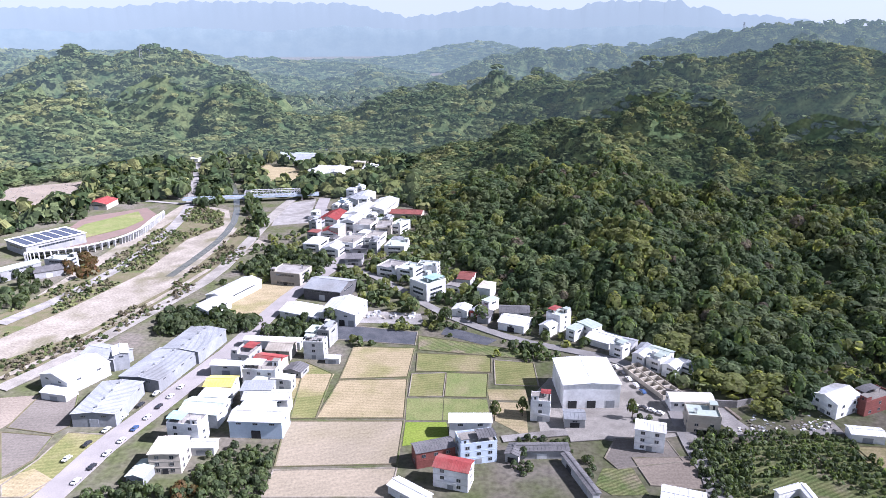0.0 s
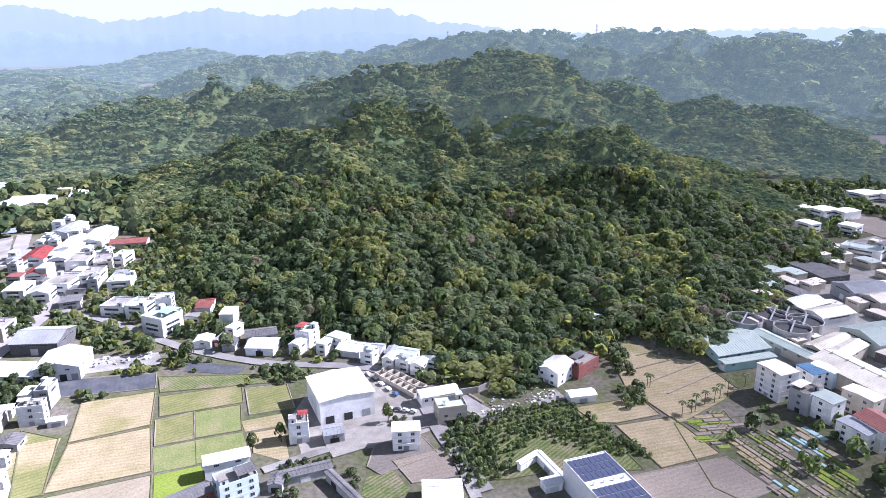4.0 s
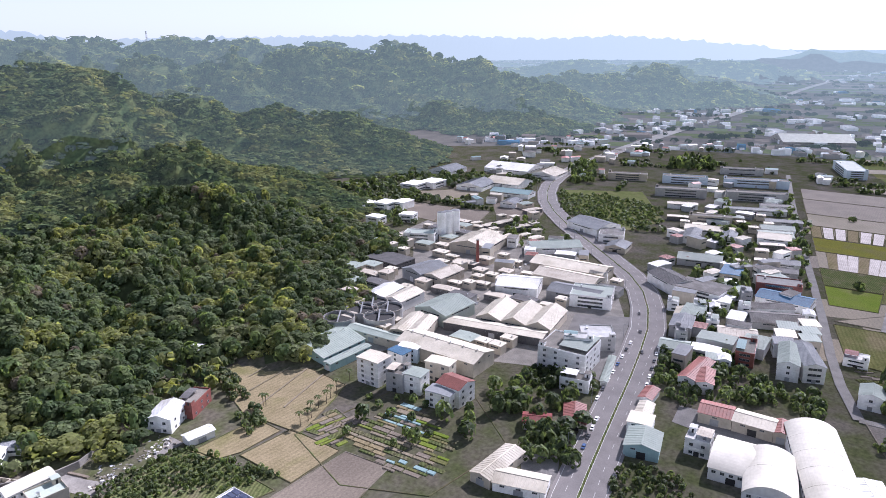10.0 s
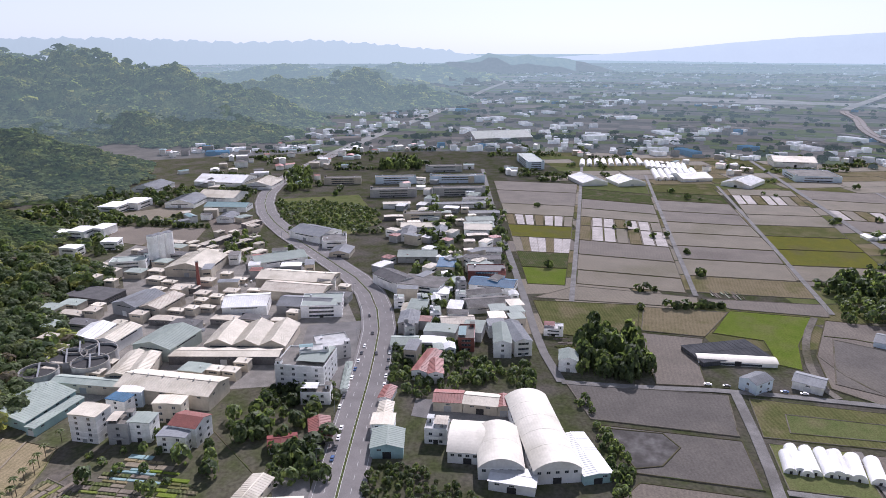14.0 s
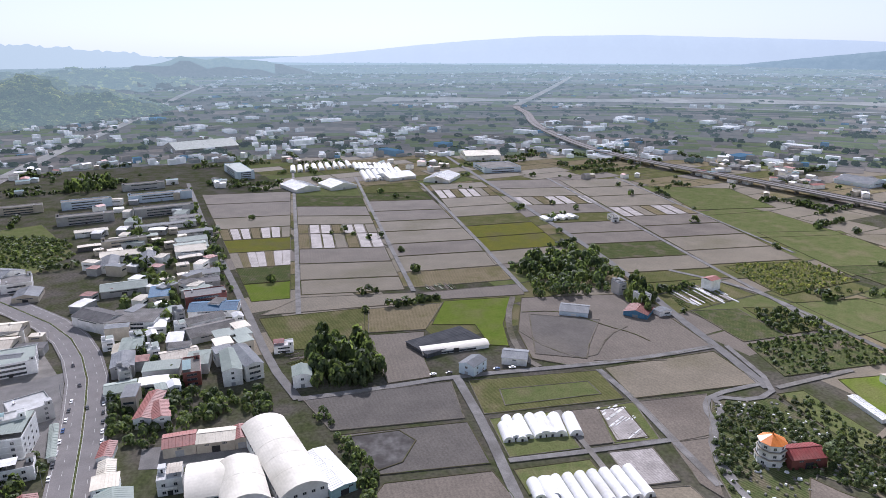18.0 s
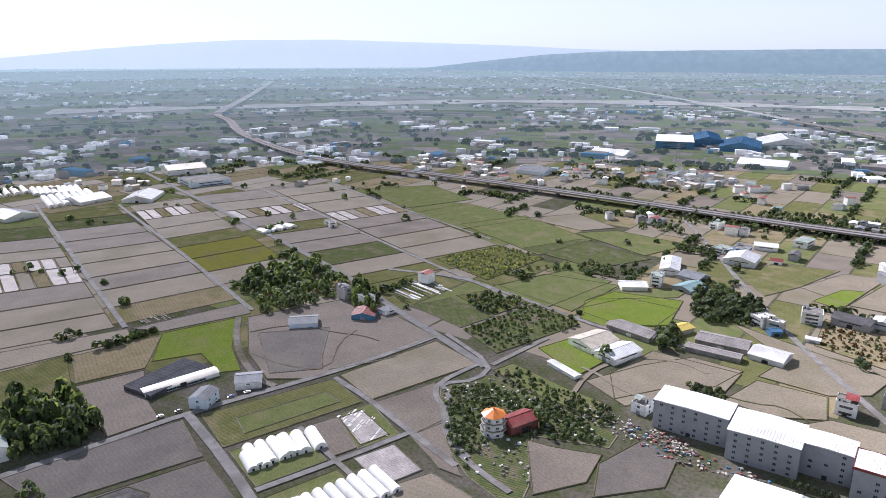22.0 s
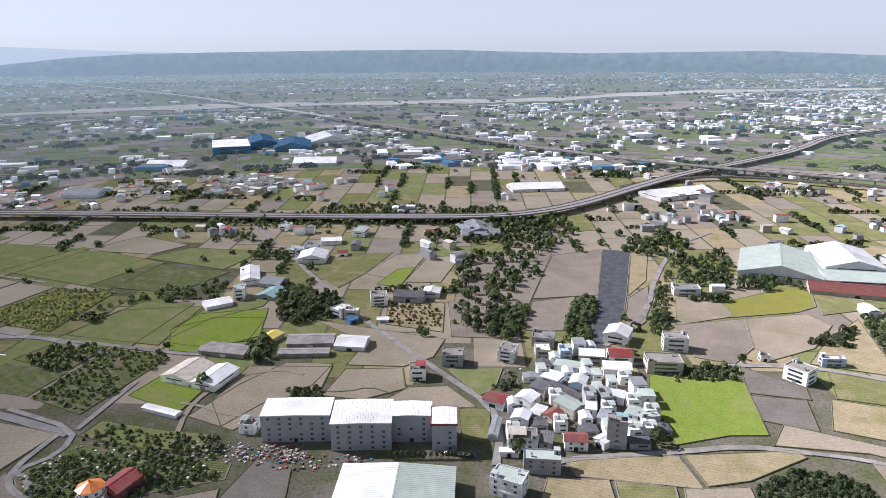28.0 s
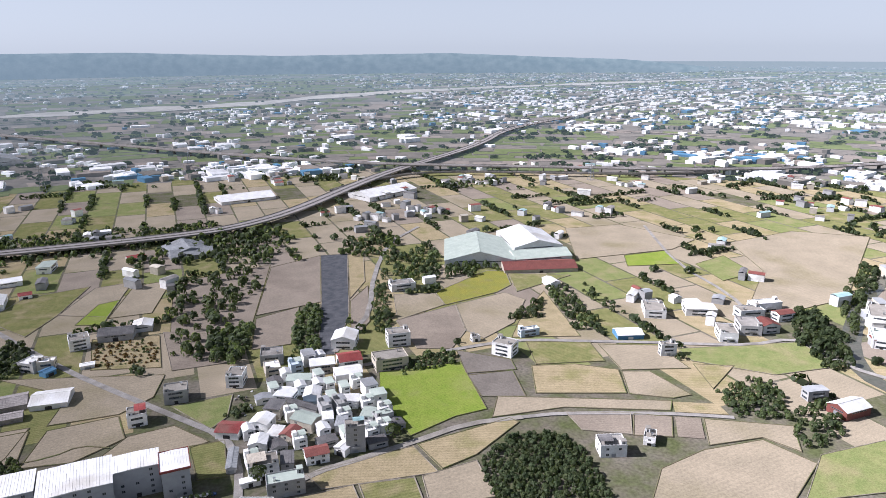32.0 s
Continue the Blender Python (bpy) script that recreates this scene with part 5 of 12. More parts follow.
def rows_of_plants(name, poly, turn, row, step, r, mats, seed, label):
    """Bushes set in straight rows, joined for each kind of leaf."""
    px, py = [p[0] for p in poly], [p[1] for p in poly]
    cx, cy, half = sum(px) / len(px), sum(py) / len(py), max(max(px) - min(px), max(py) - min(py))
    rs = np.random.RandomState(seed)
    u, v = np.meshgrid(np.arange(-half, half, step), np.arange(-half, half, row))
    u, v = u.ravel() + rs.uniform(-0.3, 0.3, u.size) * step, v.ravel() + rs.uniform(-0.12, 0.12, u.size) * row
    c, s = math.cos(radians(turn)), math.sin(radians(turn))
    x, y = cx + u * c - v * s, cy + u * s + v * c
    ins = np.zeros(len(x), bool)
    for (x0, y0), (x1, y1) in zip(poly, poly[1:] + poly[:1]):
        if y0 != y1:
            ins ^= ((y0 > y) != (y1 > y)) & (x < (x1 - x0) * (y - y0) / (y1 - y0) + x0)
    ins &= rs.random_sample(len(x)) > 0.12
    x, y = x[ins], y[ins]
    pick = rs.randint(0, len(mats), len(x))
    for k, m in enumerate(mats):
        q = pick == k
        if q.any():
            rr = r * rs.uniform(0.6, 1.25, q.sum())
            crowns(name, x[q], y[q], np.full(q.sum(), 0.05), rr, rr * rs.uniform(0.9, 1.6, q.sum()), 2, m, seed + k, label, "plants")


def garden_beds(poly, turn, w, d, mats, seed, label):
    """Allotment beds, low boxes of soil or leaves, in a loose grid."""
    px, py = [p[0] for p in poly], [p[1] for p in poly]
    cx, cy, half = sum(px) / len(px), sum(py) / len(py), max(max(px) - min(px), max(py) - min(py))
    rs = random.Random(seed)
    c, s = math.cos(radians(turn)), math.sin(radians(turn))
    cells = {m: ([], []) for m in mats}
    u = -half
    while u < half:
        v, wide = -half, w * rs.uniform(0.7, 1.5)
        m = rs.choice(mats)
        while v < half:
            deep = d * rs.uniform(0.5, 1.4)
            if rs.random() < 0.3:
                m = rs.choice(mats)
            mx, my = cx + (u + wide / 2) * c - (v + deep / 2) * s, cy + (u + wide / 2) * s + (v + deep / 2) * c
            ins = False
            for (x0, y0), (x1, y1) in zip(poly, poly[1:] + poly[:1]):
                if (y0 > my) != (y1 > my) and mx < (x1 - x0) * (my - y0) / (y1 - y0) + x0:
                    ins = not ins
            if ins and rs.random() > 0.15:
                vs, fs = cells[m]
                i, h = len(vs), rs.uniform(0.35, 0.75)
                for zz, e in ((0, 0.12), (h, 0.3)):
                    for a, b in ((e, e), (wide - e, e), (wide - e, deep - e), (e, deep - e)):
                        vs.append((cx + (u + a) * c - (v + b) * s, cy + (u + a) * s + (v + b) * c, zz))
                fs += [(i + 4, i + 5, i + 6, i + 7)] + [(i + k, i + (k + 1) % 4, i + 4 + (k + 1) % 4, i + 4 + k) for k in range(4)]
            v += deep + 0.3
        u += wide + 0.35
    for m, (vs, fs) in cells.items():
        if vs:
            thing("garden_beds", 0, 0, 0, 0, label, "garden beds", "", "stuff", link_mesh("garden_beds", vs, fs, m))


def pens(a, b, n, deep, m, label):
    """A row of roofless concrete cells, each with its own four walls."""
    A, B = Vector(a), Vector(b)
    ang = math.degrees(math.atan2((B - A).y, (B - A).x))
    root = thing("roofless_building", A.x, A.y, 0.45, ang, label, "ruin")
    w = (B - A).length / n
    for k in range(n):
        part("cell_wall", parapet(w - 0.1, deep, 0, 2.4, m, 0.3), root, ((k + 0.5) * w, deep / 2, 0))
        part("cell_floor", box(w - 0.8, deep - 0.7, 0.15, "concrete_pale"), root, ((k + 0.5) * w, deep / 2, 0))


def street_lamps(pts, side, gap):
    """Grey lamp posts along a road."""
    p = [Vector(q) for q in pts]
    run, key = gap, "lamp"
    for a, b in zip(p, p[1:]):
        d = (b - a).normalized()
        n = int((b - a).length)
        for k in range(n):
            run += 1
            if run < gap:
                continue
            run = 0
            c = a + d * k
            x, y, rot = c.x - d.y * side, c.y + d.x * side, math.degrees(math.atan2(d.y, d.x)) + (-90 if side > 0 else 90)
            if key not in _cache:
                root = thing("street_lamp", x, y, 0.3, rot, "tall grey street lamp with a curved arm", "street lamp", "street lamps along the main road")
                part("post", tube(0.16, 9, "grey_metal", 7, 0.09), root)
                part("arm", box(2.2, 0.12, 0.12, "grey_metal"), root, (1.05, 0, 8.9))
                part("lamp_head", box(0.8, 0.3, 0.15, "frame"), root, (2.0, 0, 8.78))
                _cache[key] = root
            else:
                copy_thing(_cache[key], pose(x, y, 0.3, 0, 0, rot))


def retaining_wall(pts, h):
    v, f = [], []
    for k, (a, b) in enumerate(zip(pts, pts[1:])):
        A, B = Vector(a), Vector(b)
        d = (B - A).normalized()
        nx, ny = -d.y * 0.3, d.x * 0.3
        i = len(v)
        v += [(A.x - nx, A.y - ny, 0), (B.x - nx, B.y - ny, 0), (B.x - nx, B.y - ny, h), (A.x - nx, A.y - ny, h), (A.x + nx, A.y + ny, 0), (B.x + nx, B.y + ny, 0), (B.x + nx, B.y + ny, h), (A.x + nx, A.y + ny, h)]
        f += [(i, i + 1, i + 2, i + 3), (i + 7, i + 6, i + 5, i + 4), (i + 3, i + 2, i + 6, i + 7), (i, i + 3, i + 7, i + 4), (i + 1, i + 5, i + 6, i + 2)]
    thing("retaining_wall", 0, 0, 0, 0, "grey concrete retaining wall at the foot of the hill", "wall", "", "structure", link_mesh("retaining_wall", v, f, "concrete"))


def main_road(pts, width):
    """Median kerb, edge lines and lane dashes of the four-lane road."""
    p = [Vector(q) for q in pts]
    q = [p[0]]
    for a, b in zip(p, p[1:]):
        q += [a * 0.75 + b * 0.25, a * 0.25 + b * 0.75]
    p = q + [p[-1]]

    def side(u):
        out = []
        for k, a in enumerate(p):
            d = (p[min(k + 1, len(p) - 1)] - p[max(k - 1, 0)]).normalized()
            out.append((a.x - d.y * u, a.y + d.x * u))
        return out

    strip("median", side(0), 1.1, 0.95, "crop", "low planted median strip of the main road", "median", smooth=0)
    for u in (-0.7, 0.7, -width / 2 + 1.6, width / 2 - 1.6):
        strip("road_line", side(u), 0.22, 0.765, "marking", "white painted edge line on the road", "road marking", smooth=0, thick=0.02)
    v, f = [], []
    for u in (-width / 4 + 0.2, width / 4 - 0.2):
        line = [Vector(a) for a in side(u)]
        for a, b in zip(line, line[1:]):
            d = (b - a).normalized()
            n = int((b - a).length / 10)
            for k in range(n):
                c = a + (b - a) * (k + 0.5) / n
                i = len(v)
                v += [(c.x + d.x * sx * 2 - d.y * sy * 0.1, c.y + d.y * sx * 2 + d.x * sy * 0.1, 0.768) for sx, sy in ((-1, -1), (1, -1), (1, 1), (-1, 1))]
                f.append((i, i + 1, i + 2, i + 3))
    thing("lane_dashes", 0, 0, 0, 0, "white dashed lane lines on the main road", "road marking", "", "stuff", link_mesh("lane_dashes", v, f, "marking"))


def skyline(name, prof, m, jag, label, dist=4500):
    """A far range of hills on the horizon, from headings and crest heights."""
    n = 6 * len(prof)
    prof = sorted(prof)
    a0, a1 = prof[0][0], prof[-1][0]
    hs = np.linspace(a0, a1, n * 3)
    zs = np.interp(hs, [q[0] for q in prof], [q[1] for q in prof])
    zs = zs + jag * (0.6 * np.sin(hs * 2.9) + 0.5 * np.sin(hs * 7.3 + 1) + 0.35 * np.sin(hs * 17.1 + 2) + 0.2 * np.sin(hs * 41 + 3))
    v, f = [], []
    for h, z in zip(hs, zs):
        s, c = math.sin(radians(h)), math.cos(radians(h))
        v += [(dist * s, dist * c, -5), ((dist + 100) * s, (dist + 100) * c, z * 0.55), ((dist + 200) * s, (dist + 200) * c, z), ((dist + 300) * s, (dist + 300) * c, z * 0.6)]
    for k in range(len(hs) - 1):
        f += [(4 * k + j, 4 * k + j + 1, 4 * k + 5 + j, 4 * k + 4 + j)[::-1] for j in range(3)]
    me = link_mesh(name, v, f, m)
    me.polygons.foreach_set("use_smooth", np.ones(len(f), bool))
    thing(name, 0, 0, 0, 0, label, "backdrop", "", "structure", me)


def plots(name, x0, x1, y0, y1, cw, cd, rot, keep, mats, seed, z, gap):
    """A patchwork of plots on a turned grid; one object for each surface."""
    rs = np.random.RandomState(seed)
    c, s = math.cos(radians(rot)), math.sin(radians(rot))
    cells = {m: ([], []) for m in mats}
    for i in range(int((x1 - x0) / cw)):
        off = rs.uniform(0, cd)
        for j in range(int((y1 - y0) / cd)):
            u0, v0 = x0 + i * cw, y0 + j * cd + off
            um, vm = u0 + cw / 2, v0 + cd / 2
            x, y = um * c - vm * s, um * s + vm * c
            if not keep(x, y) or rs.random() < 0.06:
                continue
            m = mats[rs.randint(len(mats))]
            v, f = cells[m]
            k = len(v)
            for du, dv in ((gap, gap), (cw - gap, gap), (cw - gap, cd - gap), (gap, cd - gap)):
                a, b = u0 + du, v0 + dv
                v.append((a * c - b * s, a * s + b * c, z))
            f.append((k, k + 1, k + 2, k + 3))
    for m, (v, f) in cells.items():
        if f:
            thing(name, 0, 0, 0, 0, "patchwork of farm plots across the plain", "fields", "", "stuff", link_mesh(name, v, f, m))


def heading(x, y):
    return math.degrees(math.atan2(x, y)) % 360


def open_plain(x, y, r0, r1, a0, a1):
    return r0 < math.hypot(x, y) < r1 and a0 < heading(x, y) < a1 and float(height(x, y)) < 0.1


plots("farm_plots", -2000, 2800, -2800, 1000, 40, 92, 14, lambda x, y: open_plain(x, y, 470, 1350, 88, 225), ["soil", "soil_pale", "soil_pale", "stubble_green", "grass", "stubble", "soil_pale", "stubble", "stubble_green"], 5, 0.05, 1.2)


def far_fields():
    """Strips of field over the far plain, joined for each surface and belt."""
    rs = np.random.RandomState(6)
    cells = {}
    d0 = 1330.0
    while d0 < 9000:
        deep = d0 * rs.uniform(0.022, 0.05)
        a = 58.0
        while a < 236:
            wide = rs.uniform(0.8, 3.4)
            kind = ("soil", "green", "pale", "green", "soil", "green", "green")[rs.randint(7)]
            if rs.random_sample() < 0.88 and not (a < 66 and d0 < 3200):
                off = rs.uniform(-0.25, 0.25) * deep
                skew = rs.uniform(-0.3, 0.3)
                # the belt's material brings its painted haze to the strip
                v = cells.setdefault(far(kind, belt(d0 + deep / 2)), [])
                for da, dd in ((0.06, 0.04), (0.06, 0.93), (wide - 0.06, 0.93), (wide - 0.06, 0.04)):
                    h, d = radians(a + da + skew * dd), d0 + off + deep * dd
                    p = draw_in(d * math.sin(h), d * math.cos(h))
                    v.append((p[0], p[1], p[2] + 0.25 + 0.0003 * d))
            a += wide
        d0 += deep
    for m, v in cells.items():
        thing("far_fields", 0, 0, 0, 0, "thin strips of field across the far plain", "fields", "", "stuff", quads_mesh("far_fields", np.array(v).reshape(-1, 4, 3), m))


far_fields()


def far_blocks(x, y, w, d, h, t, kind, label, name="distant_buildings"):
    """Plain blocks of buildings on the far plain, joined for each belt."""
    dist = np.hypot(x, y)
    # walls and roofs of a belt share one material with haze painted in
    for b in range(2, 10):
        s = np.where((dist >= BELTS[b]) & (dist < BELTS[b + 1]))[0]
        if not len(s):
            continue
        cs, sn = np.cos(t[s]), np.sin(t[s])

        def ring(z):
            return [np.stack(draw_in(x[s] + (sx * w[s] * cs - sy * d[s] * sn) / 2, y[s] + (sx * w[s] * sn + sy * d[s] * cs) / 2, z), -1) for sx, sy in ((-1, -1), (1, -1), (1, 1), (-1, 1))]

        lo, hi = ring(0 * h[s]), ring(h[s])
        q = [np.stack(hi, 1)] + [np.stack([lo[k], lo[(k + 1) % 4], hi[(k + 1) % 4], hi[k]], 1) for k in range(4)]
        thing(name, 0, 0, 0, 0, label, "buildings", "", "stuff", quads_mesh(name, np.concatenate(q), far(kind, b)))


RIVER = [(2760, -420), (2640, -780), (2480, -1230), (2371, -1627), (2166, -2003), (1879, -2296), (1520, -2560), (1170, -2720), (800, -2930), (460, -3080), (60, -3600), (-420, -4000), (-984, -4250), (-1846, -4620), (-3400, -5200)]


def distant_town():
    """Tiny pale buildings and dark tree clumps all over the far plain."""
    rs = np.random.RandomState(11)
    n = 46000
    r = 1320 * np.exp(rs.uniform(0, 1, n) * math.log(9.5))
    ad = rs.uniform(60, 236, n)
    a = np.radians(ad)
    x, y = r * np.sin(a), r * np.cos(a)
    city = np.clip((ad - 178) / 14, 0, 1) * np.clip((r - 1900) / 900, 0, 1)
    strip_ = np.clip(1 - np.abs(r - 5600) / 1900, 0, 1) * 0.5
    dense = 0.8 * wobble(x, r * 1.6, 900, 31) + 0.6 * wobble(x, y, 330, 32) + 1.3 * city + strip_ - 0.15
    wet = np.min([np.hypot(x - p, y - q) for p, q in zip(np.interp(np.arange(0, 14, 0.2), range(15), [p[0] for p in RIVER]), np.interp(np.arange(0, 14, 0.2), range(15), [p[1] for p in RIVER]))], 0)
    pick = (dense > rs.uniform(-0.25, 1.9, n)) & (height(*draw_in(x, y)[:2]) < draw_in(x, y)[2] + 0.1) & (wet > 230)
    x, y, r = x[pick], y[pick], r[pick]
    big = np.where(rs.random_sample(len(x)) < 0.14, 2.6, 1.0)
    w, d, h, t = big * rs.uniform(9, 24, len(x)), big * rs.uniform(7, 14, len(x)), rs.uniform(4, 11, len(x)), 0.5 + rs.randint(0, 2, len(x)) * 1.57 + rs.uniform(-0.2, 0.2, len(x))
    roof = rs.random_sample(len(x))
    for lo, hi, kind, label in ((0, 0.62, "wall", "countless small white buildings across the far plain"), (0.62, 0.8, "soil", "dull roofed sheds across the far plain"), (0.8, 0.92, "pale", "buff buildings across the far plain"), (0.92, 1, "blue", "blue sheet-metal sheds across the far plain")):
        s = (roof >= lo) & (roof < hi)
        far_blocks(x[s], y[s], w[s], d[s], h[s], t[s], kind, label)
    n = 40000
    r = 1320 * np.exp(rs.uniform(0, 1, n) * math.log(7))
    a = np.radians(rs.uniform(60, 234, n))
    x, y = r * np.sin(a), r * np.cos(a)
    wet = np.min([np.hypot(x - p, y - q) for p, q in RIVER], 0)
    pick = (wobble(x, r * 3, 420, 41) + 0.7 * wobble(x, y, 130, 42) > rs.uniform(0.25, 1.3, n)) & (height(*draw_in(x, y)[:2]) < draw_in(x, y)[2] + 0.1) & (wet > 160)
    x, y, r = x[pick], y[pick], r[pick]
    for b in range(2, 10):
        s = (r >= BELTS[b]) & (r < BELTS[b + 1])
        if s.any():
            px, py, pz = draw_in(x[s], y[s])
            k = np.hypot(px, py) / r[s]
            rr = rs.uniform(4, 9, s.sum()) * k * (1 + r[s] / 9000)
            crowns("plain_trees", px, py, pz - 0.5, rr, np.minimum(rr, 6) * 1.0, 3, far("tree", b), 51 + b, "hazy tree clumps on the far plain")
    n = 1500
    r = np.sqrt(rs.uniform(640 ** 2, 1400 ** 2, n))
    a = np.radians(rs.uniform(64, 232, n))
    x, y = r * np.sin(a), r * np.cos(a)
    s = (wobble(x, y, 210, 41) + 0.7 * wobble(x, y, 90, 42) > rs.uniform(0.35, 1.2, n)) & (height(x, y) < 0.1)
    rr = rs.uniform(2.5, 6, s.sum())
    crowns("plain_trees", x[s], y[s], np.full(s.sum(), -0.5), rr, rr * 1.1, 2, "leaf_dark", 53, "dark trees and hedges scattered over the plain")


distant_town()


def far_strip(name, pts, width, kind, lift, label, category):
    """A band across the far plain, drawn in like the plain under it."""
    p = [Vector(q) for q in pts]
    for _ in range(2):
        q = [p[0]]
        for a, b in zip(p, p[1:]):
            q += [a * 0.75 + b * 0.25, a * 0.25 + b * 0.75]
        p = q + [p[-1]]
    fine = []
    for a, b in zip(p, p[1:]):
        m = max(1, int((b - a).length / 120))
        fine += [a.lerp(b, j / m) for j in range(m)]
    fine.append(p[-1])
    cells = {}
    for k in range(len(fine) - 1):
        edge = []
        for j in (k, k + 1):
            d = (fine[min(j + 1, len(fine) - 1)] - fine[max(j - 1, 0)]).normalized()
            edge.append((fine[j], Vector((-d.y, d.x)) * width * 0.5 * (1 if name != "far_river" else 1 + 0.3 * math.sin(j * 1.7) + 0.2 * math.sin(j * 0.6))))
        q = []
        for (c, o), sgn in ((edge[0], -1), (edge[1], -1), (edge[1], 1), (edge[0], 1)):
            e = c + o * sgn
            g = draw_in(e.x, e.y, lift)
            q.append((g[0], g[1], g[2] + 0.6 + 0.0006 * e.length))
        cells.setdefault(belt(fine[k].length), []).append(q)
    for b, q in cells.items():
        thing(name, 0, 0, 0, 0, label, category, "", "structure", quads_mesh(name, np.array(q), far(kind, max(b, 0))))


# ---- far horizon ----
# the pale and blue tones of these ranges are haze put into their glow
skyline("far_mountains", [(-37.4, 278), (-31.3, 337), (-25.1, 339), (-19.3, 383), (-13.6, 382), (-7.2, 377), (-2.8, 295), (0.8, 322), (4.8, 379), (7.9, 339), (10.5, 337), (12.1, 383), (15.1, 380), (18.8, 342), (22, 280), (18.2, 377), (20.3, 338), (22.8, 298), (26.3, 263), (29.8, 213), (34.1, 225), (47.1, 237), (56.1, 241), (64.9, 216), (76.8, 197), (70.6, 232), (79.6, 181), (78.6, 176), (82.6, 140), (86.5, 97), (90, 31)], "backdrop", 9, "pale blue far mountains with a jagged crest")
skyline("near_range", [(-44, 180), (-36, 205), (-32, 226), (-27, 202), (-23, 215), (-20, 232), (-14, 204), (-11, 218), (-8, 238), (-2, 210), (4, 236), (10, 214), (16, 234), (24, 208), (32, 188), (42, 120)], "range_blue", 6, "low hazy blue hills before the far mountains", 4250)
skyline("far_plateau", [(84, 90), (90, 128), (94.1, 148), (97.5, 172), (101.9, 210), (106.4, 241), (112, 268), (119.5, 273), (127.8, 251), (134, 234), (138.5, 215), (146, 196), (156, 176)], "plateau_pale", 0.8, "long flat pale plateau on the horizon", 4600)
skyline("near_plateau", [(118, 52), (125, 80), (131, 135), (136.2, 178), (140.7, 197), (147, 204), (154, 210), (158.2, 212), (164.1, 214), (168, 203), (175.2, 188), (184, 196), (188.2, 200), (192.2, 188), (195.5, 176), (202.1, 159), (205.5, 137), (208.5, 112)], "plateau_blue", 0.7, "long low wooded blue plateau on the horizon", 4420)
far_strip("far_river", RIVER, 190, "gravel", 0, "broad pale gravel river on the far plain", "river")
far_strip("far_levee", [(2204, -279), (2150, -560), (2108, -806), (2000, -1180), (1740, -1700), (1616, -2111), (1335, -2298), (1000, -2450), (620, -2640)], 26, "tree", 4, "dark planted levee along the river", "levee")
far_strip("far_road", [(1225, 414), (1540, 408), (2051, 370), (2700, 355), (3394, 344), (4724, 227)], 26, "gravel", 0, "pale distant road on the plain", "road")
far_strip("far_road", [(2290, -960), (2085, -1337), (1860, -1700), (1520, -2110), (1150, -2330)], 18, "gravel", 3, "pale road along the river levee", "road")
far_strip("far_road", [(1900, -200), (2000, -900), (1800, -1500), (1480, -1900)], 14, "pale", 0, "pale lane through the far fields", "road")
far_strip("far_road", [(-1000, -1700), (-300, -2300), (300, -2700)], 16, "pale", 0, "pale lane through the far fields", "road")
far_strip("far_road", [(-2400, -2100), (-1400, -2600), (-500, -3000)], 18, "pale", 0, "pale lane through the far town", "road")


def grove(name, poly, gap, r, tall, m, lod, seed, label):
    """A stand of trees within a bent outline, joined into one mass of crowns."""
    px, py = [p[0] for p in poly], [p[1] for p in poly]
    if r > 2.5:
        gap, r, lod, tall = gap * (0.68 if gap < 10 else 0.8), max(r * 0.66, gap * 0.3), 4 if lod == 0 else 2, tall * 1.1
    x, y, rs = spread(min(px), max(px), min(py), max(py), gap, seed)
    inside = np.zeros(len(x), bool)
    for (x0, y0), (x1, y1) in zip(poly, poly[1:] + poly[:1]):
        if y0 != y1:
            inside ^= ((y0 > y) != (y1 > y)) & (x < (x1 - x0) * (y - y0) / (y1 - y0) + x0)
    x, y = x[inside], y[inside]
    if not len(x):
        return
    rr = r * rs.uniform(0.5, 1.25, len(x))
    mix = rs.random_sample(len(x))
    if gap > 7.5:
        mix = np.where(rs.random_sample(len(x)) < 0.22, 9.0, mix)
    other = {"leaf": "leaf_dark", "leaf_dark": "leaf"}.get(m, m)
    for kind, pick in ((m, mix < 0.62), (other, (mix >= 0.62) & (mix < 2))):
        if pick.any():
            n = pick.sum()
            crowns(name, x[pick], y[pick], np.full(n, -0.3), rr[pick], rr[pick] * tall * rs.uniform(0.85, 1.35, n), lod, kind, seed, label)


def pagoda(x, y):
    root = thing("pagoda", x, y, 0, 0, "white tiered pagoda with an orange tiled roof", "pagoda")
    for k, (r, h) in enumerate(((7.4, 4.2), (6.8, 4.0), (6.2, 3.8))):
        z = sum((4.2, 4.0, 3.8)[:k])
        tier = part("tier", tube(r, h, "white", 8), root, (0, 0, z))
        part("eave", tube(r + 0.7, 0.35, "cream", 8, r + 0.5), tier, (0, 0, h - 0.35))
        for j in range(8):
            a = 2 * math.pi * (j + 0.5) / 8
            part("window", pane_mesh(1.6, 1.4), tier, (r * 0.93 * math.cos(a), r * 0.93 * math.sin(a), 0.9), math.degrees(a) + 90)
    part("roof", tube(7.2, 3.0, "orange", 8, 0.8), root, (0, 0, 12.0))
    part("finial", tube(0.5, 1.6, "orange", 8, 0.1), root, (0, 0, 15.0))


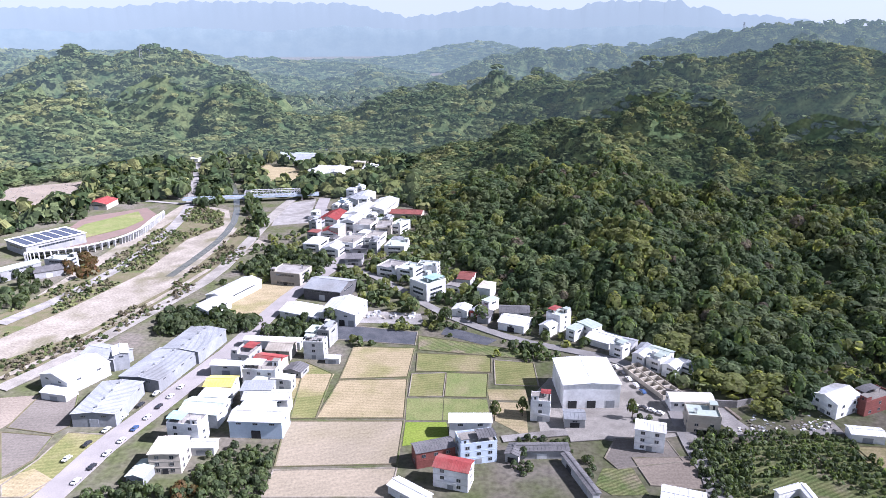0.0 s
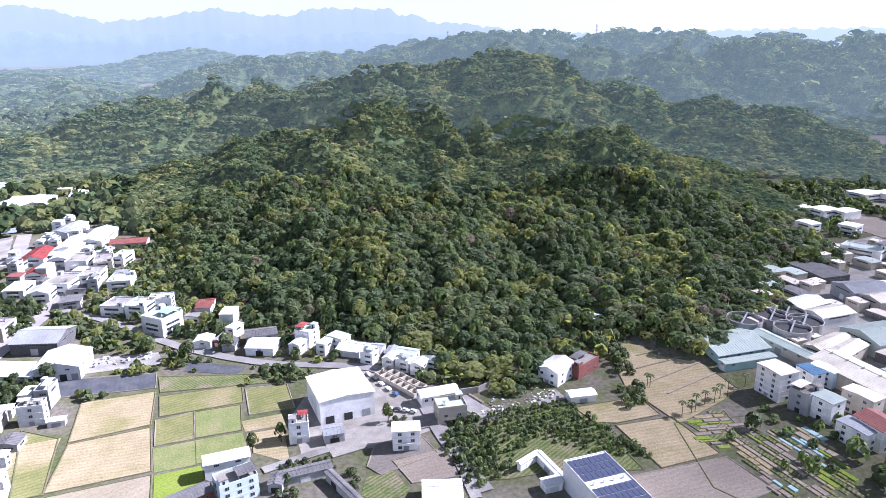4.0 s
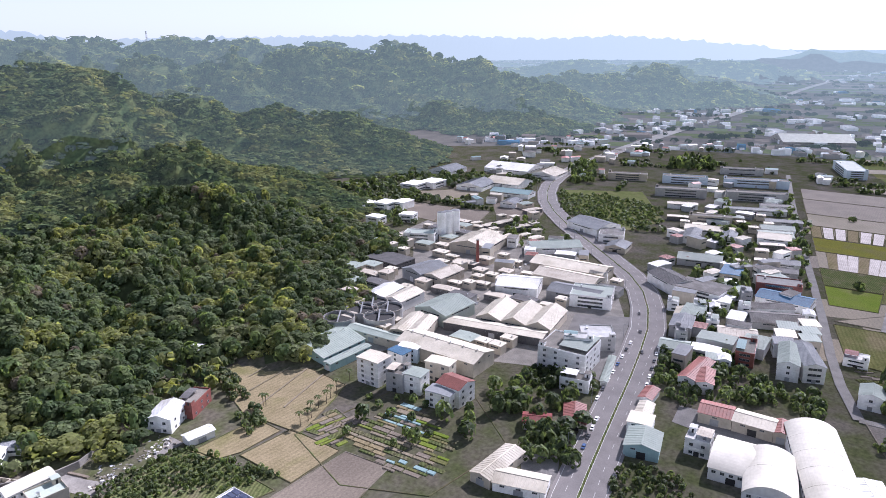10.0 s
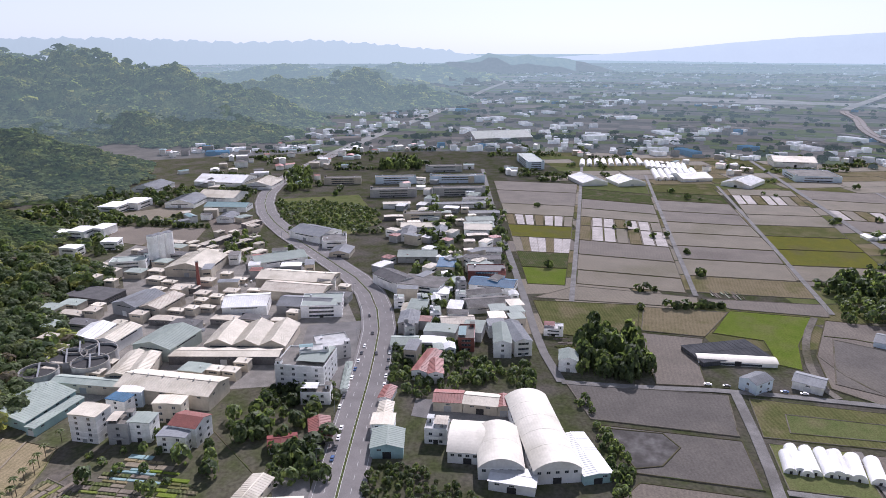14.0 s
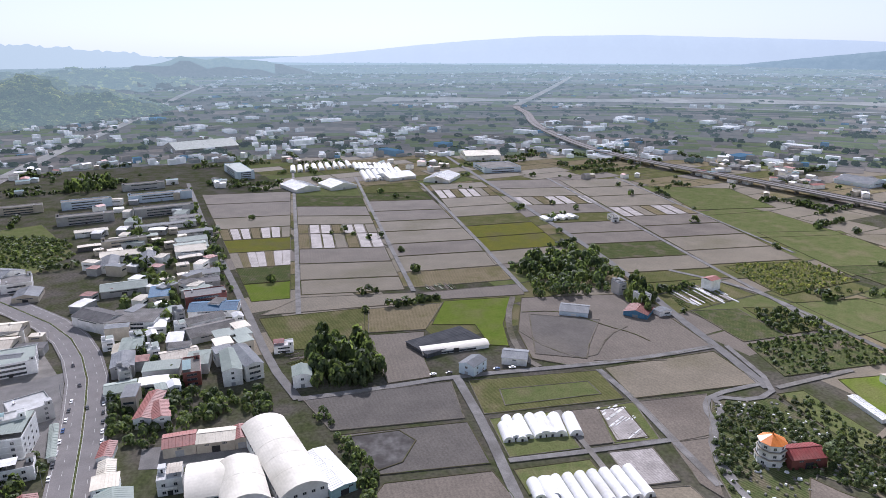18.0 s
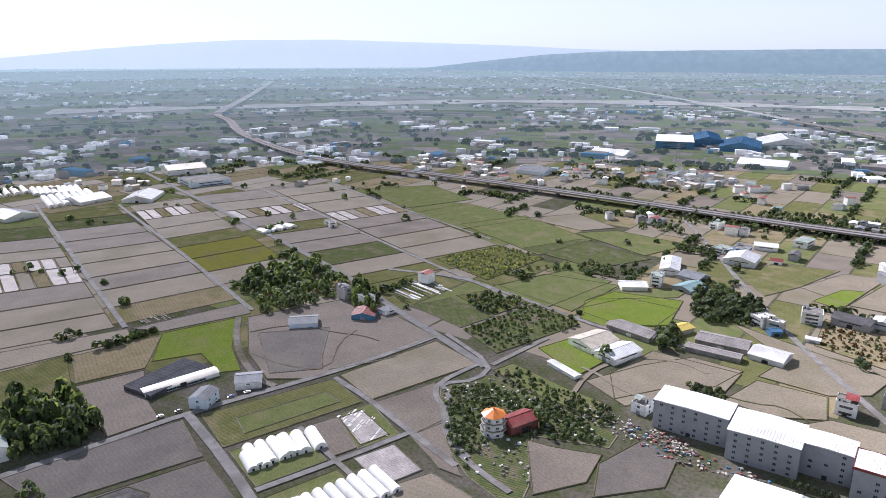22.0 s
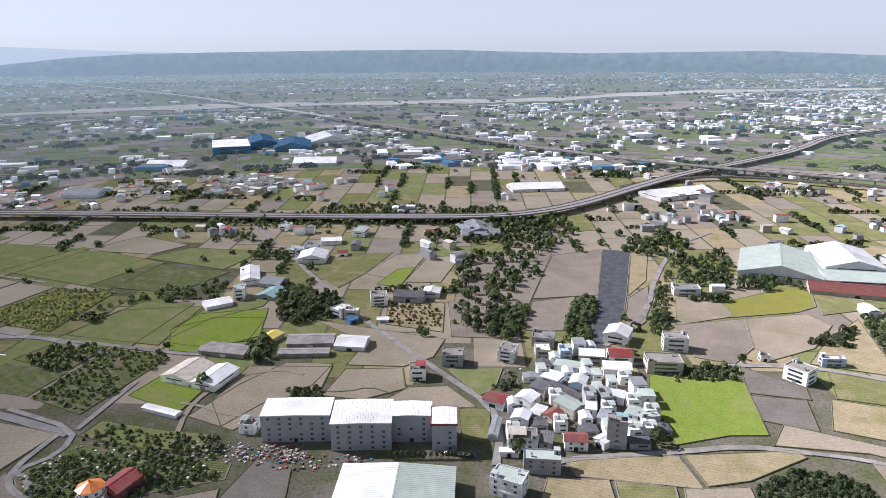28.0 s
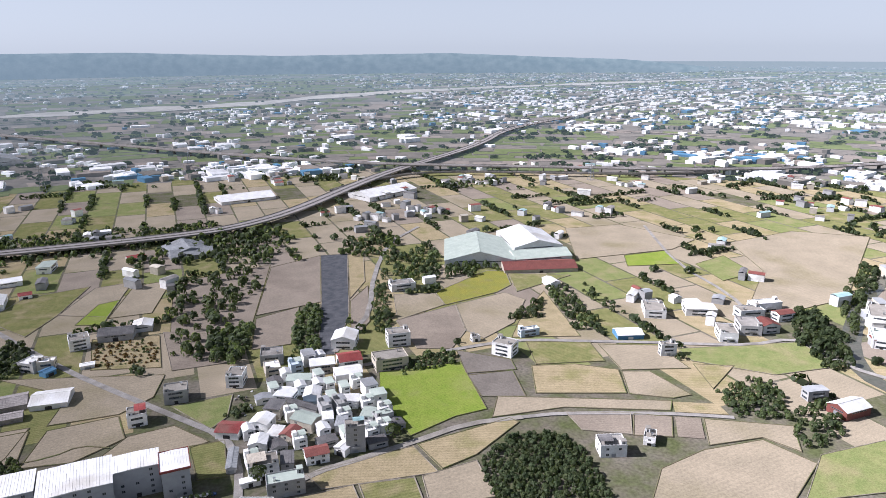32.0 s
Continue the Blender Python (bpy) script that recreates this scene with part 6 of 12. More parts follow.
def tank(x, y, r, h):
    root = thing("storage_tank", x, y, 0, 0, "open round concrete treatment tank with a rusty rim", "tank", "round tanks at the works")
    n = 28
    v, f = [], []
    for q, z in ((r, 0), (r, h), (r - 0.4, h), (r - 0.4, 2.0)):
        v += [(q * math.cos(2 * math.pi * k / n), q * math.sin(2 * math.pi * k / n), z) for k in range(n)]
    for s in range(3):
        f += [(s * n + k, s * n + (k + 1) % n, (s + 1) * n + (k + 1) % n, (s + 1) * n + k) for k in range(n)]
    part("shell", link_mesh("shell", v, f, "grey_wall"), root)
    part("liquid", tube(r - 0.4, 0.1, "dark", n), root, (0, 0, h - 1.8))
    part("rim", parapet_ring(r + 0.15, 0.3), root, (0, 0, h - 0.3))
    part("walkway", box(2 * r, 1.0, 0.15, "grey_metal"), root, (0, 0, h + 0.05), 35)


def parapet_ring(r, h, m="beige_rust"):
    key = ("ring", r, h, m)
    if key not in _cache:
        n = 28
        v = [(q * math.cos(2 * math.pi * k / n), q * math.sin(2 * math.pi * k / n), z) for q, z in ((r, 0), (r, h), (r - 0.4, h)) for k in range(n)]
        f = [(s * n + k, s * n + (k + 1) % n, (s + 1) * n + (k + 1) % n, (s + 1) * n + k) for s in range(2) for k in range(n)]
        _cache[key] = link_mesh("rim", v, f, m)
    return _cache[key]


def silo(x, y, r, h):
    root = thing("silo", x, y, 0, 0, "tall white cylindrical silo at the works", "silo", "silos at the works")
    part("shell", tube(r, h, "white", 18), root)
    part("roof", tube(r + 0.1, 1.2, "grey_metal", 18, 0.6), root, (0, 0, h))
    part("ladder", box(0.5, 0.2, h, "grey_metal"), root, (r + 0.1, 0, 0))


def chimney(x, y, h):
    root = thing("chimney", x, y, 0, 0, "brown brick chimney stack at the works", "chimney")
    part("shaft", tube(1.6, h, "maroon", 12, 1.1), root)
    part("rim", tube(1.35, 0.7, "concrete", 12), root, (0, 0, h))


def viaduct(pts, width, z, label):
    root = thing("viaduct", 0, 0, 0, 0, label, "viaduct", kind="structure")
    p = [Vector(q) for q in pts]
    for _ in range(2):
        q = [p[0]]
        for a, b in zip(p, p[1:]):
            q += [a * 0.75 + b * 0.25, a * 0.25 + b * 0.75]
        p = q + [p[-1]]
    for a, b in zip(p, p[1:]):
        ROUTES.extend((*a.lerp(b, j / 6), width / 2) for j in range(7))
    prof = [(-0.5 * width, 0.9, "concrete_pale"), (-0.5 * width + 0.4, 0.9, ""), (-0.5 * width + 0.4, 0.0, ""), (-0.6, 0, ""), (-0.6, 0.8, ""), (0.6, 0.8, ""), (0.6, 0, ""), (0.5 * width - 0.4, 0, ""), (0.5 * width - 0.4, 0.9, ""), (0.5 * width, 0.9, ""), (0.5 * width, -1.2, ""), (0.3 * width, -2.2, ""), (-0.3 * width, -2.2, ""), (-0.5 * width, -1.2, "")]
    v, f, mi = [], [], []
    n = len(prof)
    for k, a in enumerate(p):
        d = (p[min(k + 1, len(p) - 1)] - p[max(k - 1, 0)]).normalized()
        for u, h, _ in prof:
            v.append((a.x - d.y * -u, a.y + d.x * -u, z + h))
    for k in range(len(p) - 1):
        for j in range(n):
            f.append((k * n + j, k * n + (j + 1) % n, (k + 1) * n + (j + 1) % n, (k + 1) * n + j)[::-1])
            mi.append(1 if j in (2, 6) else 0)
    me = link_mesh("deck", v, f, ["concrete_pale", "asphalt"])
    me.polygons.foreach_set("material_index", mi)
    part("deck", me, root)
    run = 0.0
    for a, b in zip(p, p[1:]):
        run += (b - a).length
        if run > 38:
            run = 0
            ang = math.degrees(math.atan2((b - a).y, (b - a).x))
            pier = part("pier", box(2.2, width * 0.3, z - 2.2, "concrete"), root, (b.x, b.y, 0), ang)
            part("pier_cap", box(2.6, width * 0.62, 1.0, "concrete"), pier, (0, 0, z - 3.2))


# ---- fields and yards ----
sheet('riverbed', [(-281, 403.1), (-277.6, 725.7), (-260.5, 715), (-220.9, 689.4), (-199.7, 627), (-153.8, 570.5), (-186.2, 436.6), (-236, 330)], 0.050, 'gravel', 0.3, 'wide dry gravel bed of a river', 'riverbed')
sheet('bank', [(-285, 409.7), (-267.2, 510.1), (-262.7, 638.1), (-261.7, 715), (-220.7, 675.1), (-207.7, 627.1), (-225.7, 580), (-227.6, 489.5), (-246.2, 418.9), (-262.5, 373.2)], 0.090, 'bund', 0.3, 'scrubby brown-green bank beside the river', 'bank')
sheet('bank', [(-244.2, 343.4), (-216.2, 380.9), (-194.6, 458.7), (-188.2, 570.9), (-195.3, 670.2), (-163.1, 588.2), (-163.9, 520.3), (-182.3, 426.3), (-204.5, 357.4), (-228.3, 317.5)], 0.100, 'bund', 0.3, 'dry weedy bank beside the river', 'bank')
sheet('yard', [(132.5, 296.5), (175.2, 298), (173, 268.5), (130.2, 268.6)], 0.060, 'concrete_pale', 0.3, 'pale dusty scrap yard', 'yard')
sheet('yard', [(97.5, 345), (106, 337), (111, 300), (108, 268), (80.5, 262), (43.5, 271), (44.9, 304.8), (55, 322)], 0.070, 'concrete_pale', 0.3, 'pale paved yard round the white hall', 'yard')
sheet('pitch', [(-339.1, 556), (-341.5, 632.9), (-311.7, 683.4), (-291.7, 649.1), (-297.3, 618.2)], 0.450, 'grass', 0.3, 'mown green sports pitch inside the stadium', 'pitch')
sheet('running_track', [(-340.9, 546.4), (-355.5, 661), (-310, 700.5), (-279.4, 660), (-278.7, 618), (-307.2, 563.8)], 0.100, 'track', 0.3, 'faded reddish running track round the pitch', 'running_track')
sheet('cemetery_slope', [(-532.7, 812.3), (-547, 883.3), (-519.8, 944), (-443.1, 881.5), (-413.2, 764), (-426.5, 697.1), (-426.9, 640.2)], 0.701, 'soil', 0.3, 'brown terraced graveyard slope', 'cemetery_slope')
sheet('field', [(-264.2, 970.5), (-189.4, 916.8), (-164.2, 822.9), (-211.9, 807.1)], 0.105, 'stubble', 0.3, 'straw-coloured rice stubble field', 'field')
sheet('yard', [(-170.9, 713.7), (-139.4, 740), (-129.3, 636.4), (-162.2, 626.5)], 0.106, 'concrete', 0.3, 'worn concrete yard', 'yard')
sheet('field', [(-140.4, 466.4), (-100.2, 469.6), (-103.7, 446.6), (-108.7, 401.7), (-146.2, 413.2)], 0.108, 'stubble', 0.3, 'straw-coloured rice stubble field', 'field')
sheet('field', [(-219.3, 303), (-201.3, 305.6), (-198.8, 286.9), (-201.9, 274.7)], 0.110, 'soil', 0.3, 'bare ploughed brown field', 'field')
sheet('field', [(-201.3, 305.6), (-181.5, 305.5), (-170.9, 276.9), (-174.9, 269.9), (-199.9, 275.6)], 0.111, 'soil_dark', 0.3, 'dark moist tilled field', 'field')
sheet('field', [(-200.5, 272.4), (-174.4, 269), (-172.8, 250.5), (-178.8, 237)], 0.113, 'soil_dark', 0.3, 'dark moist tilled field', 'field')
sheet('field', [(-171.6, 250.5), (-169.7, 272.2), (-148.2, 269.7), (-157.1, 236.9), (-163, 225.6), (-171.7, 225.6), (-176.5, 233.4)], 0.114, 'stubble_green', 0.3, 'yellowing stubble field greening over', 'field')
sheet('field', [(-178.8, 237), (-169.4, 244.6), (-157.1, 236.9), (-160.8, 225.6), (-171.7, 225.6)], 0.116, 'stubble', 0.3, 'straw-coloured rice stubble field', 'field')
sheet('field', [(-75.9, 342.1), (-58.2, 327.4), (-59.3, 282.5), (-71.9, 282.6)], 0.118, 'stubble_green', 0.3, 'yellowing stubble field greening over', 'field')
sheet('field', [(-51.8, 360.7), (-16, 358.9), (-18.5, 323.4), (-54.3, 321.2)], 0.119, 'stubble', 0.3, 'straw-coloured rice stubble field', 'field')
sheet('field', [(-54.2, 320.5), (-18.5, 321.5), (-18.2, 282.7), (-59.9, 283)], 0.121, 'stubble', 0.3, 'straw-coloured rice stubble field', 'field')
sheet('field', [(-79, 327), (-57.6, 327.4), (-60.3, 304.7), (-74.9, 302)], 0.122, 'stubble', 0.3, 'straw-coloured rice stubble field', 'field')
sheet('field', [(-74.9, 302), (-60.1, 303.6), (-60.6, 282.5), (-71.9, 282.6)], 0.124, 'stubble_green', 0.3, 'yellowing stubble field greening over', 'field')
sheet('field', [(-73.4, 281.1), (-18.1, 280.8), (-19.1, 246.5), (-70.6, 244.8)], 0.126, 'soil_pale', 0.3, 'dry pale harvested paddy field', 'field')
sheet('field', [(-70.5, 243.2), (-19, 244.5), (-20.8, 224.9), (-71, 225.1)], 0.127, 'soil_pale', 0.3, 'dry pale harvested paddy field', 'field')
sheet('field', [(-14.8, 352.3), (26.9, 348.4), (25.5, 328.1), (-14.9, 329.7)], 0.129, 'stubble_green', 0.3, 'yellowing stubble field greening over', 'field')
sheet('field', [(-16.9, 327.2), (1.6, 328.3), (0, 302.6), (-17.6, 302.7)], 0.130, 'stubble_green', 0.3, 'yellowing stubble field greening over', 'field')
sheet('field', [(1.6, 328.3), (23.9, 326.9), (21.5, 301.4), (0.3, 302.6)], 0.132, 'grass', 0.3, 'rough green grassland plot', 'field')
sheet('field', [(27.5, 343.4), (49.4, 339.8), (48.8, 312.6), (26, 314.5)], 0.134, 'stubble_green', 0.3, 'yellowing stubble field greening over', 'field')
sheet('field', [(-18, 301.1), (0, 301), (-0.8, 280.7), (-17.6, 281.3)], 0.135, 'grass', 0.3, 'rough green grassland plot', 'field')
sheet('field', [(0.3, 301), (21.3, 299.7), (21.8, 282), (-0.3, 281.2)], 0.137, 'grass', 0.3, 'rough green grassland plot', 'field')
sheet('field', [(22, 309.9), (41.3, 309.7), (41.4, 298.5), (22.5, 299.7)], 0.138, 'stubble', 0.3, 'straw-coloured rice stubble field', 'field')
sheet('field', [(22.9, 297.5), (39.8, 296.3), (37.6, 266.3), (23.6, 280.5)], 0.140, 'stubble', 0.3, 'straw-coloured rice stubble field', 'field')
sheet('field', [(-17.5, 279.3), (1.3, 279.2), (2.5, 265.2), (-18, 260.1)], 0.142, 'grass_bright', 0.3, 'bright green paddy field', 'field')
sheet('field', [(-75.5, 395.1), (-15.2, 380.9), (-16.1, 361.9), (-71.5, 371.6)], 0.143, 'net', 0.3, 'plot covered with dark mulch film', 'field')
sheet('field', [(-15, 376), (46.5, 354), (43.7, 344), (-14.3, 355.9)], 0.145, 'crop', 0.3, 'field of low green crop rows', 'field')
sheet('field', [(1.9, 389.2), (31.6, 369.2), (24.6, 361.6), (-1.5, 377.5)], 0.146, 'net', 0.3, 'plot covered with dark mulch film', 'field')
sheet('yard', [(-68.1, 417.3), (-14.3, 409.2), (-12, 392), (-74, 396.9)], 0.148, 'concrete', 0.3, 'worn concrete yard', 'yard')
sheet('field', [(75.9, 266.2), (98.5, 264), (100.5, 247.6), (71.4, 242.5), (67.4, 250.5)], 0.150, 'soil_dark', 0.3, 'dark moist tilled field', 'field')
sheet('field', [(79.1, 250.8), (103.4, 251.3), (105.6, 228.1), (81.7, 231.8)], 0.151, 'soil', 0.3, 'bare ploughed brown field', 'field')
sheet('field', [(65.4, 243.4), (77.9, 243.2), (79.7, 226.1), (65.2, 225.9), (60, 232.4)], 0.153, 'crop', 0.3, 'field of low green crop rows', 'field')
sheet('yard', [(55, 292), (86.1, 286.3), (102.5, 274.7), (83.4, 268.5), (56.5, 268.3)], 0.154, 'concrete_pale', 0.3, 'pale concrete yard', 'yard')
sheet('yard', [(103.8, 338.6), (113.1, 303.7), (118.2, 292.3), (107.1, 287.3), (102.8, 301), (96.3, 330.3)], 0.156, 'concrete_pale', 0.3, 'pale concrete yard', 'yard')
sheet('yard', [(130.7, 292.2), (179.7, 299.9), (179.2, 268.3), (130, 266.4), (127.2, 277)], 0.158, 'concrete', 0.3, 'worn concrete yard', 'yard')
sheet('field', [(106.8, 260), (125.9, 260.8), (177.6, 264.7), (179.8, 238.7), (177.2, 202.2), (137, 216.7), (119.5, 218.9), (104.1, 224.5)], 0.159, 'crop', 0.3, 'field of low green crop rows', 'field')
sheet('field', [(234.1, 312.5), (266.4, 317.9), (275.3, 295.8), (268.1, 240.9), (251.4, 234.9), (216, 225.6), (214.6, 266.8)], 0.161, 'stubble', 0.3, 'straw-coloured rice stubble field', 'field')
sheet('field', [(175.9, 259.4), (214.8, 255.4), (213.3, 236.2), (188.8, 238), (175.8, 244.3)], 0.162, 'stubble', 0.3, 'straw-coloured rice stubble field', 'field')
sheet('field', [(186.7, 237.2), (217.3, 233.1), (216, 199), (184.4, 200.4)], 0.164, 'stubble', 0.3, 'straw-coloured rice stubble field', 'field')
sheet('field', [(168.1, 201.3), (216.8, 196.5), (217.9, 170.8), (160.7, 164.7), (140.9, 181.5)], 0.166, 'soil', 0.3, 'bare ploughed brown field', 'field')
sheet('field', [(218.9, 227.1), (245.4, 228.4), (239, 209.6), (220.8, 204.1)], 0.167, 'crop', 0.3, 'field of low green crop rows', 'field')
sheet('field', [(213.9, 228.1), (279, 213.7), (297.6, 172.8), (263.3, 133.3), (210.2, 143.5), (195, 181.5)], 0.090, 'ground', 0.3, 'overgrown allotment ground', 'field')
sheet('yard', [(276.7, 269.6), (485.4, 409.9), (639.3, 421), (589.5, 246.3), (520.6, 174), (445.3, 137.3), (368.1, 127.6), (349.7, 156.2), (339.8, 185.7), (347, 236.9)], 0.080, 'concrete_pale', 0.3, 'worn concrete works yard', 'yard')
sheet('yard', [(439.3, 173), (454.8, 136.7), (397, 125.2), (349.8, 119.1), (371, 156.3)], 0.169, 'asphalt_old', 0.3, 'worn grey asphalt yard', 'yard')
sheet('yard', [(348, 74.4), (347.5, 23.3), (327.5, 12.7), (325.3, 52.4), (328.7, 73.2)], 0.170, 'asphalt_old', 0.3, 'worn grey asphalt yard', 'yard')
sheet('yard', [(260.2, 125.6), (269.5, 109.3), (244.6, 99.7), (240.6, 114.1)], 0.172, 'asphalt_old', 0.3, 'worn grey asphalt yard', 'yard')
sheet('field', [(840.4, 363.2), (885.6, 266), (740.5, 195.5), (682.8, 217.8), (729.6, 287.9)], 0.174, 'grass', 0.3, 'rough green grassland plot', 'field')
sheet('field', [(676.4, 485.5), (678.1, 427.1), (607.9, 407.8), (617.7, 459)], 0.175, 'soil', 0.3, 'bare ploughed brown field', 'field')
sheet('field', [(678.1, 427.1), (685.2, 380.6), (609.7, 359.4), (607.1, 410.7)], 0.177, 'soil', 0.3, 'bare ploughed brown field', 'field')
sheet('field', [(727.9, 403.6), (732.3, 331.8), (657.4, 311.8), (668.3, 364.6)], 0.178, 'soil', 0.3, 'bare ploughed brown field', 'field')
sheet('field', [(727.9, 520.9), (796.8, 457.1), (722.6, 423.3), (697.4, 461.4)], 0.180, 'soil_pale', 0.3, 'dry pale harvested paddy field', 'field')
sheet('field', [(1487.6, 609.8), (1510.4, 521.4), (1368.3, 485.1), (1347.3, 565.6)], 0.182, 'grass', 0.3, 'rough green grassland plot', 'field')
# farmland grid: bare plots take soil one step paler, painting in some haze
sheet('field', [(557.1, 21.9), (557.9, -9.9), (603.5, -11.8), (603.4, 29.3)], 0.183, 'grass_bright', 0.3, 'bright green paddy field', 'field')
sheet('field', [(604.6, 29.5), (604.7, -11.8), (652.3, -13.7), (653, 37.3)], 0.185, 'crop', 0.3, 'field of low green crop rows', 'field')
sheet('field', [(654.2, 37.3), (654.1, 30.4), (705.9, 37.3), (706.1, 45.6)], 0.186, 'soil_pale', 0.3, 'dry pale harvested paddy field', 'field')
sheet('field', [(654.1, 30), (654, 23.1), (705.7, 28.5), (705.9, 36.8)], 0.188, 'stubble', 0.3, 'straw-coloured rice stubble field', 'field')
sheet('field', [(654, 22.6), (653.9, 15.7), (705.4, 19.7), (705.6, 28)], 0.190, 'film', 0.3, 'plot covered with pale plastic film', 'field')
sheet('field', [(653.9, 15.3), (653.8, 8.4), (705.2, 10.8), (705.4, 19.2)], 0.191, 'film', 0.3, 'plot covered with pale plastic film', 'field')
sheet('field', [(653.8, 8), (653.7, 1.1), (705, 2), (705.2, 10.3)], 0.193, 'stubble', 0.3, 'straw-coloured rice stubble field', 'field')
sheet('field', [(653.7, 0.7), (653.6, -6.3), (704.8, -6.8), (705, 1.5)], 0.194, 'film', 0.3, 'plot covered with pale plastic film', 'field')
sheet('field', [(653.6, -6.7), (653.5, -13.6), (704.6, -15.6), (704.8, -7.3)], 0.196, 'film', 0.3, 'plot covered with pale plastic film', 'field')
sheet('field', [(707.3, 46), (705.7, -15.9), (755.2, -17.9), (757.5, 54.1)], 0.198, 'grass_yellow', 0.3, 'yellow-green flowering crop field', 'field')
sheet('field', [(758.7, 54), (758.4, 44.3), (807.3, 50.8), (807.7, 61.9)], 0.199, 'stubble', 0.3, 'straw-coloured rice stubble field', 'field')
sheet('field', [(758.3, 43.7), (758, 33.9), (806.9, 39.1), (807.3, 50.1)], 0.201, 'film', 0.3, 'plot covered with pale plastic film', 'field')
sheet('field', [(758, 33.4), (757.7, 23.6), (806.4, 27.3), (806.9, 38.4)], 0.202, 'film', 0.3, 'plot covered with pale plastic film', 'field')
sheet('field', [(757.7, 23.1), (757.4, 13.3), (806, 15.6), (806.4, 26.7)], 0.204, 'stubble', 0.3, 'straw-coloured rice stubble field', 'field')
sheet('field', [(757.3, 12.7), (757, 3), (805.5, 3.9), (806, 15)], 0.206, 'film', 0.3, 'plot covered with pale plastic film', 'field')
sheet('field', [(757, 2.4), (756.7, -7.3), (805.1, -7.8), (805.5, 3.2)], 0.207, 'film', 0.3, 'plot covered with pale plastic film', 'field')
sheet('field', [(756.7, -7.9), (756.3, -17.6), (804.6, -19.6), (805.1, -8.5)], 0.209, 'soil_pale', 0.3, 'dry pale harvested paddy field', 'field')
sheet('field', [(808.9, 62.4), (805.8, -19.9), (860.5, -22.1), (864.5, 71.3)], 0.210, 'soil_pale', 0.3, 'dry pale harvested paddy field', 'field')
sheet('field', [(865.7, 71.5), (861.7, -22.2), (942.3, -25.4), (947.7, 84.7)], 0.212, 'soil', 0.3, 'bare ploughed brown field', 'field')
sheet('field', [(948.9, 84.9), (943.5, -25.5), (1009.7, -28.2), (1016.2, 95.7)], 0.214, 'soil', 0.3, 'bare ploughed brown field', 'field')
sheet('field', [(563.8, -18.8), (554.7, -107.4), (591.9, -108.9), (602.4, -20.2)], 0.215, 'soil_pale', 0.3, 'dry pale harvested paddy field', 'field')
sheet('field', [(603.6, -20.2), (593.1, -109), (639.1, -110.8), (651.5, -22)], 0.217, 'soil_pale', 0.3, 'dry pale harvested paddy field', 'field')
sheet('field', [(652.7, -22), (640.3, -110.8), (689.8, -112.8), (704.1, -23.9)], 0.218, 'soil', 0.3, 'bare ploughed brown field', 'field')
sheet('field', [(705.3, -24.3), (703.3, -36.3), (762.9, -38.5), (765.1, -26.5)], 0.220, 'stubble', 0.3, 'straw-coloured rice stubble field', 'field')
sheet('field', [(703.2, -37), (701.3, -49), (760.5, -51.2), (762.7, -39.2)], 0.222, 'film', 0.3, 'plot covered with pale plastic film', 'field')
sheet('field', [(701.1, -49.7), (699.2, -61.7), (758.1, -63.9), (760.4, -51.9)], 0.223, 'film', 0.3, 'plot covered with pale plastic film', 'field')
sheet('field', [(699.1, -62.4), (697.1, -74.4), (755.7, -76.6), (758, -64.6)], 0.225, 'soil_pale', 0.3, 'dry pale harvested paddy field', 'field')
sheet('field', [(697, -75.1), (695.1, -87.1), (753.4, -89.3), (755.6, -77.3)], 0.226, 'stubble', 0.3, 'straw-coloured rice stubble field', 'field')
sheet('field', [(695, -87.8), (693, -99.8), (751, -102.1), (753.2, -90)], 0.228, 'film', 0.3, 'plot covered with pale plastic film', 'field')
sheet('field', [(692.9, -100.5), (691, -112.5), (748.6, -114.8), (750.8, -102.8)], 0.230, 'film', 0.3, 'plot covered with pale plastic film', 'field')
sheet('field', [(766.3, -26.5), (764.1, -38.5), (805.4, -40), (807.8, -28)], 0.231, 'stubble', 0.3, 'straw-coloured rice stubble field', 'field')
sheet('field', [(763.9, -39.2), (761.7, -51.2), (802.8, -52.8), (805.2, -40.7)], 0.233, 'film', 0.3, 'plot covered with pale plastic film', 'field')
sheet('field', [(761.6, -51.9), (759.3, -63.9), (800.1, -65.5), (802.6, -53.5)], 0.234, 'film', 0.3, 'plot covered with pale plastic film', 'field')
sheet('field', [(759.2, -64.7), (756.9, -76.7), (797.5, -78.2), (800, -66.2)], 0.236, 'stubble', 0.3, 'straw-coloured rice stubble field', 'field')
sheet('field', [(756.8, -77.4), (754.5, -89.4), (794.9, -90.9), (797.4, -78.9)], 0.238, 'film', 0.3, 'plot covered with pale plastic film', 'field')
sheet('field', [(754.4, -90.1), (752.1, -102.1), (792.3, -103.7), (794.8, -91.7)], 0.239, 'film', 0.3, 'plot covered with pale plastic film', 'field')
sheet('field', [(752, -102.8), (749.7, -114.8), (789.7, -116.4), (792.2, -104.4)], 0.241, 'soil_pale', 0.3, 'dry pale harvested paddy field', 'field')
sheet('field', [(809.1, -27.7), (790.8, -116.8), (832.2, -118.4), (852.2, -29.3)], 0.242, 'soil_pale', 0.3, 'dry pale harvested paddy field', 'field')
sheet('field', [(853.4, -29.3), (833.4, -118.5), (886.1, -120.6), (908.2, -31.3)], 0.244, 'soil', 0.3, 'bare ploughed brown field', 'field')
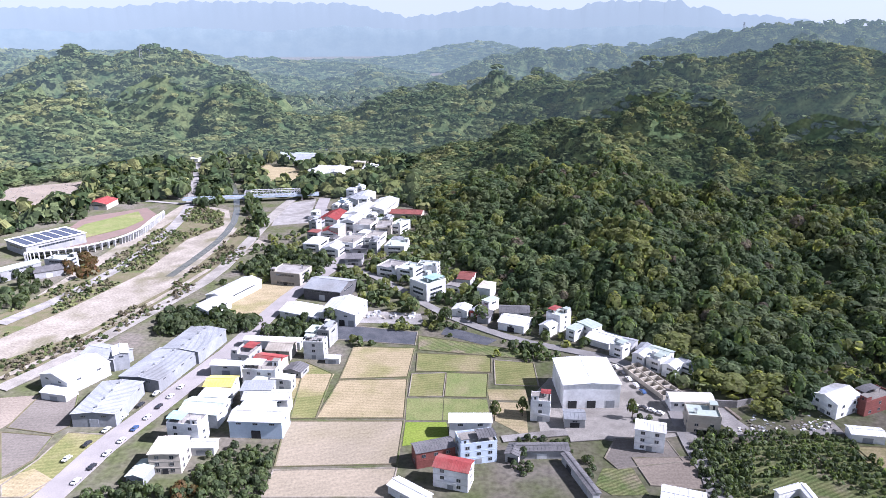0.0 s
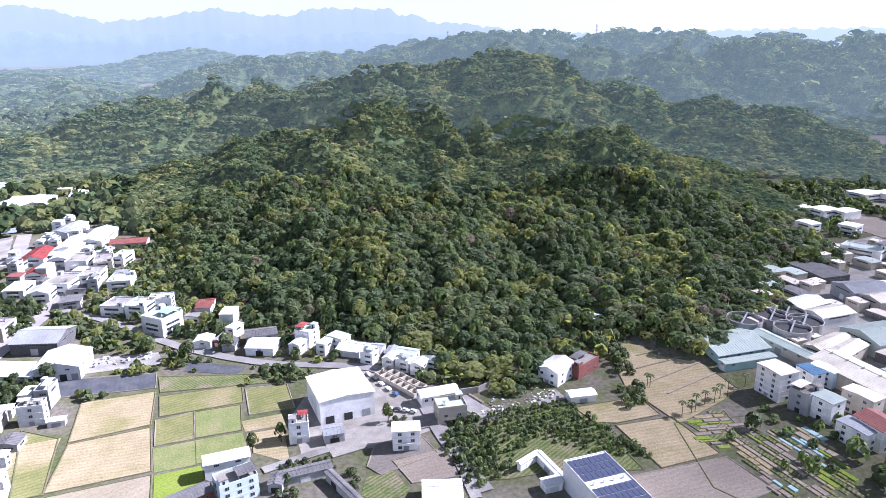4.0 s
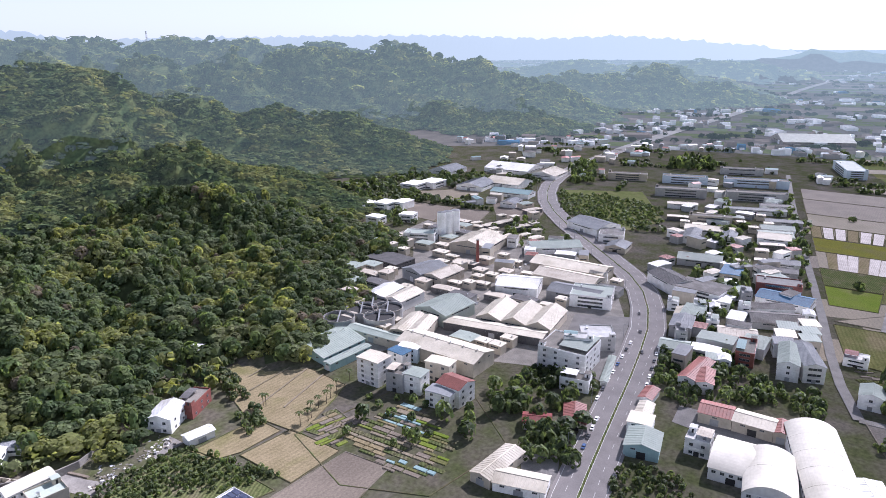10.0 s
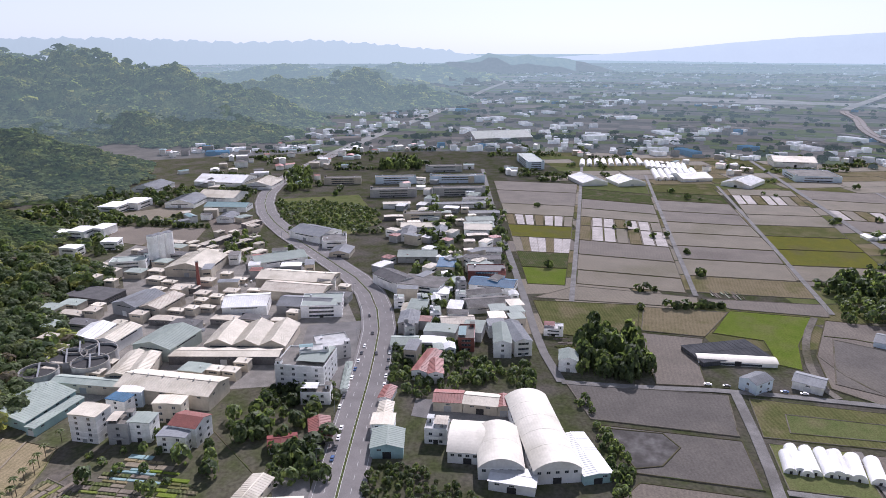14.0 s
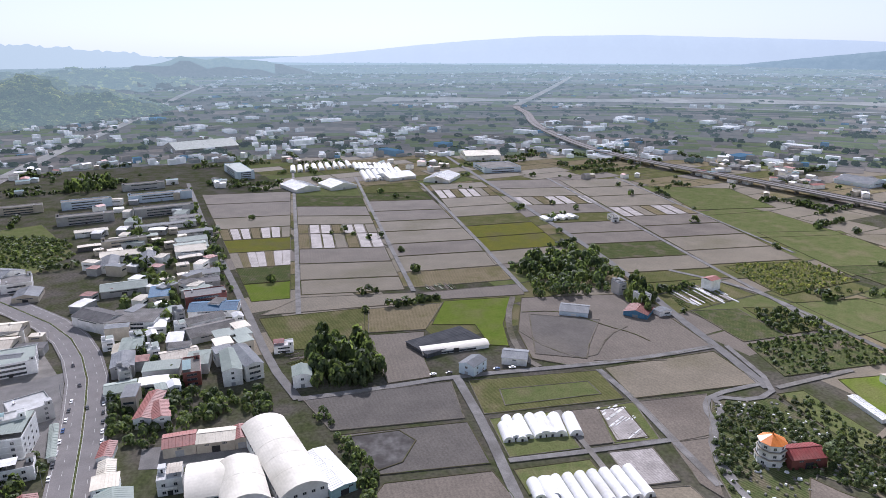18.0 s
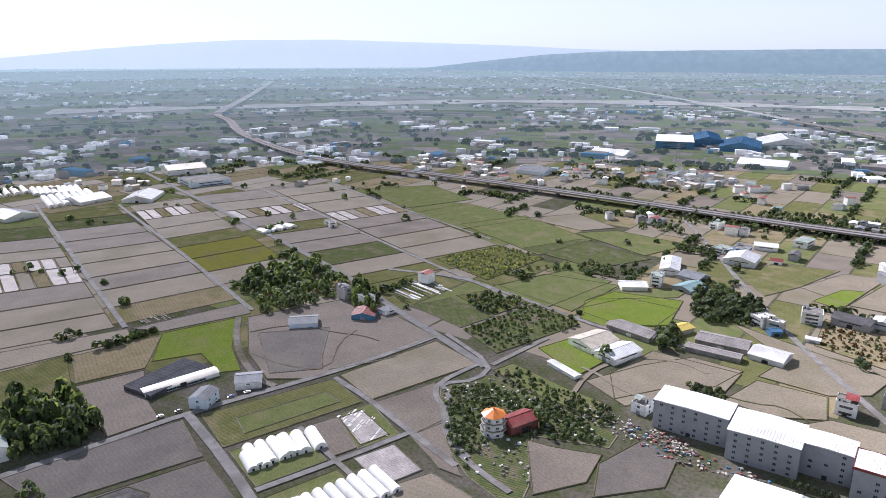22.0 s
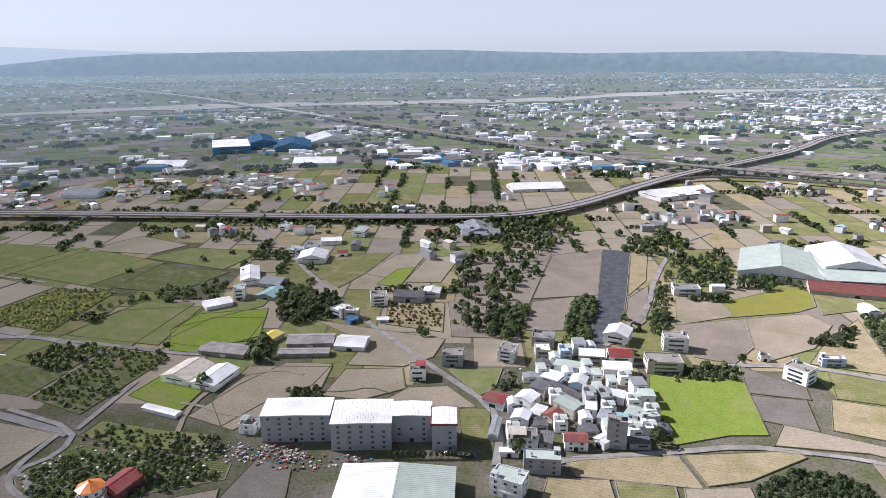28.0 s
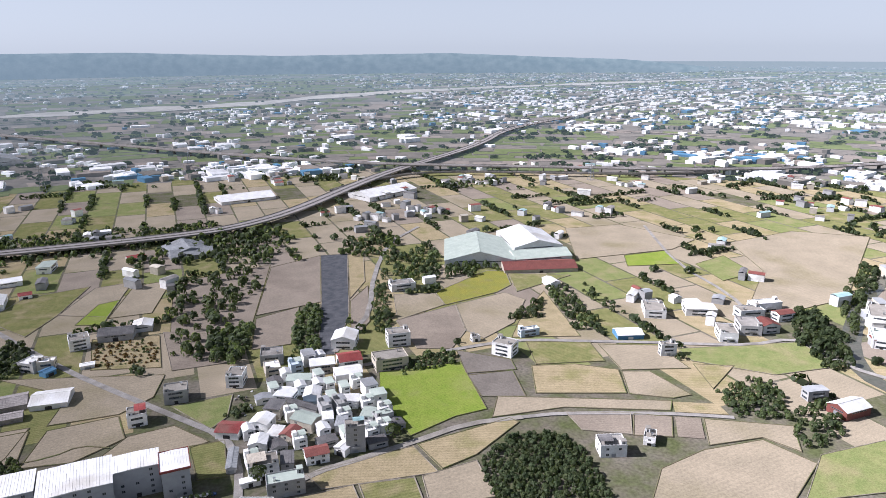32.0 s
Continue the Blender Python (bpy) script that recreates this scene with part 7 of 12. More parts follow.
sheet('field', [(909.4, -31.3), (887.3, -120.6), (950.9, -123.1), (975.6, -33.7)], 0.246, 'crop', 0.3, 'field of low green crop rows', 'field')
sheet('field', [(976.8, -33.8), (952.1, -123.2), (1025.5, -126.1), (1053.1, -36.6)], 0.247, 'grass', 0.3, 'rough green grassland plot', 'field')
sheet('field', [(558.2, -114.1), (557.2, -211.1), (599.3, -211.6), (601.4, -115.7)], 0.249, 'stubble', 0.3, 'straw-coloured rice stubble field', 'field')
sheet('field', [(602.6, -115.7), (600.4, -211.6), (649, -212.3), (652.5, -117.6)], 0.250, 'soil_pale', 0.3, 'dry pale harvested paddy field', 'field')
sheet('field', [(653.7, -117.6), (650.2, -212.3), (693.8, -212.8), (698.5, -119.2)], 0.252, 'soil', 0.3, 'bare ploughed brown field', 'field')
sheet('field', [(699.7, -119.3), (695, -212.9), (744.7, -213.5), (750.7, -121.2)], 0.254, 'soil_pale', 0.3, 'dry pale harvested paddy field', 'field')
sheet('field', [(751.9, -121.2), (745.8, -213.5), (791.7, -214.1), (799, -122.9)], 0.255, 'soil_pale', 0.3, 'dry pale harvested paddy field', 'field')
sheet('field', [(800.2, -123), (792.9, -214.1), (844.7, -214.8), (853.4, -124.9)], 0.257, 'soil', 0.3, 'bare ploughed brown field', 'field')
sheet('field', [(854.6, -125), (845.8, -214.8), (904.7, -215.6), (915.1, -127.2)], 0.258, 'soil', 0.3, 'bare ploughed brown field', 'field')
sheet('field', [(916.3, -127.2), (905.9, -215.6), (957.2, -216.2), (969, -129.2)], 0.260, 'crop', 0.3, 'field of low green crop rows', 'field')
sheet('field', [(970.2, -129.2), (958.4, -216.2), (1011.4, -216.9), (1024.7, -131.2)], 0.262, 'stubble_green', 0.3, 'yellowing stubble field greening over', 'field')
sheet('field', [(603, -205.1), (604.5, -290.8), (648.2, -293.9), (646.7, -208.2)], 0.263, 'soil_pale', 0.3, 'dry pale harvested paddy field', 'field')
sheet('field', [(647.9, -208.3), (649.4, -294), (701.6, -297.7), (700.3, -212)], 0.265, 'grass_yellow', 0.3, 'yellow-green flowering crop field', 'field')
sheet('field', [(701.5, -212.1), (702.8, -297.7), (753, -301.3), (751.9, -215.7)], 0.266, 'grass_yellow', 0.3, 'yellow-green flowering crop field', 'field')
sheet('field', [(753.1, -215.8), (754.2, -301.3), (799.9, -304.5), (798.9, -219)], 0.268, 'stubble_green', 0.3, 'yellowing stubble field greening over', 'field')
sheet('field', [(800.1, -219.1), (801.1, -304.6), (852.4, -308.2), (851.5, -222.7)], 0.270, 'soil_pale', 0.3, 'dry pale harvested paddy field', 'field')
sheet('field', [(852.7, -222.8), (853.6, -308.3), (908, -312.1), (907.2, -226.7)], 0.271, 'soil_pale', 0.3, 'dry pale harvested paddy field', 'field')
sheet('field', [(908.4, -227.1), (908.5, -238.6), (965.8, -242.7), (965.7, -231.1)], 0.273, 'film', 0.3, 'plot covered with pale plastic film', 'field')
sheet('field', [(908.5, -239.3), (908.6, -250.8), (965.9, -254.9), (965.8, -243.3)], 0.274, 'film', 0.3, 'plot covered with pale plastic film', 'field')
sheet('field', [(908.6, -251.5), (908.7, -263), (966, -267.1), (965.9, -255.5)], 0.276, 'stubble', 0.3, 'straw-coloured rice stubble field', 'field')
sheet('field', [(908.7, -263.7), (908.8, -275.2), (966.1, -279.3), (966, -267.7)], 0.278, 'film', 0.3, 'plot covered with pale plastic film', 'field')
sheet('field', [(908.8, -275.9), (908.9, -287.4), (966.2, -291.5), (966.1, -279.9)], 0.279, 'film', 0.3, 'plot covered with pale plastic film', 'field')
sheet('field', [(908.9, -288.1), (909, -299.6), (966.3, -303.7), (966.2, -292.1)], 0.281, 'soil_pale', 0.3, 'dry pale harvested paddy field', 'field')
sheet('field', [(909, -300.3), (909.1, -311.9), (966.4, -315.9), (966.3, -304.3)], 0.282, 'stubble', 0.3, 'straw-coloured rice stubble field', 'field')
sheet('field', [(966.9, -230.9), (967.6, -316.3), (1009.3, -319.2), (1008.8, -233.9)], 0.284, 'soil_pale', 0.3, 'dry pale harvested paddy field', 'field')
sheet('field', [(519, -315.9), (513.3, -401.9), (541.6, -404.2), (548, -316.5)], 0.286, 'stubble_green', 0.3, 'yellowing stubble field greening over', 'field')
sheet('field', [(549.2, -316.5), (542.8, -404.2), (584.5, -407.6), (592, -317.4)], 0.287, 'soil_pale', 0.3, 'dry pale harvested paddy field', 'field')
sheet('field', [(593.2, -317.4), (585.7, -407.7), (637.7, -411.9), (646.5, -318.6)], 0.289, 'crop', 0.3, 'field of low green crop rows', 'field')
sheet('field', [(647.7, -318.6), (638.9, -412), (681.2, -415.4), (691, -319.5)], 0.290, 'soil', 0.3, 'bare ploughed brown field', 'field')
sheet('field', [(692.2, -319.5), (682.4, -415.5), (730.1, -419.4), (741.2, -320.5)], 0.292, 'soil', 0.3, 'bare ploughed brown field', 'field')
sheet('field', [(742.4, -320.6), (731.3, -419.5), (774, -422.9), (786.2, -321.5)], 0.294, 'stubble_green', 0.3, 'yellowing stubble field greening over', 'field')
sheet('field', [(787.4, -321.5), (775.2, -423), (826.1, -427.1), (839.5, -322.6)], 0.295, 'soil', 0.3, 'bare ploughed brown field', 'field')
sheet('field', [(840.7, -323), (838.8, -337.1), (890.2, -338.6), (892.2, -324.1)], 0.297, 'film', 0.3, 'plot covered with pale plastic film', 'field')
sheet('field', [(838.7, -338), (836.9, -352.1), (888.1, -354), (890.1, -339.5)], 0.298, 'soil_pale', 0.3, 'dry pale harvested paddy field', 'field')
sheet('field', [(836.8, -352.9), (835, -367), (886, -369.4), (888, -354.9)], 0.300, 'stubble', 0.3, 'straw-coloured rice stubble field', 'field')
sheet('field', [(834.9, -367.9), (833.1, -382), (883.9, -384.7), (885.9, -370.2)], 0.302, 'film', 0.3, 'plot covered with pale plastic film', 'field')
sheet('field', [(833, -382.8), (831.1, -396.9), (881.8, -400.1), (883.7, -385.6)], 0.303, 'film', 0.3, 'plot covered with pale plastic film', 'field')
sheet('field', [(831, -397.7), (829.2, -411.8), (879.7, -415.5), (881.6, -400.9)], 0.305, 'stubble', 0.3, 'straw-coloured rice stubble field', 'field')
sheet('field', [(829.1, -412.7), (827.3, -426.8), (877.6, -430.8), (879.5, -416.3)], 0.306, 'film', 0.3, 'plot covered with pale plastic film', 'field')
sheet('field', [(893.4, -323.7), (878.7, -431.3), (935, -435.9), (951.2, -324.9)], 0.308, 'soil_pale', 0.3, 'dry pale harvested paddy field', 'field')
sheet('field', [(952.4, -325), (936.2, -436), (999.8, -441.1), (1017.6, -326.3)], 0.310, 'soil', 0.3, 'bare ploughed brown field', 'field')
sheet('field', [(508.9, -402.4), (501.8, -498.3), (543.7, -502.5), (550.8, -405.7)], 0.311, 'stubble_green', 0.3, 'yellowing stubble field greening over', 'field')
sheet('field', [(552, -405.8), (544.9, -502.6), (591.4, -507.3), (598.5, -409.5)], 0.313, 'soil_pale', 0.3, 'dry pale harvested paddy field', 'field')
sheet('field', [(599.7, -409.6), (592.6, -507.4), (642.2, -512.3), (649.3, -413.6)], 0.314, 'soil_pale', 0.3, 'dry pale harvested paddy field', 'field')
sheet('field', [(650.5, -413.7), (643.4, -512.4), (693.4, -517.4), (700.5, -417.7)], 0.316, 'soil', 0.3, 'bare ploughed brown field', 'field')
sheet('field', [(701.7, -417.7), (694.6, -517.5), (740.7, -522.1), (747.8, -421.4)], 0.318, 'soil', 0.3, 'bare ploughed brown field', 'field')
sheet('field', [(748.9, -421.9), (748, -435.5), (799.9, -439.8), (800.9, -426.1)], 0.319, 'film', 0.3, 'plot covered with pale plastic film', 'field')
sheet('field', [(747.9, -436.3), (747, -449.9), (798.9, -454.3), (799.9, -440.6)], 0.321, 'film', 0.3, 'plot covered with pale plastic film', 'field')
sheet('field', [(746.9, -450.7), (746, -464.3), (797.9, -468.9), (798.9, -455.1)], 0.322, 'soil_pale', 0.3, 'dry pale harvested paddy field', 'field')
sheet('field', [(745.9, -465.1), (745, -478.7), (796.9, -483.4), (797.9, -469.7)], 0.324, 'stubble', 0.3, 'straw-coloured rice stubble field', 'field')
sheet('field', [(744.9, -479.5), (743.9, -493), (795.9, -497.9), (796.9, -484.2)], 0.326, 'film', 0.3, 'plot covered with pale plastic film', 'field')
sheet('field', [(743.9, -493.9), (742.9, -507.4), (794.9, -512.4), (795.9, -498.7)], 0.327, 'film', 0.3, 'plot covered with pale plastic film', 'field')
sheet('field', [(742.9, -508.2), (741.9, -521.8), (793.9, -527), (794.9, -513.3)], 0.329, 'stubble', 0.3, 'straw-coloured rice stubble field', 'field')
sheet('field', [(802.1, -425.8), (795.1, -527.5), (861.3, -534.1), (868.3, -431)], 0.330, 'soil_pale', 0.3, 'dry pale harvested paddy field', 'field')
sheet('field', [(869.5, -431.1), (862.5, -534.2), (922.9, -540.2), (929.9, -436)], 0.332, 'soil_pale', 0.3, 'dry pale harvested paddy field', 'field')
sheet('field', [(931.1, -436.1), (924.1, -540.3), (983.5, -546.2), (990.5, -440.8)], 0.334, 'soil_pale', 0.3, 'dry pale harvested paddy field', 'field')
sheet('field', [(524, 15.7), (521.5, -111.6), (545.9, -114.2), (557.5, -18.5)], 0.335, 'soil_pale', 0.3, 'dry pale harvested paddy field', 'field')
sheet('field', [(517.8, 15.6), (520.4, -67), (469.8, -60.4), (450.2, -27.7), (454.8, 3)], 0.337, 'stubble_green', 0.3, 'yellowing stubble field greening over', 'field')
sheet('field', [(517.6, -69), (516, -131.1), (465.2, -105), (469.5, -62.5)], 0.338, 'stubble', 0.3, 'straw-coloured rice stubble field', 'field')
sheet('field', [(519.7, -132.5), (515, -190.3), (461.7, -164.7), (421.5, -155.3), (427.2, -142.2), (465, -143), (473.1, -111.1)], 0.340, 'grass_bright', 0.3, 'bright green paddy field', 'field')
sheet('field', [(466.1, -56.6), (462.2, -103.5), (422.5, -93.4), (389.6, -92.3), (387.8, -62.9), (414, -61.4)], 0.342, 'soil', 0.3, 'bare ploughed brown field', 'field')
sheet('field', [(544.2, -116.3), (544.7, -209.4), (517.2, -202.8), (523.6, -133.5)], 0.343, 'soil', 0.3, 'bare ploughed brown field', 'field')
sheet('field', [(511.3, -197.2), (498.2, -284.5), (436.8, -294.4), (386.2, -293.9), (378.5, -242.7), (383.3, -183), (398.8, -163.1), (445, -169.8)], 0.345, 'soil', 0.3, 'bare ploughed brown field', 'field')
sheet('field', [(474.9, -190), (450.6, -239.1), (409.5, -210.8), (389.2, -199.2), (405.1, -167.8)], 0.532, 'soil_dark', 0.3, 'dark moist tilled field', 'field')
sheet('field', [(380.8, -9.8), (381.2, -102.2), (335.7, -98.2), (340.8, -23.1)], 0.348, 'soil_dark', 0.3, 'dark moist tilled field', 'field')
sheet('field', [(336, -27.1), (331.9, -98.8), (290.1, -98.8), (294.2, -42.3)], 0.350, 'soil_dark', 0.3, 'dark moist tilled field', 'field')
sheet('field', [(332.9, -28.6), (332.4, -59.7), (319.9, -66.7), (301.9, -55.8), (297.5, -42.2)], 0.533, 'wet', 0.3, 'flooded paddy with wet mud', 'field')
sheet('field', [(287.4, -43.5), (284.1, -97.6), (262.4, -100.7), (244.5, -99.2), (256.8, -16.5), (273.2, -33.5)], 0.353, 'soil', 0.3, 'bare ploughed brown field', 'field')
sheet('field', [(379.6, -112.7), (372.3, -198.1), (333.7, -196.8), (337.1, -109.8)], 0.354, 'stubble_green', 0.3, 'yellowing stubble field greening over', 'field')
sheet('field', [(363.3, -127.5), (359.7, -185.5), (342, -186), (343.2, -124.4)], 0.534, 'grass', 0.3, 'rough green grassland plot', 'field')
sheet('field', [(332, -110.8), (330.3, -150.9), (291.1, -148.9), (292.5, -109.3)], 0.358, 'grass', 0.3, 'rough green grassland plot', 'field')
sheet('field', [(329.3, -157.8), (327.9, -175.7), (291.8, -172.2), (292.6, -152.6)], 0.359, 'soil', 0.3, 'bare ploughed brown field', 'field')
sheet('field', [(328.6, -175.3), (329.3, -200.4), (288.6, -193.8), (290, -166.7)], 0.361, 'grass', 0.3, 'rough green grassland plot', 'field')
sheet('field', [(325.5, -175.2), (325.6, -191.5), (292, -188.8), (292.7, -169.6)], 0.556, 'film', 0.3, 'plot covered with pale plastic film', 'field')
sheet('field', [(374.6, -203.8), (379.1, -289), (330.2, -288.3), (332.3, -202)], 0.364, 'soil_pale', 0.3, 'dry pale harvested paddy field', 'field')
sheet('field', [(328.9, -202.9), (326.8, -247.9), (283.4, -221.9), (284, -200.4)], 0.366, 'soil', 0.3, 'bare ploughed brown field', 'field')
sheet('field', [(282.6, -107.7), (281.2, -148.8), (255.2, -149.1), (261.3, -107.9)], 0.367, 'grass', 0.3, 'rough green grassland plot', 'field')
sheet('field', [(257.6, -98.3), (255.3, -126.4), (220.9, -125.7), (227.6, -88.7)], 0.369, 'grass', 0.3, 'rough green grassland plot', 'field')
sheet('field', [(284.8, -160.3), (282.9, -185.4), (253.3, -183.3), (254.6, -159.2)], 0.370, 'film', 0.3, 'plot covered with pale plastic film', 'field')
sheet('field', [(253.6, -155), (249, -185.5), (219.7, -189), (220.4, -151.5)], 0.372, 'soil_pale', 0.3, 'dry pale harvested paddy field', 'field')
sheet('field', [(284.7, -197.3), (286.2, -221.6), (254.1, -203.4), (236.3, -195.2), (249.1, -190.8)], 0.374, 'soil', 0.3, 'bare ploughed brown field', 'field')
sheet('field', [(324.8, -249.9), (311.9, -285), (279.2, -287.6), (235.2, -291.1), (211.6, -289.5), (206.4, -275.1), (241, -251.3), (209.6, -217.2), (197.9, -197), (235.1, -197.7), (259, -205.2), (286.5, -221)], 0.110, 'crop', 0.3, 'overgrown graveyard with scattered tombs', 'field')
sheet('field', [(316.2, -288.7), (316, -307.7), (268.6, -309.1), (238.9, -313.1), (230.1, -294.9), (270.1, -287.8)], 0.375, 'grass', 0.3, 'rough green grassland plot', 'field')
sheet('field', [(240.7, -245.9), (227.3, -251.8), (204.9, -267.3), (193.8, -241.5), (203.4, -212.8)], 0.377, 'soil', 0.3, 'bare ploughed brown field', 'field')
sheet('field', [(201.1, -259.1), (200.9, -297.4), (177.1, -294.8), (166.9, -268.7), (183.9, -234.2)], 0.378, 'soil_dark', 0.3, 'dark moist tilled field', 'field')
sheet('field', [(267.7, -326.4), (259.1, -374.3), (244.6, -413.7), (210.4, -421.1), (209.9, -385.7), (223.6, -341.8), (230.3, -319.2)], 0.380, 'soil_pale', 0.3, 'dry pale harvested paddy field', 'field')
sheet('field', [(322.7, -339.3), (320.4, -369), (278.5, -359.5), (275.2, -328.1)], 0.382, 'grass_bright', 0.3, 'bright green paddy field', 'field')
sheet('field', [(382.6, -318.4), (387.7, -399.2), (333.9, -397.7), (334.5, -309.4)], 0.383, 'crop', 0.3, 'field of low green crop rows', 'field')
sheet('field', [(449.8, -317.4), (444, -356.4), (388.7, -356.6), (387, -319.2)], 0.385, 'crop', 0.3, 'field of low green crop rows', 'field')
sheet('field', [(445.7, -362.5), (436.1, -404.2), (392.3, -401.2), (390.5, -358.1)], 0.386, 'stubble_green', 0.3, 'yellowing stubble field greening over', 'field')
sheet('field', [(442.9, -410.2), (439.6, -468.8), (373.7, -498.3), (356.6, -413.5)], 0.388, 'grass', 0.3, 'rough green grassland plot', 'field')
sheet('field', [(358.8, -419.5), (349.5, -476.3), (304.3, -488.9), (293.6, -440.4), (320.4, -420.3)], 0.390, 'grass_bright', 0.3, 'bright green paddy field', 'field')
sheet('field', [(367.6, -445.5), (369, -492.4), (327.1, -541.4), (321.2, -511.5)], 0.391, 'grass', 0.3, 'rough green grassland plot', 'field')
sheet('field', [(543.9, -415.3), (538, -501.2), (476.5, -505.8), (460.6, -411.8)], 0.393, 'stubble_green', 0.3, 'yellowing stubble field greening over', 'field')
sheet('field', [(445.2, -404.1), (434.9, -493.1), (385.1, -501.6), (375.4, -401.6)], 0.394, 'grass', 0.3, 'rough green grassland plot', 'field')
sheet('field', [(728.5, -521.5), (730, -614.2), (609.1, -619.7), (623.5, -512.5)], 0.396, 'grass', 0.3, 'rough green grassland plot', 'field')
sheet('field', [(643.3, -529.6), (625.6, -626.6), (492.5, -600.9), (488.2, -509.9)], 0.398, 'grass', 0.3, 'rough green grassland plot', 'field')
sheet('field', [(615, -615.6), (591.3, -687.8), (510.5, -668.6), (528.1, -623.3)], 0.399, 'soil_pale', 0.3, 'dry pale harvested paddy field', 'field')
sheet('field', [(525.3, -609.3), (502.1, -657.4), (411.7, -670.4), (417.1, -595.9)], 0.401, 'grass', 0.3, 'rough green grassland plot', 'field')
sheet('field', [(517.7, -515), (503.4, -593.5), (405.8, -590.4), (420.7, -520.3)], 0.402, 'crop', 0.3, 'field of low green crop rows', 'field')
sheet('field', [(913.3, -554.9), (867.9, -657.5), (745.1, -637.6), (757.8, -526.4)], 0.404, 'grass', 0.3, 'rough green grassland plot', 'field')
sheet('field', [(327.4, -618.4), (318.8, -675.6), (266.7, -702.7), (268.5, -623.1), (276.5, -574.9)], 0.406, 'stubble_green', 0.3, 'yellowing stubble field greening over', 'field')
sheet('field', [(268.5, -623.1), (260.8, -696.1), (227.9, -710.5), (222.2, -611.5)], 0.407, 'soil_pale', 0.3, 'dry pale harvested paddy field', 'field')
sheet('field', [(244.8, -596.2), (241.3, -645.9), (224.6, -657.2), (220.6, -592.7)], 0.557, 'grass_bright', 0.3, 'bright green paddy field', 'field')
sheet('field', [(221, -608.3), (223.1, -696.1), (188.9, -711.9), (185.3, -616.6)], 0.410, 'soil_pale', 0.3, 'dry pale harvested paddy field', 'field')
sheet('field', [(261.2, -494.5), (143, -485.9), (142.6, -451.4), (159.1, -429.9), (200.7, -421.3), (202, -461.8)], 0.412, 'soil_pale', 0.3, 'dry pale harvested paddy field', 'field')
sheet('field', [(198.4, -415.6), (158.5, -428.2), (146.1, -398.7), (169.2, -375.7), (197.8, -373.8)], 0.414, 'soil_pale', 0.3, 'dry pale harvested paddy field', 'field')
sheet('field', [(145.6, -401), (119.7, -410.4), (93.7, -387.6), (124, -370.6), (155.6, -378.6)], 0.415, 'soil_pale', 0.3, 'dry pale harvested paddy field', 'field')
sheet('field', [(128.2, -436.2), (88.6, -447.7), (87.5, -416.4), (95.9, -402)], 0.417, 'grass', 0.3, 'rough green grassland plot', 'field')
sheet('field', [(105.8, -384), (84.6, -388.2), (77.3, -348.7), (93.9, -347.6)], 0.418, 'stubble_green', 0.3, 'yellowing stubble field greening over', 'field')
sheet('field', [(264.2, -347.3), (268.6, -400.6), (208.9, -416.6), (201.7, -382.6), (229.6, -353.9), (239.8, -321)], 0.420, 'soil_pale', 0.3, 'dry pale harvested paddy field', 'field')
sheet('field', [(366.7, -441.5), (366.1, -480), (313.7, -508.3), (289.3, -451.3), (318.9, -409.4), (342.5, -407.8)], 0.422, 'grass_bright', 0.3, 'bright green paddy field', 'field')
sheet('field', [(219.2, -561.4), (165.3, -562.2), (148.6, -498.4), (200.7, -501.7)], 0.423, 'stubble', 0.3, 'straw-coloured rice stubble field', 'field')
sheet('field', [(164.5, -569.1), (116.2, -558.6), (100.6, -499.4), (139.9, -491.4)], 0.425, 'soil', 0.3, 'bare ploughed brown field', 'field')
sheet('field', [(186.2, -701.9), (92.6, -750.4), (91.2, -560.2), (125.6, -508.9), (156.1, -556)], 0.090, 'soil', 0.3, 'bare ploughed brown field', 'field')
sheet('field', [(91.4, -739.4), (38.6, -776.9), (33.2, -622), (91, -595.3)], 0.426, 'soil', 0.3, 'bare ploughed brown field', 'field')
sheet('field', [(90, -588), (52.8, -612.9), (54.7, -527.3), (85.5, -520.6)], 0.428, 'soil', 0.3, 'bare ploughed brown field', 'field')
sheet('field', [(38.6, -776.9), (7.4, -778.8), (7.2, -623.6), (7.8, -579.1), (19.4, -502.4), (32.9, -501.6), (33.2, -622)], 0.430, 'net', 0.3, 'long flooded dark paddy strip', 'field')
sheet('field', [(7.4, -778.8), (-11.2, -780), (-9.8, -675.7), (6.1, -626.9)], 0.431, 'stubble', 0.3, 'straw-coloured rice stubble field', 'field')
sheet('field', [(6.1, -620.5), (-12.5, -663.3), (-10.8, -566.7), (6.2, -525.7)], 0.433, 'soil', 0.3, 'bare ploughed brown field', 'field')
sheet('field', [(-13.2, -466.2), (-76.6, -475.1), (-82.3, -401.3), (-59.8, -394.9), (-28.2, -375.4), (-12, -419)], 0.434, 'grass_bright', 0.3, 'bright green paddy field', 'field')
sheet('field', [(-75.8, -496.8), (-115.7, -473), (-115.7, -455.3), (-77.1, -454.6)], 0.436, 'soil_dark', 0.3, 'dark moist tilled field', 'field')
sheet('field', [(-77.4, -451.8), (-112.6, -454.8), (-112.3, -413.9), (-81.5, -418.5)], 0.438, 'soil_dark', 0.3, 'dark moist tilled field', 'field')
sheet('field', [(-33.1, -565.4), (-91.4, -595.8), (-90.8, -533.6), (-73.4, -499.3), (-45.7, -503.5)], 0.439, 'soil', 0.3, 'bare ploughed brown field', 'field')
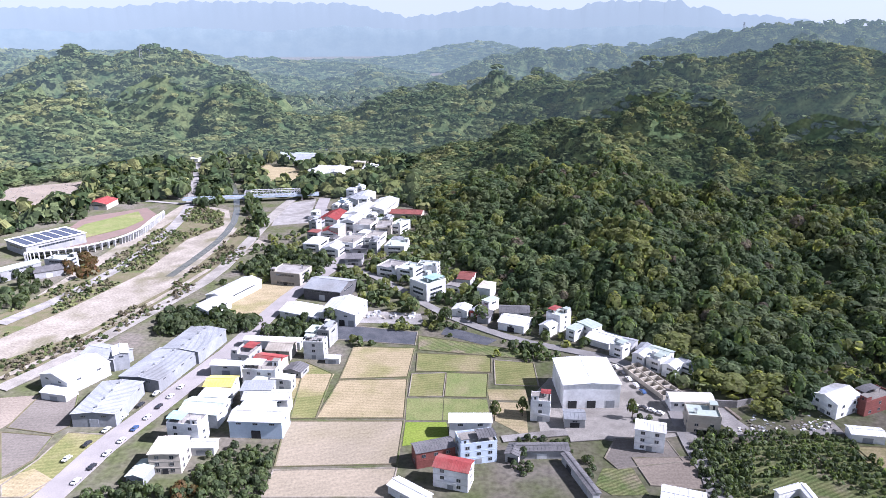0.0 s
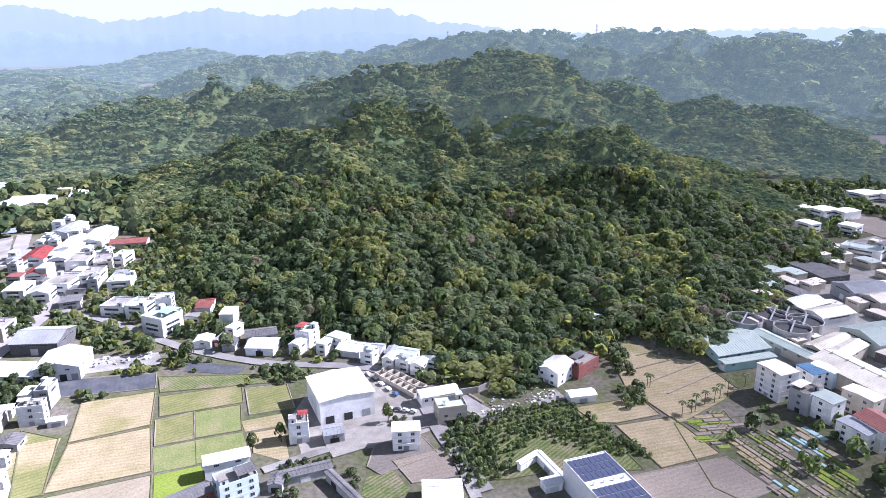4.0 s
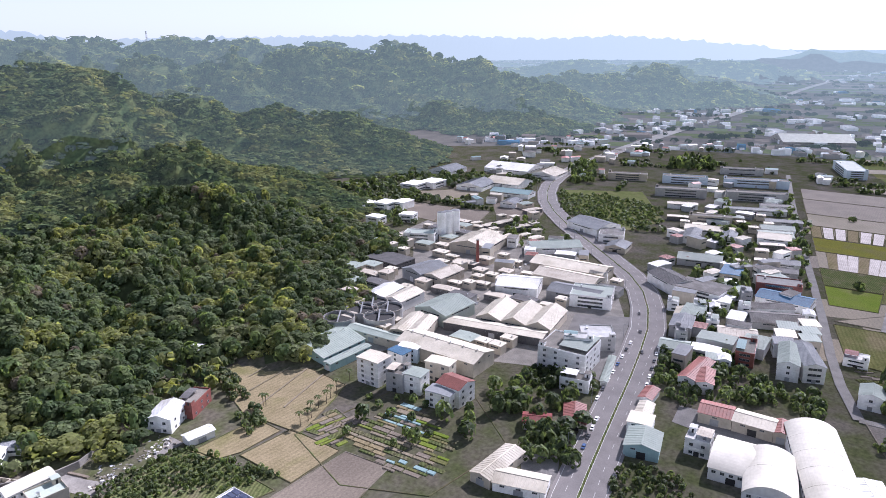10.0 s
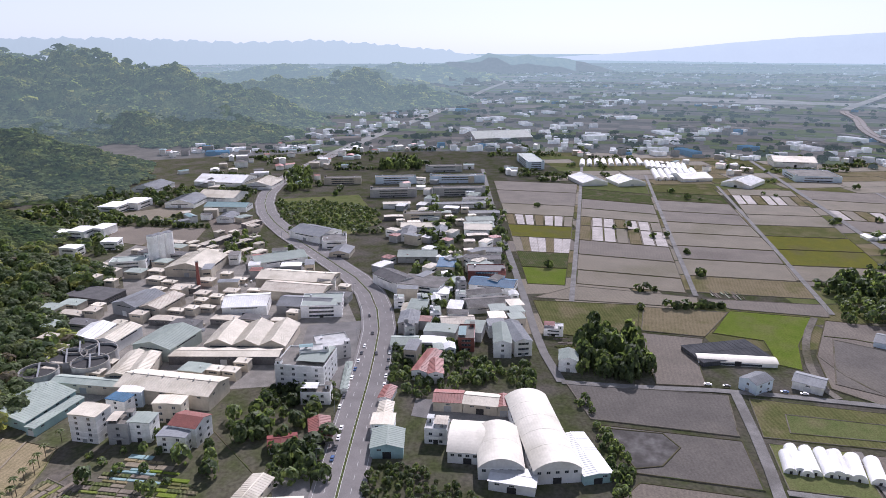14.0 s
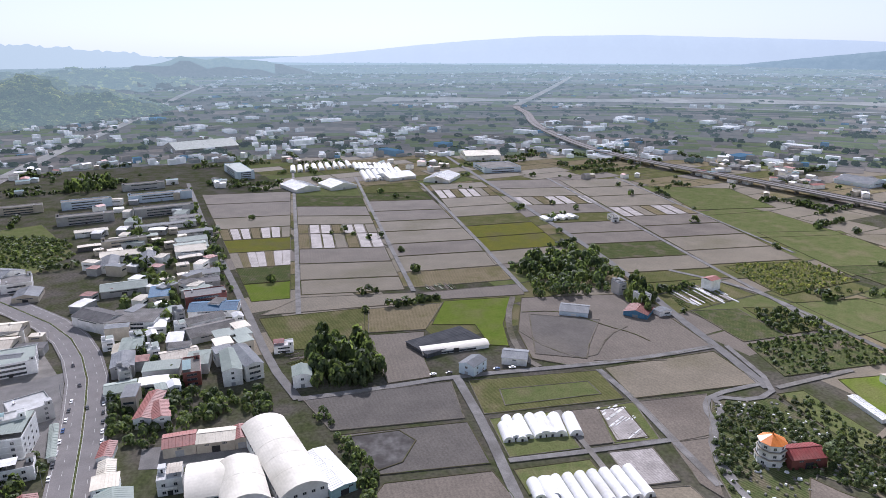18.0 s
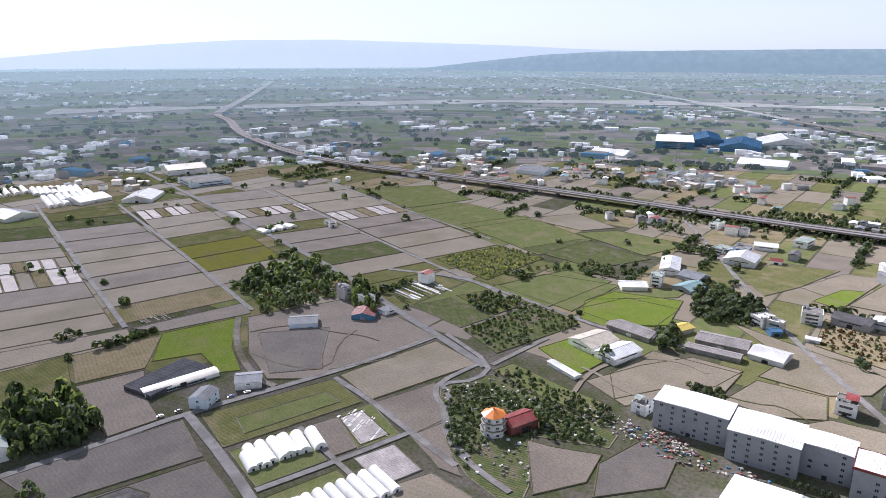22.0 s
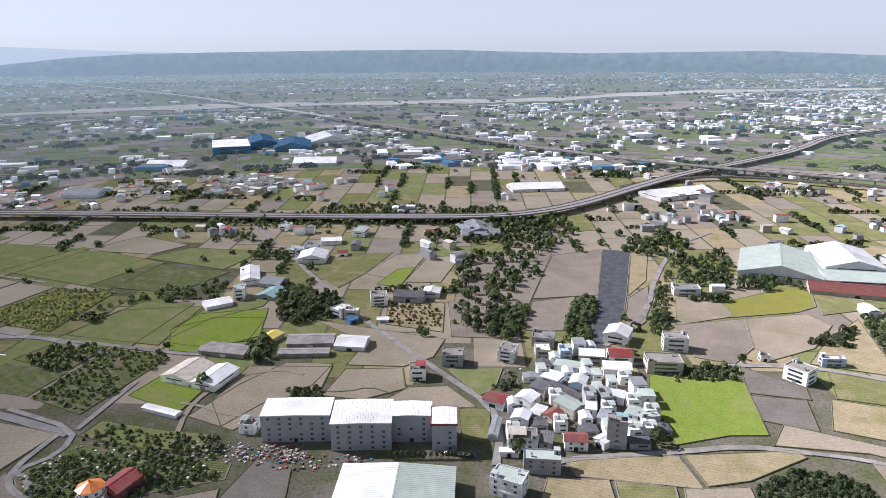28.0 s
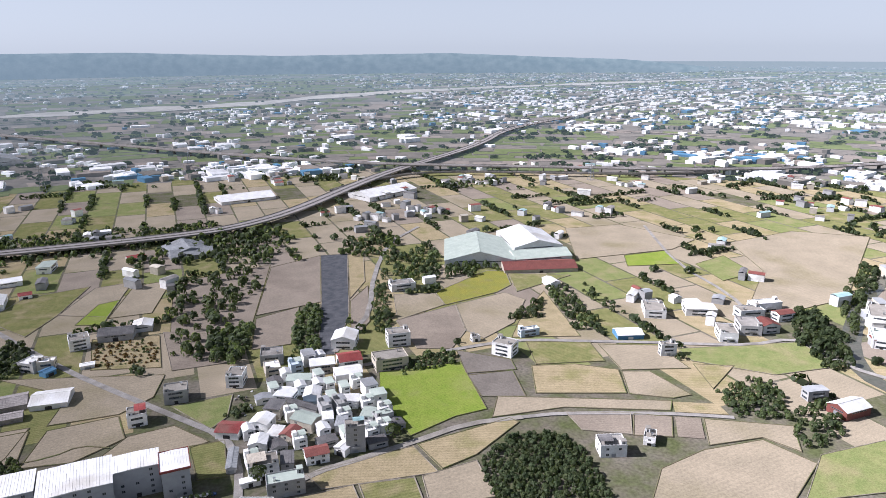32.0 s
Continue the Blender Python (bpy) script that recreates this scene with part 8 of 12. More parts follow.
sheet('field', [(-91.4, -595.8), (-144.5, -622), (-159.6, -599), (-135.3, -544.5), (-102.8, -515), (-90.8, -533.6)], 0.441, 'soil_pale', 0.3, 'dry pale harvested paddy field', 'field')
sheet('field', [(-35.8, -632.3), (-76.6, -629.3), (-82, -597.2), (-34.6, -565.2)], 0.442, 'soil_pale', 0.3, 'dry pale harvested paddy field', 'field')
sheet('field', [(-77, -632.5), (-139.9, -691.3), (-160.9, -688), (-156.2, -642.3), (-137.4, -623.1), (-81.8, -595.8)], 0.444, 'grass_yellow', 0.3, 'yellow-green flowering crop field', 'field')
sheet('field', [(-161, -680.2), (-225.1, -662.5), (-157, -621.8)], 0.446, 'stubble_green', 0.3, 'yellowing stubble field greening over', 'field')
sheet('field', [(-139.4, -546.5), (-183.7, -620.9), (-183.1, -507.5), (-125.5, -513.9)], 0.447, 'stubble', 0.3, 'straw-coloured rice stubble field', 'field')
sheet('field', [(-135, -504.4), (-186.7, -494.3), (-186.3, -459.2), (-131.8, -461.6)], 0.449, 'stubble_green', 0.3, 'yellowing stubble field greening over', 'field')
sheet('field', [(-127.9, -460.2), (-161.3, -458.1), (-190.6, -444), (-182.5, -408.2), (-119.7, -417.6)], 0.450, 'stubble', 0.3, 'straw-coloured rice stubble field', 'field')
sheet('field', [(-191.4, -490.2), (-238.7, -480.8), (-244.2, -437.8), (-192.4, -442.8)], 0.452, 'soil_pale', 0.3, 'dry pale harvested paddy field', 'field')
sheet('field', [(-191.6, -441), (-212.3, -437.9), (-225.8, -399.2), (-210.9, -396.6), (-183.3, -407.2)], 0.454, 'soil_pale', 0.3, 'dry pale harvested paddy field', 'field')
sheet('field', [(-250.5, -472.4), (-354.7, -469.8), (-355.3, -423.9), (-300.4, -418.2), (-251.5, -449.4)], 0.455, 'grass', 0.3, 'rough green grassland plot', 'field')
sheet('field', [(-249.6, -444.7), (-279.2, -437.3), (-244.2, -404.7)], 0.457, 'stubble', 0.3, 'straw-coloured rice stubble field', 'field')
sheet('field', [(-92.4, -417.6), (-208.7, -393.8), (-201.8, -381.1), (-133.9, -395.7), (-82.7, -390.1)], 0.458, 'soil_pale', 0.3, 'dry pale harvested paddy field', 'field')
sheet('field', [(-132, -390), (-174.5, -382.2), (-165.1, -357.2), (-135.7, -366.9)], 0.460, 'soil', 0.3, 'bare ploughed brown field', 'field')
sheet('field', [(-175.6, -381.3), (-199.2, -374.1), (-188.5, -350.5), (-164.9, -355.9)], 0.462, 'soil', 0.3, 'bare ploughed brown field', 'field')
sheet('field', [(-200.7, -373.2), (-215.9, -368.8), (-206.8, -345.8), (-191.6, -350.7)], 0.463, 'soil', 0.3, 'bare ploughed brown field', 'field')
sheet('field', [(-208, -392.3), (-236.6, -385), (-236.6, -370.7), (-203.7, -379.3)], 0.465, 'stubble', 0.3, 'straw-coloured rice stubble field', 'field')
sheet('field', [(-217.7, -368.5), (-269.6, -351.7), (-256.1, -323.7), (-242.3, -341.8), (-205.4, -338.5)], 0.466, 'soil_pale', 0.3, 'dry pale harvested paddy field', 'field')
sheet('field', [(-145.4, -288.5), (-166.6, -320.8), (-199.9, -335), (-241.2, -340.1), (-257.8, -311.8), (-218, -277.8)], 0.468, 'soil_pale', 0.3, 'dry pale harvested paddy field', 'field')
sheet('field', [(-265.1, -319.9), (-314.8, -328.5), (-286.9, -282), (-228.2, -281)], 0.470, 'grass', 0.3, 'rough green grassland plot', 'field')
sheet('field', [(-308, -722.2), (-365.9, -734), (-357.6, -681.7), (-296, -683)], 0.471, 'grass_bright', 0.3, 'bright green paddy field', 'field')
sheet('field', [(-373, -679.2), (-420.6, -704.4), (-419.4, -639.9), (-373.5, -620.9)], 0.473, 'grass', 0.3, 'rough green grassland plot', 'field')
sheet('field', [(-279.4, -852.2), (-357.5, -861.2), (-421.6, -773), (-374.6, -737.4), (-249.2, -715.8)], 0.474, 'soil_pale', 0.3, 'dry pale harvested paddy field', 'field')
sheet('field', [(-456.1, -754.4), (-563.9, -791.9), (-644.2, -751), (-461.9, -553.9), (-381.9, -529.6), (-372.3, -567.7), (-432.7, -645.6)], 0.476, 'soil_pale', 0.3, 'dry pale harvested paddy field', 'field')
sheet('field', [(34.1, -344.7), (-29.2, -364.8), (-41.2, -335.4), (24.6, -328.9)], 0.478, 'stubble', 0.3, 'straw-coloured rice stubble field', 'field')
sheet('field', [(-31.3, -366.2), (-93.9, -388.3), (-99.5, -382.1), (-65.2, -349.5), (-43.1, -338.2)], 0.479, 'stubble', 0.3, 'straw-coloured rice stubble field', 'field')
sheet('field', [(39.8, -323.7), (7.4, -331.1), (1.1, -304.5), (40.3, -299.6)], 0.481, 'stubble', 0.3, 'straw-coloured rice stubble field', 'field')
sheet('field', [(4.9, -331.3), (-27, -333.4), (-30.4, -306.6), (-0.3, -304.6)], 0.482, 'stubble_green', 0.3, 'yellowing stubble field greening over', 'field')
sheet('field', [(-30.8, -333.6), (-64.4, -344.5), (-68.9, -309.2), (-32.2, -304.4)], 0.484, 'soil_pale', 0.3, 'dry pale harvested paddy field', 'field')
sheet('yard', [(54.6, 280.5), (98.7, 285.2), (95.6, 267.1), (55.7, 262.3)], 0.596, 'concrete_pale', 0.3, 'pale concrete yard beside the white hall', 'yard')

# ---- roads and lanes ----
strip('stream', [(-203.8, 482.9), (-199.1, 531), (-196, 588.6), (-203.5, 658.9), (-238.2, 776.2), (-292.8, 918.6), (-331.6, 1062), (-342.8, 1217.6)], 6.5, 0.13, 'water', 'shallow stream winding through the gravel bed')
strip('road', [(-275.4, 394.2), (-258.5, 442.6), (-248, 516.9), (-251.2, 607.9), (-263.6, 694.9), (-296.9, 808.5), (-344.4, 962.9)], 10.0, 0.583, 'concrete', 'pale riverside road on the embankment')
strip('road', [(-224.6, 311.5), (-211.1, 339.7), (-199.1, 380.8), (-184.2, 431.4), (-170, 482.6), (-168.5, 570.7), (-169.5, 681.5), (-164.4, 740.4)], 10.0, 0.586, 'concrete_pale', 'pale riverside lane with gravel verge')
strip('path', [(-231.3, 322.4), (-217.5, 351.6), (-205.3, 394.4), (-190.3, 447.4), (-179.3, 498.2)], 3.8, 0.7, 'gravel', 'pale gravel strip beside the river road')
strip('road', [(229.8, 86.4), (247.3, 90.1), (309.4, 99.3), (383.8, 109.8), (458.4, 123.9), (528.7, 153.9), (597.4, 213.5), (698, 302.8), (787.7, 360.2), (891.2, 397.8), (1031.4, 414.8), (1300, 413.7), (1697.4, 406), (2142.7, 387.2), (2961.3, 393), (4162, 262.5)], 25.0, 0.75, 'asphalt', 'broad grey four-lane road curving through the town')
strip('road', [(-156.3, 207.1), (-151.4, 234.3), (-147.5, 261.7), (-138, 291.1), (-129.3, 324.2), (-118.2, 363.4), (-109.6, 422.6), (-95.1, 473.2), (-81.9, 513.7), (-70.4, 569.5), (-98, 625.7), (-126.1, 680.9), (-130, 739.9)], 12.5, 0.589, 'asphalt', 'grey two-lane road past the warehouses')
strip('road', [(-81.9, 513.7), (-57.1, 489.1), (-25.3, 448.1), (-9, 419.8), (15.9, 391.7), (44.6, 366.8), (69, 355.3), (92.1, 344.3), (108.2, 324.4), (109.9, 292.7), (106.9, 263.7), (107.4, 235.5), (108.2, 215)], 6.6, 0.592, 'asphalt_old', 'grey lane along the foot of the hill')
strip('road', [(25.7, 264.7), (57.1, 270.5), (78.7, 271.2), (100, 271.9), (110.2, 272)], 4.8, 0.595, 'concrete', 'narrow grey lane between the fields')
strip('road', [(110.2, 272), (108.2, 249.6), (104.1, 224.5), (102.5, 212.5)], 4.8, 0.598, 'concrete', 'narrow grey lane between the fields')
strip('road', [(1225.2, -39.5), (781.6, -25), (519.4, -14.6)], 4.3, 0.601, 'concrete', 'narrow grey lane between the fields')
strip('road', [(1097.5, -133.2), (754, -120.3), (548.9, -113.3)], 4.3, 0.604, 'concrete', 'narrow grey lane between the fields')
strip('road', [(1024.6, -224.9), (739.4, -216.1), (523.5, -206.6)], 4.3, 0.607, 'concrete', 'narrow grey lane between the fields')
strip('road', [(1331.8, -331.3), (1018.2, -326.3), (749.7, -321.8), (551.9, -315.7), (446.9, -300.6), (379.1, -295.1), (323.4, -288.5)], 6.6, 0.61, 'asphalt_old', 'straight grey farm road')
strip('road', [(1011.8, -429.3), (763.3, -417.5), (609.3, -406.6), (508.4, -401.4), (443.5, -399.4), (382.6, -390.3)], 4.3, 0.613, 'concrete', 'narrow grey lane between the fields')
strip('road', [(994.9, -538), (747.2, -522.4), (564.9, -512.5)], 3.8, 0.616, 'concrete', 'narrow grey lane between the fields')
strip('road', [(1112, 122.9), (796.5, 72.6), (544.9, 26.1), (433.1, 7.8), (381.2, -7.5)], 5.7, 0.619, 'asphalt_old', 'narrow grey lane between the fields')
strip('road', [(381.2, -7.5), (382.5, -57.8), (386.6, -107.3), (380.6, -201), (381.8, -248.6), (385.9, -295.8)], 4.8, 0.622, 'concrete', 'narrow grey lane between the fields')
strip('road', [(384.3, -106.7), (322.5, -106.3), (259.7, -102)], 5.7, 0.625, 'concrete', 'narrow grey lane between the fields')
strip('road', [(290.2, -108.2), (287.7, -151.8), (286.8, -199)], 3.8, 0.628, 'concrete', 'narrow grey lane between the fields')
strip('road', [(330.7, -152.4), (291.2, -152), (255.6, -152)], 3.3, 0.631, 'concrete_pale', 'narrow grey lane between the fields')
strip('road', [(372.9, -199.2), (331.7, -201.7), (282.6, -199.5), (245.4, -198.9)], 4.3, 0.634, 'concrete', 'narrow grey lane between the fields')
strip('road', [(330, -289.9), (324.8, -248.3), (312.1, -236.3), (295.3, -231.7), (269.8, -212.7), (247.2, -208.6)], 3.8, 0.637, 'concrete', 'narrow grey lane between the fields')
strip('road', [(514.9, -191.2), (477.4, -173.6), (436, -161.6), (399.5, -158.6), (386.3, -163.3)], 4.8, 0.64, 'gravel', 'pale dirt track round the fields')
strip('road', [(384.3, -302.9), (322.7, -294.3), (311.8, -271.1), (323, -248.6), (307.7, -245.9), (286.2, -221.6), (257.7, -207.9), (231.3, -205.2), (211.5, -205.7)], 3.8, 0.643, 'concrete', 'narrow grey lane between the fields')
strip('road', [(322.7, -294.3), (331.1, -358.2)], 3.8, 0.646, 'concrete_pale', 'narrow grey lane between the fields')
strip('road', [(546, -358), (488.4, -395.9), (433.9, -402.2), (348.4, -404.6), (318.3, -406.1), (274.6, -420.4), (234, -428.5)], 4.8, 0.649, 'concrete', 'narrow grey lane between the fields')
strip('road', [(68.6, -327), (72.7, -361.1), (85.3, -391.7), (122.6, -422.2), (172.1, -463.8), (217.7, -502.9), (305.2, -589.2), (364.7, -652.2), (431.3, -718.2), (493.1, -778.4)], 4.8, 0.652, 'concrete', 'straight pale lane across the fields')
strip('road', [(-102.4, -387.5), (-65.5, -385.1), (-29.4, -368.5), (1.2, -356.1), (30.5, -344.9), (56.8, -322.6)], 4.8, 0.655, 'concrete_pale', 'pale concrete lane past the village')
strip('road', [(-102.4, -387.5), (-128.5, -388.6), (-180, -381), (-210.2, -374.9), (-237.9, -366.7)], 3.8, 0.658, 'concrete', 'narrow grey lane between the fields')
strip('road', [(-68.3, -495.7), (-82.5, -499), (-101.9, -503.8), (-135.9, -507.7), (-185.2, -496.8), (-238.8, -486.3), (-268.9, -478.4), (-312.5, -469.5), (-352.1, -477.1), (-359.5, -459.1), (-361.5, -423), (-382.2, -392.5)], 4.8, 0.661, 'concrete', 'narrow grey lane between the fields')
strip('road', [(53.3, -457.3), (31.1, -470), (-2.8, -481.1), (-37.4, -485.3)], 4.8, 0.664, 'concrete', 'narrow grey lane between the fields')
strip('road', [(19.6, -506.8), (1.6, -552.9), (-11.2, -587.3), (-19, -695), (-43, -819.1), (-87.5, -891.6)], 4.8, 0.667, 'concrete', 'narrow grey lane between the fields')
strip('road', [(-388.8, -849.9), (-352.7, -678.3), (-359.5, -585.5), (-348, -527.9)], 3.8, 0.67, 'concrete', 'narrow grey lane between the fields')
strip('road', [(-383.6, 749.2), (-276.9, 715.2)], 5.7, 0.673, 'concrete', 'narrow grey lane between the fields')
strip('canal', [(-595.9, -640.2), (-491.5, -565.1), (-428.8, -502.2), (-383.7, -450), (-364.1, -408.6), (-369.4, -377.7)], 15.0, 0.1, 'water', 'narrow green canal beside the town')
strip('earth_ridge', [(233.5, 281.8), (280.9, 284.5)], 0.9, 0.676, 'soil_pale', 'low earth ridge across the stubble field')
strip('earth_ridge', [(222.3, 264.4), (271.1, 274)], 0.9, 0.679, 'soil_pale', 'low earth ridge across the stubble field')
strip('earth_ridge', [(230.4, 251.8), (270.2, 260.4)], 0.9, 0.682, 'soil_pale', 'low earth ridge across the stubble field')
strip('earth_ridge', [(244.3, 295.3), (275.6, 297.2)], 0.9, 0.685, 'soil_pale', 'low earth ridge across the stubble field')

strip('path', [(261.0, -307.9), (271.4, -330.4), (274.9, -354.3), (270.0, -374.9), (259.4, -391.6), (241.8, -401.4), (223.4, -398.6)], 3.2, 0.69, 'soil_pale', 'pale worn track round the bare field', 'path')
strip('path', [(282.0, -339.7), (268.3, -340.5), (250.6, -335.7), (237.3, -335.3), (226.8, -337.9)], 2.6, 0.692, 'soil_pale', 'pale wheel track across the bare field', 'path')
strip('earth_ridge', [(445.1, -171.5), (410.5, -179.8), (384.7, -201.2), (421.8, -231.1), (433.2, -252.6)], 1.1, 0.694, 'bund_pale', 'low footpath winding through the dark field', 'path')
strip('earth_ridge', [(386.2, -202.1), (378.9, -224.7), (374.5, -250.1)], 0.9, 0.697, 'bund_pale', 'low footpath winding through the dark field', 'path')
strip('earth_ridge', [(480.0, -186.1), (476.7, -210.8), (464.2, -224.4), (435.9, -239.1), (421.2, -250.5), (404.8, -255.3)], 0.9, 0.699, 'bund', 'weedy earth ridge through the dark field', 'path')
strip('earth_ridge', [(209.5, -376.5), (183.2, -383.4), (171.1, -394.2), (152.6, -389.1)], 1.0, 0.701, 'bund', 'weedy earth ridge between the bare fields', 'path')

# ---- motorway ----
viaduct([(2260, -835), (2174.5, -801), (2015.6, -779.8), (1715.6, -680), (1468.9, -640), (1231.6, -620), (1048.2, -653), (878.7, -710), (697.4, -752), (579.5, -779), (449.6, -805), (298.1, -843), (200, -872), (142, -905), (78, -988), (-2, -1155), (-85, -1305), (-170, -1418), (-318, -1640), (-440, -1925), (-648, -2160), (-780, -2290)], 24, 8, 'long concrete motorway viaduct across the plain')
viaduct([(974.7, -2050), (614.6, -1800), (409.3, -1650), (260.1, -1550), (11, -1392), (-206.7, -1318), (-391.7, -1270), (-616.5, -1200), (-830, -1180), (-1044.7, -1196), (-1300, -1250)], 22, 11, 'concrete expressway viaduct across the plain')
viaduct([(30, -1130), (-30, -1215), (-150, -1285), (-330, -1245), (-520, -1190), (-680, -1185)], 10, 7, 'curving concrete ramp of the interchange')
far_strip("far_motorway", [(2260, -835), (2426, -927), (2830, -1160), (3552, -1557), (4300, -1960)], 30, "gravel", 9, "pale motorway bridge over the river", "motorway")
far_strip("far_motorway", [(974.7, -2050), (1494, -2440), (2231, -2943), (3176, -3492), (4300, -4150)], 28, "gravel", 11, "pale expressway bridge over the river", "motorway")
far_strip("far_motorway", [(-780, -2290), (-900, -2500), (-1150, -2800), (-1500, -3100)], 22, "gravel", 8, "pale motorway through the far town", "motorway")
main_road([(229.8, 86.4), (247.3, 90.1), (309.4, 99.3), (383.8, 109.8), (458.4, 123.9), (528.7, 153.9), (597.4, 213.5), (698, 302.8), (787.7, 360.2), (891.2, 397.8), (1031.4, 414.8), (1300, 413.7), (1697.4, 406), (2142.7, 387.2), (2961.3, 393), (4162, 262.5)], 25)

# ---- buildings ----
hall(-159.4, 291.6, 20.1, 30.5, -0.4, 6.7, 'grey_metal', 'grey_metal', vents=4, ribs=1.2, rise=1.0, along='d')
hall(-149, 326.3, 22.2, 33.8, -12.8, 7, 'grey_metal', 'grey_metal', vents=4, ribs=1.2, rise=1.0, along='d')
hall(-140.5, 356.1, 21.7, 30.3, -11.7, 7.5, 'grey_metal', 'grey_metal', vents=4, ribs=1.2, rise=1.0, along='d')
hall(-190, 320.6, 20.6, 24.7, -26.1, 7.5, 'white_metal', 'white_metal', along='d')
hall(-190.1, 304.1, 14.4, 8.2, -13.8, 4, 'white_metal', 'white_metal', along='w')
hall(-183.4, 341, 22, 14.2, -18.4, 7, 'grey_metal', 'grey_metal', along='w')
hall(-174.7, 338.8, 7.4, 12.7, 26.9, 9, 'grey_metal', 'white_metal', along='d')
house(-105.5, 335.3, 10.7, 13.3, -15, 10, 'grey_wall', 'flat', 'concrete')
hall(-92.2, 331.6, 15.4, 11.1, -15.1, 7, 'cream', 'red_metal', along='w')
hall(-90.2, 349.6, 13.4, 12.8, -6.5, 6, 'cream', 'beige_rust', along='w')
hall(-97.6, 360.9, 33.1, 6.1, -5.7, 5, 'white_metal', 'white_metal', along='w')
house(-70.9, 348.4, 11.5, 7.6, -7.7, 10, 'white', 'flat', 'concrete')
hall(-60.4, 341.4, 7.8, 4.1, -5.5, 3.2, 'white_metal', 'white_metal', along='w')
hall(-113.3, 327, 16.1, 6.5, -5, 7, 'white_metal', 'white_metal', along='w')
hall(-110.3, 306.6, 13.8, 11.1, -2.8, 7, 'white', 'yellow_metal', along='w')
house(-109.5, 294.1, 13.3, 8.6, -5, 7, 'white', 'metal', 'white_metal')
hall(-110.8, 283, 18.5, 14.5, -8, 7, 'white', 'green_metal', along='w')
house(-112.5, 265.8, 14.7, 8.9, -9.2, 10, 'white', 'flat', 'concrete')
house(-113.4, 247, 12.7, 12.7, 1.4, 9, 'cream', 'metal', 'cream_metal')
hall(-103.1, 256.8, 11, 6.4, -0.3, 4, 'white_metal', 'white_metal', along='w')
hall(-121.7, 238.7, 7.3, 11.2, -9, 4, 'grey_metal', 'green_metal', along='d')
house(-92.4, 316.7, 17.4, 9.8, -6.5, 10, 'white', 'flat', 'concrete')
house(-89.1, 295.7, 14.6, 9.5, 1.7, 10, 'grey_wall', 'metal', 'grey_metal')
hall(-83.2, 289.3, 21.1, 9.6, -0.4, 9, 'white_metal', 'white_metal', along='w')
house(-85.1, 278.5, 14.9, 9.2, -7.9, 9, 'white', 'metal', 'green_metal')
hall(-82.7, 272.7, 23.8, 12.5, -3.7, 8.5, 'blue_wall', 'white_metal', along='w')
house(-80.8, 312, 10.5, 5.7, -10.2, 6, 'white', 'metal', 'white_metal')
hall(-143.6, 443.7, 16.1, 38.2, -23.3, 6, 'white_metal', 'white_metal', along='d')
hall(-150.1, 413.4, 14.6, 21.7, -23.3, 6, 'white_metal', 'white_metal', along='d')
house(-110.4, 472.4, 23.2, 19.1, -15.9, 9, 'cream', 'flat', 'concrete')
hall(-62.8, 403, 23.4, 24.7, -11.3, 8, 'white_metal', 'white_metal', bays=4, along='d')
hall(-86.7, 405.8, 28.9, 17.8, -24.2, 5, 'white_metal', 'white_metal', along='w')
# open-sided parking roof: its dark wall colour stands for the shade underneath
hall(-77.7, 445.5, 27.3, 25.8, -18.4, 7.5, 'dark_metal', 'grey_metal', along='w')
house(-38.1, 488.8, 16.2, 17.9, -27.8, 7, 'white', 'flat', 'concrete')
house(-10.6, 441.7, 17.2, 17.6, -46.4, 12, 'white', 'flat', 'concrete')
house(-23.6, 477.2, 14, 16.6, -28.9, 9, 'white', 'flat', 'concrete')
house(-10.8, 483.8, 15.1, 11.8, -11.7, 9, 'white', 'flat', 'concrete')
house(10, 453.9, 11, 11.7, -30.6, 4, 'white', 'metal', 'concrete')
house(70.2, 386.9, 10.2, 11.4, -44.9, 10, 'white', 'flat', 'concrete')
hall(12, 408.1, 10, 10.3, -20.1, 5, 'white', 'white_metal', along='d')
hall(21.8, 407.4, 6.2, 9.7, -35.8, 4, 'red_metal', 'grey_metal', along='d')
hall(26.4, 399, 7.5, 11.7, -20.1, 4, 'grey_wall', 'dark_metal', along='d')
hall(43.8, 387.7, 16.5, 15, -25.6, 5, 'white', 'white_metal', along='w')
hall(44.8, 402.4, 18.4, 11.9, -3.8, 6, 'grey_wall', 'dark_metal', along='w')
hall(92.3, 364.9, 14.5, 14.4, -38.8, 4, 'white', 'white_metal', along='w')
hall(104.3, 359, 10.6, 9.6, -37.1, 4, 'grey_wall', 'grey_metal', along='w')
hall(112.1, 350.7, 5.8, 10, -35.1, 4, 'grey_wall', 'grey_metal', along='d')
hall(118.8, 342.8, 11.6, 10.4, -42.6, 5, 'white', 'green_metal', along='w')
house(86.9, 375.9, 11.7, 8.4, -54.7, 7, 'white', 'metal', 'green_metal')
hall(70.2, 305.6, 27.2, 28.2, 1.3, 12.5, 'white', 'white_metal', rise=1.0, label='large plain white hall with a low ribbed roof', win=False, ribs=2.4, bays=3, along='d')
hall(59.7, 277.6, 9.1, 8.4, -4.7, 5, 'grey_wall', 'grey_metal', along='w')
house(45.2, 284, 8.9, 8.4, -10.5, 10, 'white', 'flat', 'concrete')
house(89, 259.4, 12.3, 8.2, -17.8, 10, 'white', 'gable', 'white_metal')
barrel(117.3, 291.7, 19.8, 9.3, -3, 5.5, 1.8, along='w')
